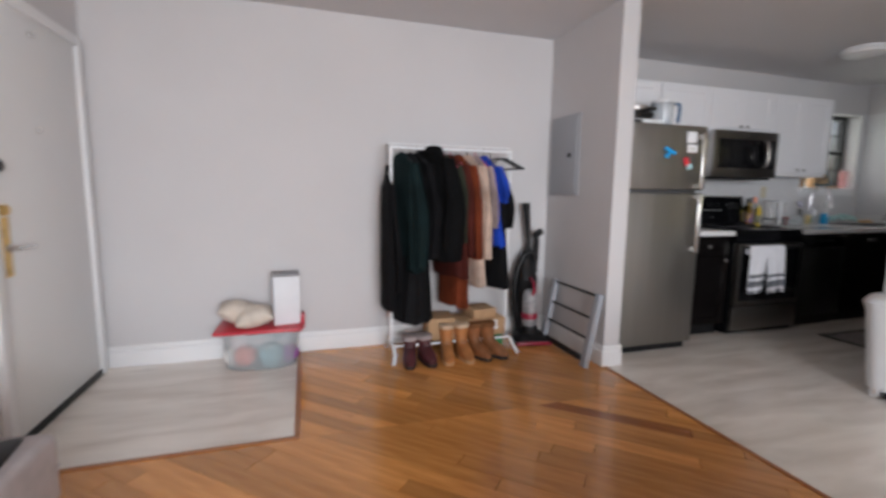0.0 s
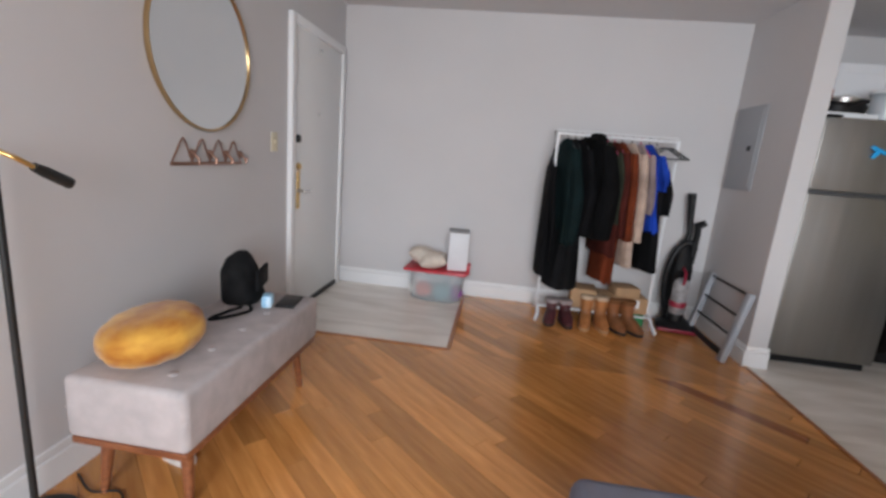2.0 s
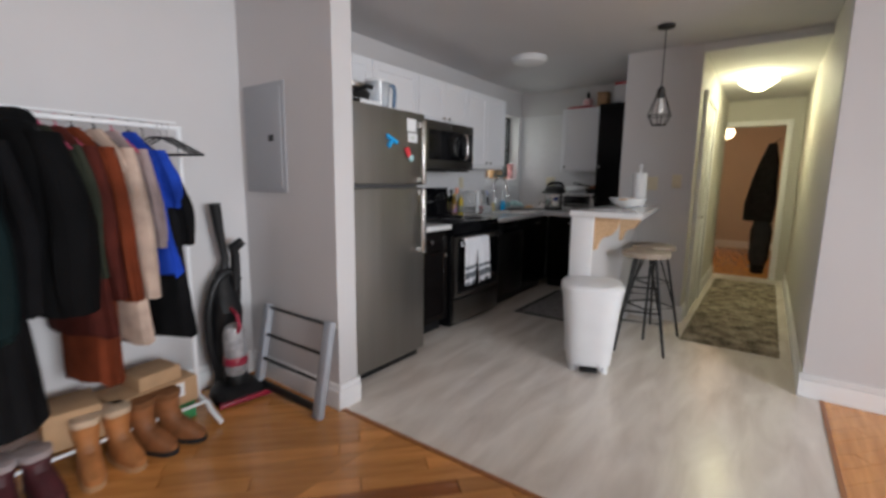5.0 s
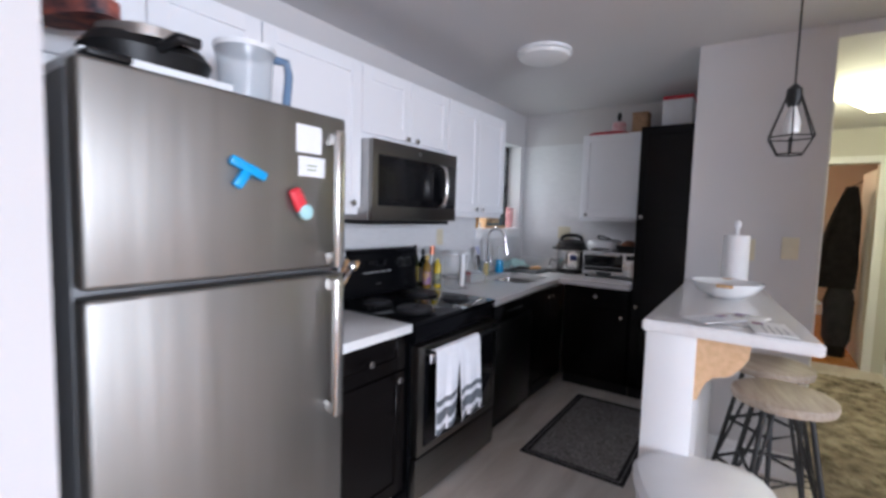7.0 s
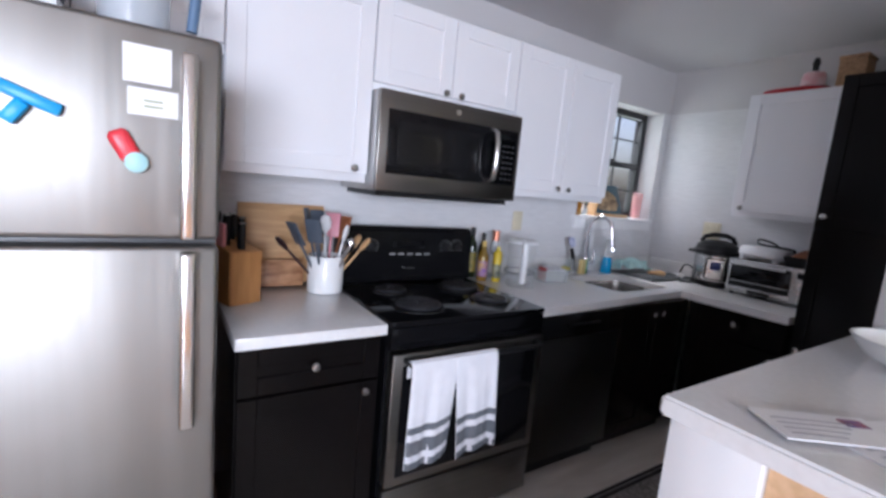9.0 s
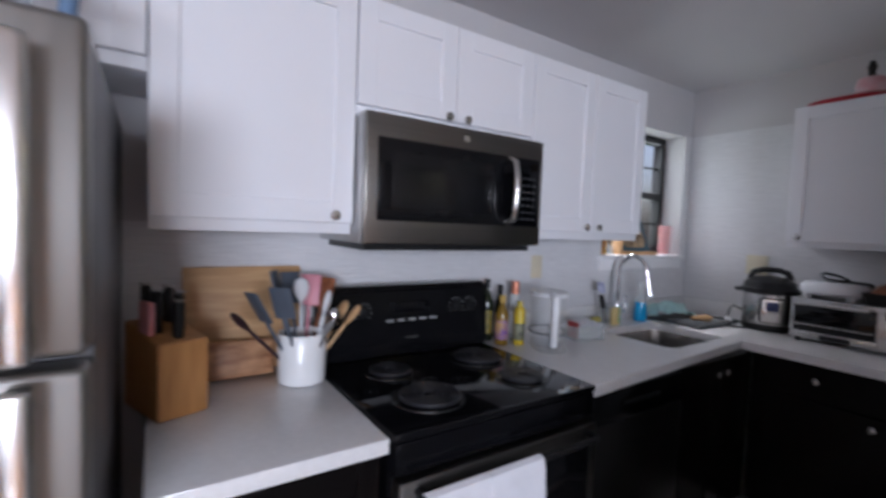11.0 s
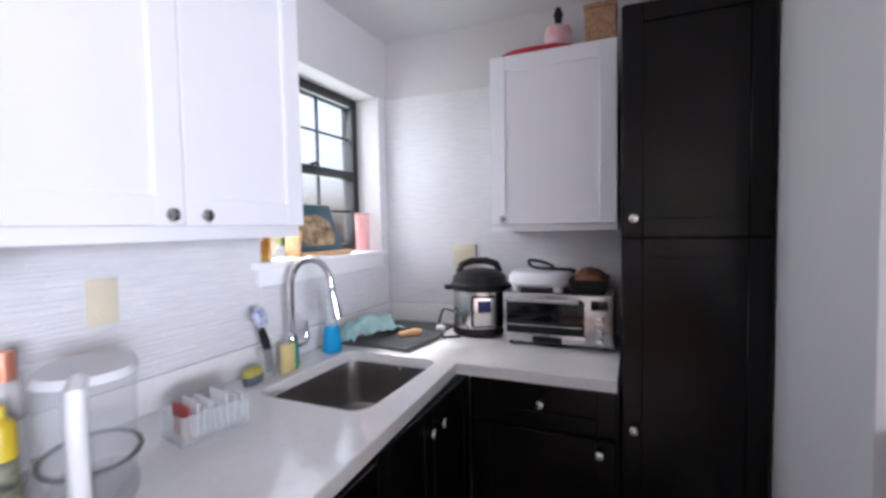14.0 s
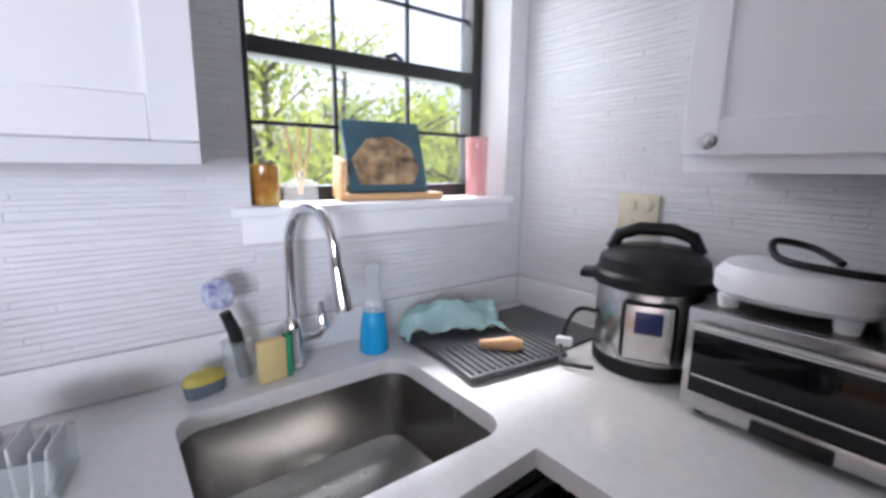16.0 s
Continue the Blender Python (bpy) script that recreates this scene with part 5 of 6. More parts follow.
for k, (x, y, w, d, rz) in enumerate(((5.45, 3.33, 0.24, 0.12, -20), (5.33, 3.24, 0.2, 0.11, 8), (5.36, 3.4, 0.2, 0.1, -35))):
    ml = thing("letter", x, y, 1.0665 + 0.0035 * k, rz, label="white printed letter lying on the peninsula", category="letter", group="letters on the peninsula")
    box("sheet", -w / 2, w / 2, -d / 2, d / 2, 0, 0.003, PAPER, ml)
    for j in range(4):
        box("ink_bar", -w * 0.4, w * (0.05 + 0.08 * j), -d * 0.35 + j * d * 0.17, -d * 0.35 + j * d * 0.17 + 0.006, 0.003, 0.0034, INK, ml)
    box("stamp", w * 0.22, w * 0.42, d * 0.1, d * 0.38, 0.003, 0.0034, mat("stamp_ink", (0.35, 0.1, 0.12), 0.7, color2=(0.15, 0.2, 0.45), scale=60), ml)

# ---- on and above the fridge ----
bm = bmesh.new()
bc = thing("bag_clip", 4.20, 4.387, 1.50, label="bright blue plastic bag clip stuck on fridge", category="magnet", group="fridge magnets")
bc.scale = (0.82, 1, 0.82)
BLUEP = mat("bright_blue_plastic", (0.02, 0.35, 0.75), 0.35)
box("bar", -0.065, 0.065, -0.016, 0.0, -0.016, 0.016, BLUEP, bc, 0.007, 2, m=pose(0, 0, 0.02, 0, 22, 0))
box("grip", -0.016, 0.016, -0.02, 0.0, -0.05, 0.01, BLUEP, bc, 0.007, 2, m=pose(-0.015, 0, 0, 0, 35, 0))
rc = thing("bottle_opener", 4.362, 4.387, 1.43, label="red plastic opener magnet on the fridge door", category="magnet", group="fridge magnets")
REDM = mat("coral_red_plastic", (0.75, 0.05, 0.07), 0.35)
box("grip", -0.02, 0.02, -0.018, 0.0, -0.035, 0.035, REDM, rc, 0.012, 3, m=pose(-0.01, 0, 0.012, 0, -28, 0))
lathe("ring", [(0.012, 0), (0.022, 0.002), (0.022, 0.014), (0.012, 0.018)], mat("pale_teal", (0.4, 0.65, 0.68), 0.4), rc, 20, pose(0.012, -0.006, -0.022, 90, 0, 0))
for z0, z1, x0, x1 in ((1.58, 1.66, 4.35, 4.44), (1.512, 1.57, 4.358, 4.453)):
    nt = thing("note", x0, 4.388, z0, label="white paper note stuck on the fridge door", category="note", group="notes on the fridge")
    box("sheet", 0, x1 - x0, -0.002, 0, 0, z1 - z0, WHITEP, nt)
    if z0 < 1.55:
        for j in range(2):
            box("ink_bar", 0.03, 0.065, -0.0026, -0.002, 0.018 + 0.012 * j, 0.022 + 0.012 * j, mat("green_grey_ink", (0.3, 0.36, 0.2), 0.7), nt)
jug = thing("water_jug", 4.36, 4.66, 1.705, label="clear plastic pitcher with blue handle on fridge", category="pitcher")
lathe("body", [(0.06, 0), (0.075, 0.01), (0.085, 0.17), (0.09, 0.2)], glass("jug_plastic", (0.65, 0.7, 0.75), 0.1, 0.55), jug, 28)
lathe("lid", [(0.092, 0.2), (0.092, 0.215), (0.04, 0.23)], WHITEP, jug, 28)
tube("handle", [(0.085, -0.02, 0.2), (0.13, -0.03, 0.2), (0.14, -0.03, 0.16), (0.13, -0.03, 0.06)], 0.014, mat("slate_blue_plastic", (0.12, 0.2, 0.33), 0.4), jug)
bt = thing("board_game_box", 4.06, 4.62, 1.705, label="flat white box on top of the fridge", category="box")
box("body", -0.17, 0.17, -0.12, 0.2, 0, 0.045, WHITEP, bt, 0.003)
ap = thing("small_appliance", 4.08, 4.65, 1.751, label="black and steel waffle iron on white box", category="appliance")
shell("base", [(0.0, 0, 0, 0.13, 0.11, 0), (0.05, 0, 0, 0.15, 0.12, 0), (0.08, 0, 0, 0.13, 0.1, 0)], BLACKP, ap, 28)
lathe("lid", [(0.12, 0.075), (0.12, 0.1), (0.07, 0.12), (0.02, 0.125)], NICKEL, ap, 28)
tube("handle", [(-0.02, -0.12, 0.05), (0.0, -0.17, 0.07), (0.05, -0.17, 0.07)], 0.014, BLACKP, ap)
sk = thing("shoe", 3.96, 4.75, 1.876, 20, label="dark shoe with coral trim on top pile", category="shoe")
shell("upper", [(0.0, 0, 0, 0.05, 0.12, 0), (0.04, 0, 0, 0.05, 0.12, 0), (0.08, 0, 0.03, 0.04, 0.07, 0), (0.1, 0, 0.05, 0.03, 0.04, 0)], mat("coral_dark_shoe", (0.02, 0.02, 0.03), 0.6, color2=(0.45, 0.12, 0.08), scale=20), sk, 20)

# ---- left worktop ----
kb = thing("knife_block", 4.655, 5.01, 0.911, 22, label="bamboo knife block holding black handled knives", category="knife block")
kb.scale = (1.15, 1.1, 1.0)
bm = bmesh.new()
a = [bm.verts.new((x, y, z)) for x in (-0.055, 0.055) for y, z in ((-0.085, 0), (0.1, 0), (0.1, 0.235), (-0.085, 0.20))]
bm.faces.new(a[:4][::-1])
bm.faces.new(a[4:])
for k in range(4):
    bm.faces.new((a[k], a[(k + 1) % 4], a[4 + (k + 1) % 4], a[4 + k]))
bmesh.ops.bevel(bm, geom=bm.edges[:], offset=0.003, segments=2, affect="EDGES")
finish("block", bm, BAMBOO, kb, True)
for i, (x, y, h) in enumerate(((-0.025, 0.06, 0.11), (0.025, 0.06, 0.1), (-0.025, 0.0, 0.1), (0.025, 0.0, 0.09), (0.0, -0.05, 0.075))):
    bm = bmesh.new()
    add_box(bm, x - 0.009, x + 0.009, y - 0.014, y + 0.014, 0.2, 0.225 + h, 0.006, 2)
    finish("knife_handle", bm, BLACKP, kb, True)
    box("rivet_cap", x - 0.0095, x + 0.0095, y - 0.012, y + 0.012, 0.226 + h, 0.231 + h, NICKEL, kb)
box("scissor_grip", -0.052, -0.038, -0.03, 0.03, 0.21, 0.30, mat("pink_handle", (0.7, 0.3, 0.33), 0.4), kb, 0.006)
cb = thing("cutting_board", 4.87, 5.235, 0.911, label="large beech cutting board leaning on backsplash", category="cutting board")
box("board", -0.17, 0.21, -0.01, 0.01, 0, 0.36, BOARDW, cb, 0.006, 2, m=pose(0, 0, 0.003, -6, 0, 0))
c2 = thing("cutting_board", 4.84, 5.165, 0.911, label="small round-edged wooden board leaning on another", category="cutting board")
bm = bmesh.new()
add_box(bm, -0.11, 0.13, -0.009, 0.009, 0, 0.12, 0.007, 2, m=pose(0, 0, 0.003, -12, 0, 0))
finish("board", bm, wood("olive_wood", (0.2, 0.075, 0.03), (0.6, 0.34, 0.18), 0.45, scale=5, stretch=(2, 4, 5)), c2, True)
cr = thing("utensil_crock", 5.035, 5.06, 0.911, label="white ceramic crock full of cooking utensils", category="utensil holder")
lathe("crock", [(0.07, 0), (0.075, 0.004), (0.079, 0.158), (0.076, 0.163), (0.07, 0.16), (0.067, 0.02), (0.005, 0.018)], CER, cr, 40)
SLATE = mat("slate_silicone", (0.07, 0.085, 0.11), 0.5)
DKP = mat("dark_maroon_nylon", (0.03, 0.012, 0.015), 0.4)
for i, (ang, tilt, ln, m_, kind_) in enumerate(((200, 24, 0.33, SLATE, "spatula"), (185, 34, 0.31, DKP, "ladle"), (230, 20, 0.34, SLATE, "spatula"), (100, 12, 0.34, SLATE, "turner"), (80, 8, 0.33, WHITEP, "spoon"), (330, 10, 0.30, WHITEP, "spoon"), (10, 26, 0.28, BOARDW, "spoon"), (40, 18, 0.33, LEGW, "spatula"), (60, 12, 0.33, mat("pink_nylon", (0.6, 0.25, 0.3), 0.5), "spatula"), (300, 22, 0.26, CHROME, "whisk"), (350, 30, 0.29, BOARDW, "spoon"), (150, 10, 0.35, SLATE, "turner"))):
    at = pose(0.025 * math.cos(radians(ang)), 0.025 * math.sin(radians(ang)), 0.03) @ pose(0, 0, 0, 0, 0, ang) @ pose(0, 0, 0, 0, tilt * 1.25, 0)
    ln *= 0.9
    bm = bmesh.new()
    add_lathe(bm, [(0.005, 0), (0.006, ln - 0.09), (0.005, ln - 0.07)], 8, at)
    if kind_ in ("spatula", "turner"):
        add_box(bm, -0.004, 0.004, -0.034, 0.034, ln - 0.085, ln + 0.025, 0.0035, 2, at)
    elif kind_ == "whisk":
        add_lathe(bm, [(0.006, ln - 0.08), (0.022, ln - 0.03), (0.022, ln), (0.006, ln + 0.02)], 10, at)
    else:
        add_lathe(bm, [(0.005, ln - 0.075), (0.022, ln - 0.05), (0.027, ln - 0.025), (0.02, ln), (0.005, ln + 0.01)], 12, at @ Matrix.Diagonal((0.45, 1, 1, 1)))
    finish("utensil", bm, m_, cr, True)

# ---- dish towel over the oven handle ----
tw = thing("dish_towel", 5.40, 4.545, 0, label="white dish towels with grey stripes over oven handle", category="towel")
TOWEL = fabric("towel_white", (0.78, 0.78, 0.82), 0.04, bscale=220)
STRIPE = fabric("towel_stripe_grey", (0.16, 0.17, 0.19), 0.1)


def cloth(x0, x1, zb, seed, tilt):
    bm = bmesh.new()
    st_ = bmesh.new()
    prof = [(-0.0515, 0.72), (-0.052, 0.765), (-0.058, 0.784), (-0.068, 0.79), (-0.08, 0.784), (-0.085, 0.765)] + [(-0.085, 0.765 - (0.765 - zb) * k / 14) for k in range(1, 15)]
    nx = 22
    grid = []
    for i in range(nx + 1):
        u = i / nx
        col = []
        for k, (y, z) in enumerate(prof):
            f = max(0, k - 5) / 14
            yy = y - 0.010 * f * (1 + math.sin(u * 11 + seed)) - 0.004 * f * math.sin(u * 23 + seed * 2)
            col.append((x0 + (x1 - x0) * u + tilt * f * 0.02 - 0.012 * f * (u - 0.5), yy, z - 0.012 * f * math.sin(u * 4 + seed)))
        grid.append(col)
    for b, off in ((bm, 0.0), (st_, -0.0052)):
        v = [[b.verts.new((x, y + off, z)) for x, y, z in col] for col in grid]
        for i in range(nx):
            for k in range(len(prof) - 1):
                if b is st_ and k not in (13, 15, 16, 18):
                    continue
                b.faces.new((v[i][k], v[i + 1][k], v[i + 1][k + 1], v[i][k + 1]))
        bmesh.ops.delete(b, geom=[q for q in b.verts if not q.link_faces], context="VERTS")
    a_ = finish("cloth", bm, TOWEL, tw, True)
    so = a_.modifiers.new("thickness", "SOLIDIFY")
    so.thickness, so.offset = 0.004, 1
    s_ = finish("stripes", st_, STRIPE, tw, True)


cloth(-0.23, -0.03, 0.40, 0.3, -1)
cloth(-0.04, 0.16, 0.385, 2.1, 1)

# ---- right worktop ----
def bottle(x, y, h, r, body, cap, lab, label, neck=0.4, capw=0.46, capz=0.86):
    t = thing("bottle", x, y, 0.911, label=label, category="bottle", group="bottles by the stove")
    h *= 0.9
    r *= 0.92
    lathe("glass", [(r * 0.9, 0), (r, 0.005), (r, h * (1 - neck)), (r * 0.8, h * (1 - neck * 0.75)), (r * 0.42, h * (1 - neck * 0.5)), (r * 0.4, h * 0.88)], body, t, 22)
    lathe("cap", [(r * capw, h * capz), (r * capw, h), (r * capw * 0.7, h * 1.003)], cap, t, 18)
    if lab:
        lathe("label", [(r * 1.015, h * 0.12), (r * 1.015, h * 0.5)], lab, t, 22, cap=False)
    return t


OIL = mat("dark_green_bottle_glass", (0.008, 0.015, 0.005), 0.08, var=0.1)
OILY = mat("oil_amber", (0.22, 0.13, 0.02), 0.1, var=0.1)
bottle(5.945, 5.22, 0.32, 0.032, OIL, BLACKP, mat("olive_gold_label", (0.35, 0.24, 0.04), 0.5, color2=(0.05, 0.07, 0.02), scale=30), "tall dark green oil bottle on the counter")
bottle(5.955, 5.12, 0.25, 0.033, OILY, mat("gold_cap", (0.6, 0.4, 0.1), 0.35), mat("purple_label", (0.16, 0.06, 0.36), 0.5, color2=(0.6, 0.38, 0.08), scale=22), "amber oil bottle with purple and yellow label")
bottle(6.01, 5.2, 0.29, 0.03, OIL, BLACKP, mat("white_label", (0.7, 0.7, 0.7), 0.5), "green glass bottle with white label")
bottle(6.075, 5.17, 0.31, 0.03, glass("clear_bottle", (0.7, 0.72, 0.72), 0.05, 0.5), mat("copper_cap", (0.7, 0.28, 0.18), 0.3, 0.7), mat("white_label_b", (0.75, 0.74, 0.74), 0.5), "pepper grinder bottle with copper cap", 0.3, 0.72, 0.77)
bottle(6.03, 5.085, 0.22, 0.027, mat("yellow_tin", (0.72, 0.55, 0.03), 0.35, color2=(0.6, 0.42, 0.02), scale=14), mat("yellow_cap", (0.75, 0.6, 0.08), 0.4), mat("dark_can_label", (0.03, 0.035, 0.03), 0.4, color2=(0.45, 0.45, 0.3), scale=26), "yellow spray oil can on the counter", 0.2)
kt = thing("water_pitcher", 6.13, 5.0, 0.911, -35, label="clear water filter pitcher with white handle", category="pitcher")
CLEARP = glass("clear_pitcher", (0.7, 0.73, 0.75), 0.05, 0.2)
shell("body", [(0.01, 0, 0.02, 0.065, 0.09, 0), (0.02, 0, 0.02, 0.075, 0.1, 0), (0.2, 0, 0.02, 0.082, 0.11, 0), (0.235, 0, 0.02, 0.084, 0.112, 0)], CLEARP, kt, 32)
shell("lid", [(0.236, 0, 0.02, 0.086, 0.114, 0), (0.25, 0, 0.02, 0.08, 0.1, 0), (0.254, 0, 0.02, 0.05, 0.06, 0)], WHITEP, kt, 32)
tube("handle", [(0, -0.08, 0.245), (0, -0.12, 0.235), (0, -0.125, 0.18), (0, -0.12, 0.06), (0, -0.11, 0.03)], 0.017, WHITEP, kt, 14)
shell("base", [(0.0, 0, 0.0, 0.08, 0.13, 0), (0.012, 0, 0.0, 0.075, 0.125, 0)], CLEARP, kt, 32)
tube("band", [(0.083 * math.cos(radians(k * 20)), 0.02 + 0.11 * math.sin(radians(k * 20)), 0.07) for k in range(19)], 0.005, mat("grey_rubber", (0.15, 0.15, 0.16), 0.6), kt, 8)
bk = thing("packet_basket", 6.41, 5.03, 0.911, -12, label="clear bin of white sweetener packets", category="basket")
bm = bmesh.new()
for q in ((-0.085, 0.085, -0.055, 0.055, 0, 0.004), (-0.085, -0.081, -0.055, 0.055, 0, 0.07), (0.081, 0.085, -0.055, 0.055, 0, 0.07), (-0.081, 0.081, -0.055, -0.051, 0, 0.07), (-0.081, 0.081, 0.051, 0.055, 0, 0.07)):
    add_box(bm, *q)
finish("bin", bm, CLEAR, bk)
for k in range(9):
    bm = bmesh.new()
    add_box(bm, -0.002, 0.002, -0.042, 0.042, 0.006, 0.085 + 0.01 * math.sin(k * 2.3), 0.001, 1, pose(-0.06 + 0.016 * k, 0, 0, 0, 6 * math.sin(k), 0))
    finish("packet", bm, mat("red_packet", (0.4, 0.05, 0.05), 0.6) if k == 0 else PAPER, bk)

# faucet
fc = thing("faucet", 6.915, 5.20, 0.911, label="tall chrome pull-down gooseneck kitchen faucet", category="faucet")
lathe("base", [(0.028, 0), (0.028, 0.01), (0.024, 0.02), (0.022, 0.10), (0.019, 0.12), (0.014, 0.13)], CHROME, fc, 24)
tube("neck", [(0, 0, 0.12), (0, 0, 0.29)] + [(0.025 - 0.025 * math.cos(radians(a)) * 1.0, -0.075 + 0.075 * math.cos(radians(a)), 0.30 + 0.1 * math.sin(radians(a))) for a in range(0, 181, 15)] + [(0.052, -0.152, 0.27)], 0.0125, CHROME, fc, 14)
tube("spray_head", [(0.052, -0.152, 0.275), (0.055, -0.157, 0.24), (0.058, -0.163, 0.20), (0.06, -0.166, 0.18)], [0.014, 0.016, 0.02, 0.021], CHROME, fc, 18)
tube("lever", [(0.02, 0, 0.07), (0.06, -0.005, 0.075), (0.075, -0.005, 0.09), (0.07, -0.005, 0.16)], [0.016, 0.015, 0.012, 0.007], CHROME, fc, 12)
# dish brush in a jar
db = thing("dish_brush", 6.785, 5.20, 0.911, label="black handled dish brush in a glass holder", category="brush")
lathe("holder", [(0.03, 0), (0.032, 0.004), (0.03, 0.09), (0.033, 0.1)], CLEAR, db, 22)
tube("handle", [(0.015, -0.005, 0.015), (0.0, 0, 0.12), (-0.018, 0.0, 0.17)], [0.016, 0.015, 0.012], BLACKP, db, 12)
lathe("head", [(0.01, -0.012), (0.034, -0.008), (0.036, 0.004), (0.03, 0.014), (0.01, 0.02)], mat("white_blue_brush", (0.75, 0.77, 0.82), 0.5, color2=(0.1, 0.12, 0.4), scale=40), db, 22, pose(-0.028, -0.004, 0.215, 70, 0, 20))
sp = thing("sponge", 6.855, 5.165, 0.911, 10, label="yellow and green scrub sponge standing up", category="sponge")
box("foam", -0.035, 0.028, -0.014, 0.014, 0, 0.10, mat("yellow_foam", (0.72, 0.58, 0.27), 0.95, bump=0.6, bscale=140), sp, 0.006)
box("scour_pad", 0.029, 0.04, -0.014, 0.014, 0, 0.10, mat("green_scour", (0.03, 0.3, 0.14), 0.95, bump=0.6, bscale=200), sp, 0.002)
sc = thing("scrubber", 6.715, 5.19, 0.911, 15, label="small oval yellow and grey scrubber", category="brush")
shell("pad", [(0, 0, 0, 0.04, 0.022, 0), (0.03, 0, 0, 0.045, 0.025, 0)], mat("grey_scrub", (0.12, 0.14, 0.17), 0.8), sc)
shell("grip", [(0.03, 0, 0, 0.046, 0.026, 0), (0.045, 0, 0, 0.04, 0.022, 0), (0.052, 0, 0, 0.02, 0.01, 0)], mat("mustard_grip", (0.5, 0.42, 0.08), 0.5), sc)
so = thing("soap_bottle", 7.125, 5.18, 0.911, label="flask bottle of bright blue dish soap", category="soap bottle")
so.scale = (0.78, 0.78, 0.9)
lathe("soap", [(0.046, 0), (0.05, 0.006), (0.047, 0.06), (0.038, 0.125)], mat("blue_soap", (0.02, 0.36, 0.72), 0.12, var=0.06), so, 26)
lathe("bottle", [(0.0375, 0.126), (0.024, 0.17), (0.022, 0.235), (0.026, 0.25), (0.026, 0.262), (0.02, 0.265)], CLEAR, so, 26)
# drying mats, cloth, brush
RUB = mat("grey_silicone_mat", (0.085, 0.09, 0.095), 0.55, var=0.1)
dm = thing("drying_mat", 7.495, 5.03, 0.911, 0, label="grey silicone drying mat on the counter", category="drying mat")
box("mat", -0.27, 0.25, -0.16, 0.18, 0, 0.008, RUB, dm, 0.003)
dt = thing("drying_tray", 7.37, 4.985, 0.920, -8, label="ribbed grey dish drying tray on mat", category="drying tray")
bm = bmesh.new()
add_box(bm, -0.15, 0.15, -0.14, 0.12, 0, 0.012, 0.004, 2)
for k in range(15):
    add_box(bm, -0.14 + 0.02 * k, -0.133 + 0.02 * k, -0.13, 0.03, 0.012, 0.018, 0.001, 1)
finish("tray", bm, RUB, dt, True)
rgc = thing("dish_cloth", 7.36, 5.12, 0.934, -20, label="crumpled pale aqua dish cloth on tray", category="cloth")
bm = bmesh.new()
g = {}
for i in range(31):
    for j in range(21):
        u, v = i / 30, j / 20
        z = 0.035 + 0.045 * noise.noise((u * 3.4, v * 2.8, 3.3)) + 0.025 * noise.noise((u * 7, v * 6, 1.1)) + 0.055 * math.exp(-((u - 0.45) ** 2 + (v - 0.5) ** 2) * 12) - 0.03 * (abs(u - 0.5) > 0.44)
        g[i, j] = bm.verts.new((-0.16 + 0.31 * u + 0.02 * noise.noise((u * 3, v * 3, 7)), -0.06 + 0.13 * v + 0.02 * noise.noise((u * 4, v * 2, 9)), max(0.002, z)))
for i in range(30):
    for j in range(20):
        bm.faces.new((g[i, j], g[i + 1, j], g[i + 1, j + 1], g[i, j + 1]))
c_ = finish("cloth", bm, fabric("aqua_microfibre", (0.42, 0.62, 0.62), 0.12), rgc, True)
sd = c_.modifiers.new("thickness", "SOLIDIFY")
sd.thickness = 0.004
wbk = thing("scrub_brush", 7.36, 4.94, 0.939, -40, label="small wooden handled brush on the tray", category="brush")
tube("handle", [(-0.05, 0, 0.012), (0.0, 0, 0.014), (0.03, 0, 0.014), (0.06, 0, 0.012)], [0.012, 0.015, 0.02, 0.014], BOARDW, wbk, 14)

# pressure cooker
pc = thing("pressure_cooker", 7.655, 4.705, 0.911, -62, label="stainless electric pressure cooker with black lid", category="pressure cooker")
lathe("base", [(0.13, 0), (0.14, 0.01), (0.14, 0.035), (0.137, 0.04)], BLACKP, pc, 40)
lathe("body", [(0.136, 0.04), (0.138, 0.045), (0.138, 0.215), (0.136, 0.22)], STEELB, pc, 48)
lathe("rim", [(0.139, 0.22), (0.152, 0.225), (0.152, 0.25), (0.14, 0.262)], BLACKP, pc, 40)
lathe("lid", [(0.142, 0.26), (0.135, 0.29), (0.10, 0.315), (0.04, 0.325), (0.01, 0.325)], BLACKP, pc, 40)
tube("lid_handle", [(-0.11, 0, 0.305), (-0.09, 0, 0.345), (-0.04, 0, 0.362), (0.04, 0, 0.362), (0.09, 0, 0.345), (0.11, 0, 0.305)], 0.017, BLACKP, pc, 12)
for s in (-1, 1):
    box("side_handle", s * 0.165 - 0.02, s * 0.165 + 0.02, -0.04, 0.04, 0.225, 0.245, BLACKP, pc, 0.006)
bm = bmesh.new()
add_box(bm, -0.065, 0.065, -0.147, -0.11, 0.05, 0.205, 0.02, 3)
finish("control_panel", bm, BLACKP, pc, True)
box("control_face", -0.055, 0.055, -0.149, -0.146, 0.06, 0.195, NICKEL, pc, 0.001)
box("display", -0.032, 0.032, -0.1505, -0.1485, 0.125, 0.18, mat("blue_display", (0.02, 0.03, 0.12), 0.15), pc, 0.001)
pc.scale = (0.92, 0.92, 0.96)
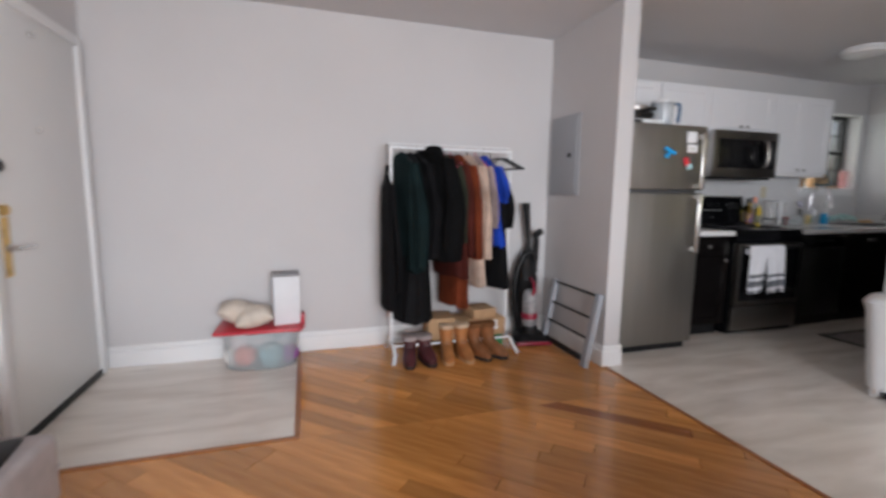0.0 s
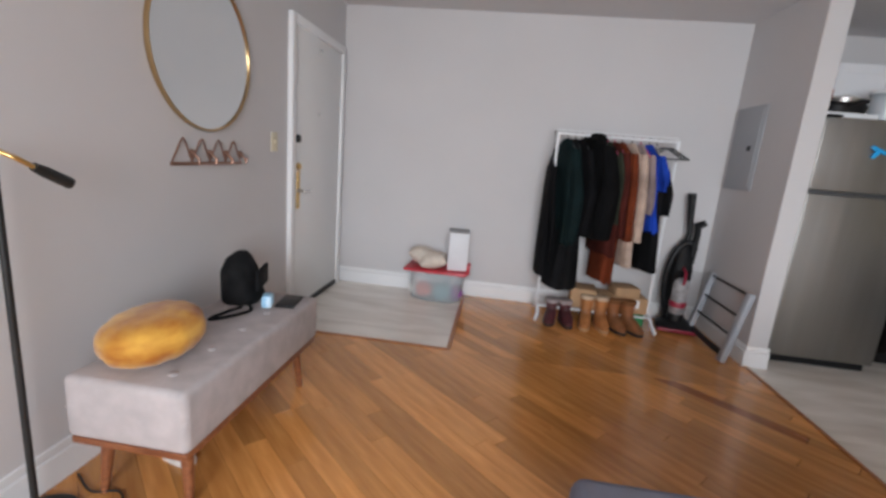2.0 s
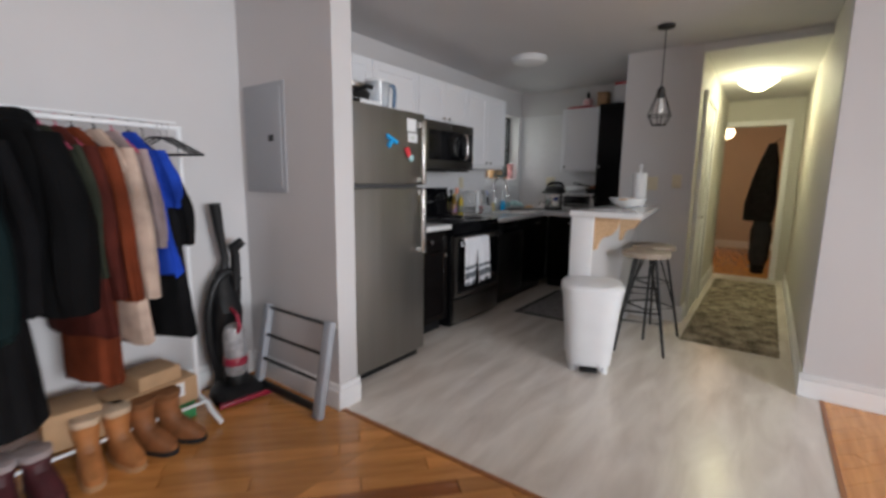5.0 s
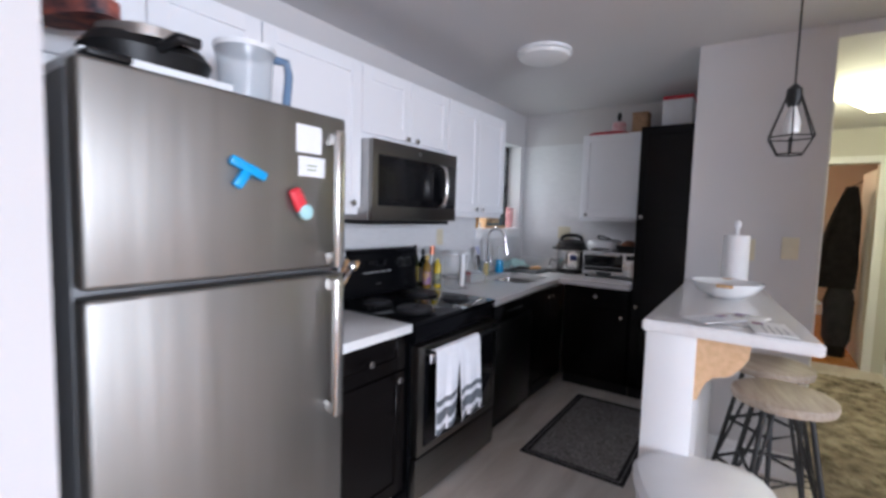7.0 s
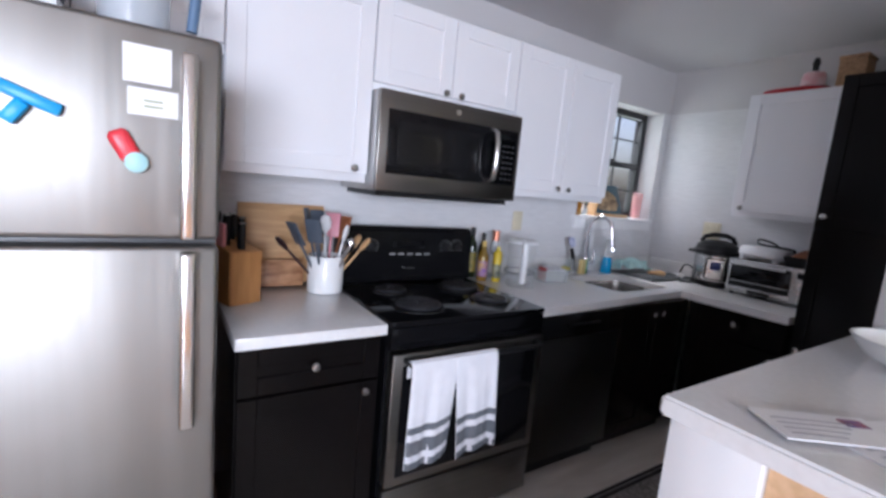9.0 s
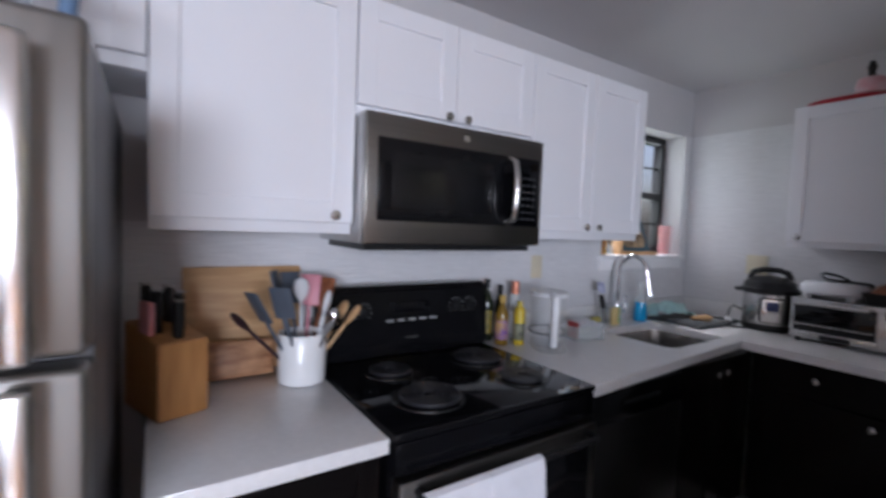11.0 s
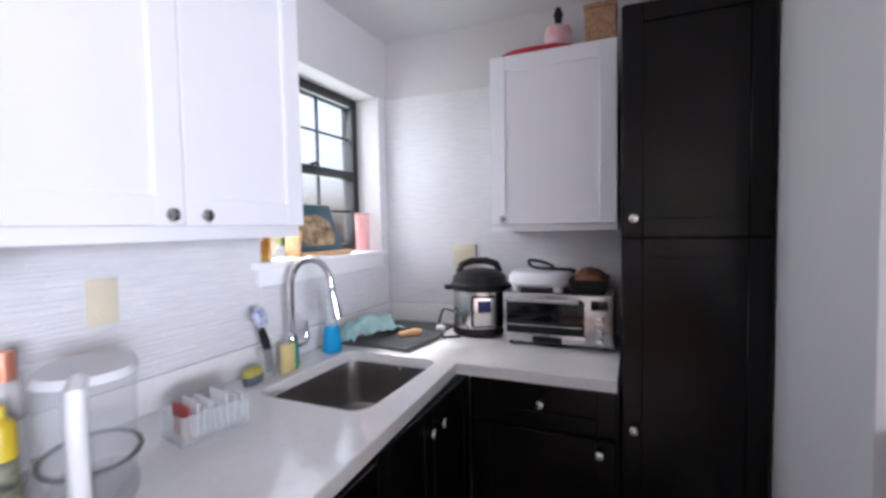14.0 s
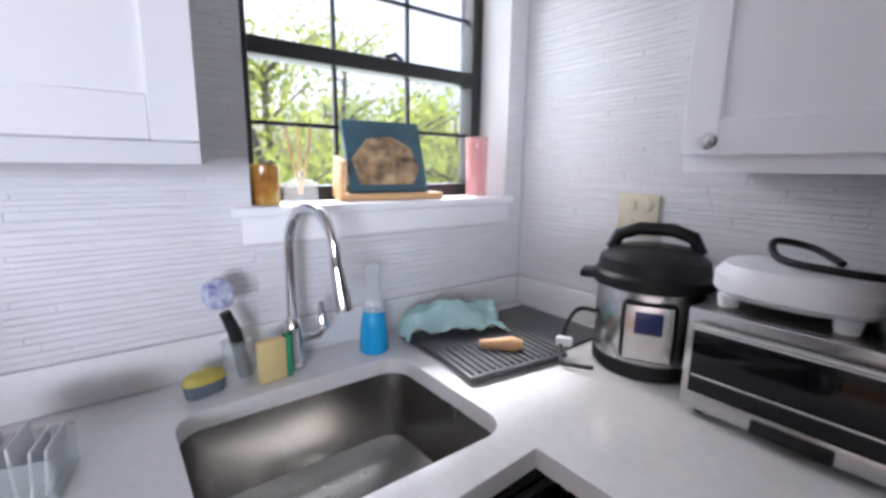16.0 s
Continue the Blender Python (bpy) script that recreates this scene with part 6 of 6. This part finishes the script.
tube("cord", flow([(-0.05, 0.13, 0.05), (-0.13, 0.10, 0.09), (-0.19, 0.0, 0.12), (-0.22, -0.04, 0.05), (-0.21, -0.12, 0.012), (-0.17, -0.14, 0.012), (-0.12, -0.14, 0.014)]), 0.006, BLACKP, pc)
box("plug", -0.235, -0.19, -0.07, -0.045, 0.03, 0.055, WHITEP, pc, 0.005)

# toaster oven
to = thing("toaster_oven", 7.49, 4.09, 0.911, label="stainless toaster oven with glass door", category="toaster oven")
box("body", 0.02, 0.285, 0.0, 0.45, 0.015, 0.225, STEELD, to, 0.006)
box("front", -0.002, 0.02, 0.0, 0.45, 0.015, 0.225, STEELB, to, 0.004)
box("door_glass", -0.006, -0.001, 0.11, 0.435, 0.055, 0.20, BLACKG, to, 0.002)
box("door_rail", -0.008, 0.0, 0.105, 0.44, 0.02, 0.055, STEELB, to, 0.003)
box("crumb_lip", -0.016, 0.0, 0.2, 0.32, 0.02, 0.045, BLACKP, to, 0.003)
tube("handle", [(-0.002, 0.13, 0.2), (-0.035, 0.13, 0.2), (-0.035, 0.42, 0.2), (-0.002, 0.42, 0.2)], 0.008, NICKEL, to)
tube("rack", [(-0.0065, 0.12, 0.09), (-0.0065, 0.43, 0.09)], 0.003, NICKEL, to)
box("display", -0.005, -0.001, 0.02, 0.085, 0.165, 0.205, BLACKG, to, 0.001)
for z in (0.125, 0.075, 0.035):
    lathe("dial", [(0.018, 0), (0.017, 0.016), (0.012, 0.018)], NICKEL, to, 20, pose(-0.001, 0.052, z, 0, -90, 0))
for x in (0.03, 0.26):
    for y in (0.03, 0.42):
        lathe("foot", [(0.012, 0), (0.014, 0.016)], BLACKP, to, 12, pose(x, y, 0))
wf = thing("waffle_maker", 7.635, 4.405, 1.136, label="white electric waffle maker on toaster oven", category="waffle maker")
shell("body", [(0.022, 0, 0, 0.11, 0.13, 0), (0.035, 0, 0, 0.125, 0.14, 0), (0.065, 0, 0, 0.125, 0.14, 0), (0.085, 0, 0, 0.11, 0.125, 0), (0.09, 0, 0, 0.06, 0.07, 0)], WHITEP, wf, 36)
for x, y in ((-0.08, -0.09), (-0.08, 0.09), (0.08, -0.09), (0.08, 0.09)):
    lathe("foot", [(0.018, 0), (0.022, 0.024)], WHITEP, wf, 14, pose(x, y, 0))
tube("cord", flow([(0.05, -0.12, 0.06), (-0.02, -0.15, 0.09), (-0.08, -0.08, 0.10), (-0.06, 0.02, 0.105), (0.0, 0.05, 0.13), (0.04, 0.0, 0.12), (-0.02, -0.06, 0.105)]), 0.007, BLACKP, wf)
bpn = thing("baking_pan", 7.635, 4.19, 1.136, label="black loaf pan holding a brown loaf", category="pan")
bm = bmesh.new()
a = [bm.verts.new((x * s, y * s2, z)) for s, s2, z in ((1, 1, 0), (1.2, 1.15, 0.06), (1.14, 1.1, 0.06), (0.95, 0.95, 0.006)) for x, y in ((-0.11, -0.065), (0.11, -0.065), (0.11, 0.065), (-0.11, 0.065))]
bm.faces.new(a[:4][::-1])
bm.faces.new(a[12:])
for r in range(3):
    for k in range(4):
        bm.faces.new((a[4 * r + k], a[4 * r + (k + 1) % 4], a[4 * r + 4 + (k + 1) % 4], a[4 * r + 4 + k]))
finish("pan", bm, BLACKP, bpn)
puff("loaf", 0.21, 0.13, 0.10, mat("brown_crust", (0.25, 0.10, 0.05), 0.7, var=0.25, scale=20, bump=0.3, bscale=80), bpn, pose(0, 0, 0.05, 6, -8, 0), seed=2, pw=0.5)

# ---- window sill ----
SZ = 1.305
cd = thing("candle_jar", 6.905, 5.33, SZ, label="amber glass candle jar on window sill", category="candle")
lathe("jar", [(0.034, 0), (0.036, 0.004), (0.036, 0.095), (0.032, 0.1)], mat("amber_glass", (0.3, 0.1, 0.02), 0.1, color2=(0.5, 0.3, 0.05), scale=20), cd, 24)
rd = thing("reed_diffuser", 7.01, 5.37, SZ, label="glass reed diffuser with thin wooden sticks", category="diffuser")
lathe("jar", [(0.045, 0), (0.047, 0.004), (0.046, 0.05), (0.014, 0.065), (0.014, 0.085)], CLEAR, rd, 24)
for k in range(6):
    a = radians(60 * k + 10)
    tube("reed", [(0.004 * math.cos(a), 0.004 * math.sin(a), 0.02), (0.04 * math.cos(a), 0.025 * math.sin(a), 0.2)], 0.002, PINE, rd, 6)
cs = thing("cookbook_stand", 7.28, 5.355, SZ, -8, label="wooden stand holding an open cookbook", category="cookbook stand")
box("ledge", -0.15, 0.16, -0.055, 0.02, 0, 0.02, BOARDW, cs, 0.003)
box("side", -0.165, -0.148, -0.04, 0.045, 0, 0.12, BOARDW, cs, 0.003, m=pose(0, 0, 0, 12, 0, 0))
PHOTO = mat("cookbook_cover", (0.52, 0.36, 0.2), 0.35, color2=(0.06, 0.03, 0.015), scale=22)
BLUEC = mat("cookbook_blue", (0.045, 0.10, 0.13), 0.4, var=0.2)
box("book", -0.13, 0.12, -0.012, 0.012, 0.0, 0.225, BLUEC, cs, 0.002, m=pose(0, -0.02, 0.021, -22, 0, 0))
bm = bmesh.new()
q = [(-0.10, 0.02), (0.07, 0.02), (0.10, 0.07), (0.08, 0.14), (0.02, 0.175), (-0.06, 0.165), (-0.115, 0.10)]
f = [bm.verts.new((x, -0.0135, z)) for x, z in q]
bm.faces.new(f)
bmesh.ops.transform(bm, matrix=pose(0, -0.02, 0.021, -22, 0, 0), verts=bm.verts)
finish("cover_photo", bm, PHOTO, cs)
vz = thing("vase", 7.63, 5.35, SZ, label="tall pink glass tumbler on window sill", category="vase")
lathe("vase", [(0.034, 0), (0.036, 0.005), (0.04, 0.20), (0.038, 0.20), (0.033, 0.012), (0.005, 0.01)], PINKG, vz, 26)

# ---- on the cabinets ----
tr = thing("tray", 7.62, 4.40, 2.146, label="red tray on top of white cabinet", category="tray")
shell("dish", [(0.0, 0, 0, 0.10, 0.15, 0), (0.02, 0, 0, 0.12, 0.17, 0)], REDP, tr, 28)
jr = thing("jar", 7.56, 4.31, 2.167, label="pink and white jar with dark stopper", category="jar")
lathe("body", [(0.05, 0), (0.058, 0.006), (0.058, 0.05), (0.05, 0.075), (0.02, 0.085)], mat("pink_white_glaze", (0.7, 0.33, 0.36), 0.3, color2=(0.8, 0.72, 0.72), scale=12), jr, 26)
lathe("stopper", [(0.015, 0.085), (0.014, 0.11), (0.02, 0.13), (0.01, 0.16)], BLACKP, jr, 16)
wk = thing("wicker_box", 7.62, 4.145, 2.146, label="small brown wicker box on cabinet", category="basket")
box("body", -0.07, 0.07, -0.06, 0.06, 0, 0.15, mat("wicker", (0.3, 0.17, 0.09), 0.8, color2=(0.48, 0.3, 0.17), scale=60, bump=0.8, bscale=90), wk, 0.006)
box("lid", -0.074, 0.074, -0.064, 0.064, 0.151, 0.17, mat("wicker_lid", (0.3, 0.17, 0.09), 0.8, color2=(0.48, 0.3, 0.17), scale=60, bump=0.8, bscale=90), wk, 0.006)
px = thing("white_box", 7.4, 3.83, 2.121, label="white and red cardboard carton on the pantry", category="box")
box("body", -0.13, 0.13, -0.10, 0.10, 0, 0.2, mat("white_card_b", (0.72, 0.73, 0.76), 0.6, var=0.03), px, 0.003)
box("stripe", -0.132, 0.132, -0.102, 0.102, 0.201, 0.225, REDP, px, 0.002)

# ---- trees outside the kitchen window ----
BARK = mat("bark", (0.12, 0.09, 0.065), 0.9, var=0.35, scale=6, bump=0.6, bscale=20)
LEAF = mat("leaf_green", (0.10, 0.16, 0.025), 0.6, color2=(0.2, 0.26, 0.05), scale=1.5)
_n, _l = LEAF.node_tree.nodes, LEAF.node_tree.links
_t = _n.new("ShaderNodeBsdfTranslucent")
_t.inputs[0].default_value = (0.42, 0.5, 0.08, 1)
_m = _n.new("ShaderNodeMixShader")
_m.inputs[0].default_value = 0.5
_l.new(_n["Principled BSDF"].outputs[0], _m.inputs[1])
_l.new(_t.outputs[0], _m.inputs[2])
_l.new(_m.outputs[0], _n["Material Output"].inputs[0])


def tree(x, y, h, seed, count=2600):
    r = random.Random(seed)
    t = thing("tree", x, y, -3.0, label="leafy green deciduous tree outside the window", category="tree", group="trees outside")
    bm = bmesh.new()
    trunk = [(0.12 * math.sin(k * 1.1 + seed), 0.1 * math.sin(k * 0.8), h * k / 8) for k in range(9)]
    add_tube(bm, trunk, [0.17 * (1 - 0.09 * k) for k in range(9)], 10)
    tips = []
    for k in range(16):
        z = h * r.uniform(0.3, 0.95)
        a = r.uniform(0, 2 * math.pi)
        ln = r.uniform(0.9, 2.2) * (1.15 - 0.5 * z / h)
        p0 = Vector((0, 0, z))
        p1 = p0 + Vector((math.cos(a), math.sin(a), 0.5)) * ln * 0.5
        p2 = p0 + Vector((math.cos(a + 0.3), math.sin(a + 0.3), 0.55)) * ln
        add_tube(bm, [p0, p1, p2], [0.06, 0.035, 0.012], 6)
        tips += [p1, p2, (p1 + p2) / 2]
    finish("trunk", bm, BARK, t, True)
    bm = bmesh.new()
    for k in range(count):
        c = r.choice(tips) + Vector((r.gauss(0, 0.38), r.gauss(0, 0.38), r.gauss(0, 0.32)))
        s = r.uniform(0.05, 0.11)
        m = Matrix.Translation(c) @ Euler((r.uniform(0, 3), r.uniform(0, 3), r.uniform(0, 6))).to_matrix().to_4x4()
        v = [bm.verts.new(m @ Vector(p)) for p in ((-s, 0, 0), (0, -s * 0.45, 0.01), (s, 0, 0), (0, s * 0.45, 0.01))]
        bm.faces.new(v)
    finish("leaves", bm, LEAF, t, kind="stuff")


for k, (x, y, h) in enumerate(((8.4, 11.0, 4.9), (11.2, 12.0, 5.2), (13.6, 13.0, 4.8), (9.8, 15.0, 7.2), (12.6, 17.0, 7.8), (16.0, 16.0, 6.0), (7.5, 14.5, 5.6), (18, 19.5, 6.8), (13.8, 21.0, 7.0), (9.8, 20.0, 6.8))):
    tree(x, y, h, k + 1)

# ---- pieces of floors and walls ----
def clip(poly, x0, x1, y0, y1):
    for ax, s, v in ((0, 1, x0), (0, -1, x1), (1, 1, y0), (1, -1, y1)):
        out = []
        for k in range(len(poly)):
            p, q = poly[k - 1], poly[k]
            dp, dq = s * (p[ax] - v), s * (q[ax] - v)
            if (dp < 0) != (dq < 0):
                f = dp / (dp - dq)
                out.append((p[0] + f * (q[0] - p[0]), p[1] + f * (q[1] - p[1])))
            if dq >= 0:
                out.append(q)
        poly = out
        if len(poly) < 3:
            return []
    return poly


floor = thing("floor_oak", 0, 0, 0, label="honey oak strip floor laid diagonally", kind="structure")
rest = bmesh.new()
rng = random.Random(5)
ANG = radians(-42)
ca, sa = math.cos(ANG), math.sin(ANG)
count = 0
OAKD = wood("oak_plank_dark", (0.24, 0.08, 0.022), (0.33, 0.12, 0.034), 0.26, coat=0.2, rnd=0.1, stretch=(1.0, 9, 9), scale=3.0)
row = math.floor((-sa * 3.03 + ca * 3.86) / 0.0895)


def slab(bm, poly, z0, z1):
    cx, cy = sum(p[0] for p in poly) / len(poly), sum(p[1] for p in poly) / len(poly)
    lo = [bm.verts.new((x, y, z0)) for x, y in poly]
    hi = [bm.verts.new((x + 0.0012 * (cx - x) / max(0.02, math.hypot(cx - x, cy - y)), y + 0.0012 * (cy - y) / max(0.02, math.hypot(cx - x, cy - y)), z1)) for x, y in poly]
    bm.faces.new(hi)
    for k in range(len(poly)):
        bm.faces.new((lo[k], lo[(k + 1) % len(poly)], hi[(k + 1) % len(poly)], hi[k]))


for i in range(-60, 90):
    u = -6 + rng.random()
    v = i * 0.0895
    while u < 8:
        ln = rng.choice((0.55, 0.75, 0.95, 1.2, 1.5))
        quad = [(u, v), (u + ln - 0.001, v), (u + ln - 0.001, v + 0.0885), (u, v + 0.0885)]
        u += ln
        quad = [(ca * a - sa * b, sa * a + ca * b) for a, b in quad]
        for k, reg in enumerate(((1.625, 3.645, 3.876, 5.12), (0.38, 3.645, 1.0, 3.876), (0.38, 3.645, -1.45, 1.0), (3.645, 5.45, -1.45, 2.08))):
            poly = clip(quad, *reg)
            if len(poly) < 3:
                continue
            if k < 2 and count < 300:
                bm = bmesh.new()
                ox, oy = poly[0]
                loc = [(ca * (x - ox) + sa * (y - oy), -sa * (x - ox) + ca * (y - oy)) for x, y in poly]
                slab(bm, loc, -0.02, rng.uniform(-0.0008, 0.0))
                dark = i == row and math.hypot(sum(p[0] for p in poly) / len(poly) - 3.03, sum(p[1] for p in poly) / len(poly) - 3.86) < 0.4
                finish("plank", bm, OAKD if dark else OAK, floor, at=Matrix.Translation((ox, oy, 0)) @ Matrix.Rotation(ANG, 4, "Z"))
                count += 1
            else:
                slab(rest, poly, -0.02, -0.0005)
finish("planks", rest, OAK, floor, kind="stuff")


def strips(name, u0, u1, z0, z1, place):
    bm = bmesh.new()
    z = z0
    while z < z1 - 0.004:
        h = rng.choice((0.011, 0.014, 0.018))
        u = u0
        while u < u1 - 0.002:
            ln = min(rng.uniform(0.09, 0.34), u1 - u)
            d = rng.uniform(0.0043, 0.0052)
            add_box(bm, u + 0.0004, u + ln - 0.0004, -d, 0, z + 0.0004, min(z + h, z1) - 0.0004)
            u += ln
        z += h
    return finish(name, bm, SPLASH, at=place, kind="structure", label="stacked white stone strip backsplash")


NP = Matrix.Translation((0, YW, 0))
strips("backsplash_left", 3.78, 5.10, 1.01, 1.42, NP)
strips("backsplash_range", 5.10, 5.90, 0.9, 1.42, NP)
strips("backsplash_mid", 5.90, WX0, 1.01, 1.42, NP)
strips("backsplash_side", 6.71, WX0, 1.42, 2.13, NP)
strips("backsplash_sill", WX0, WX1, 1.01, WZ0 - 0.021, NP)
strips("backsplash_corner", WX1, 7.795, 1.01, 2.13, NP)
strips("backsplash_end", -YW + 0.006, -4.06, 1.01, 2.13, Matrix.Translation((7.8, 0, 0)) @ RX)
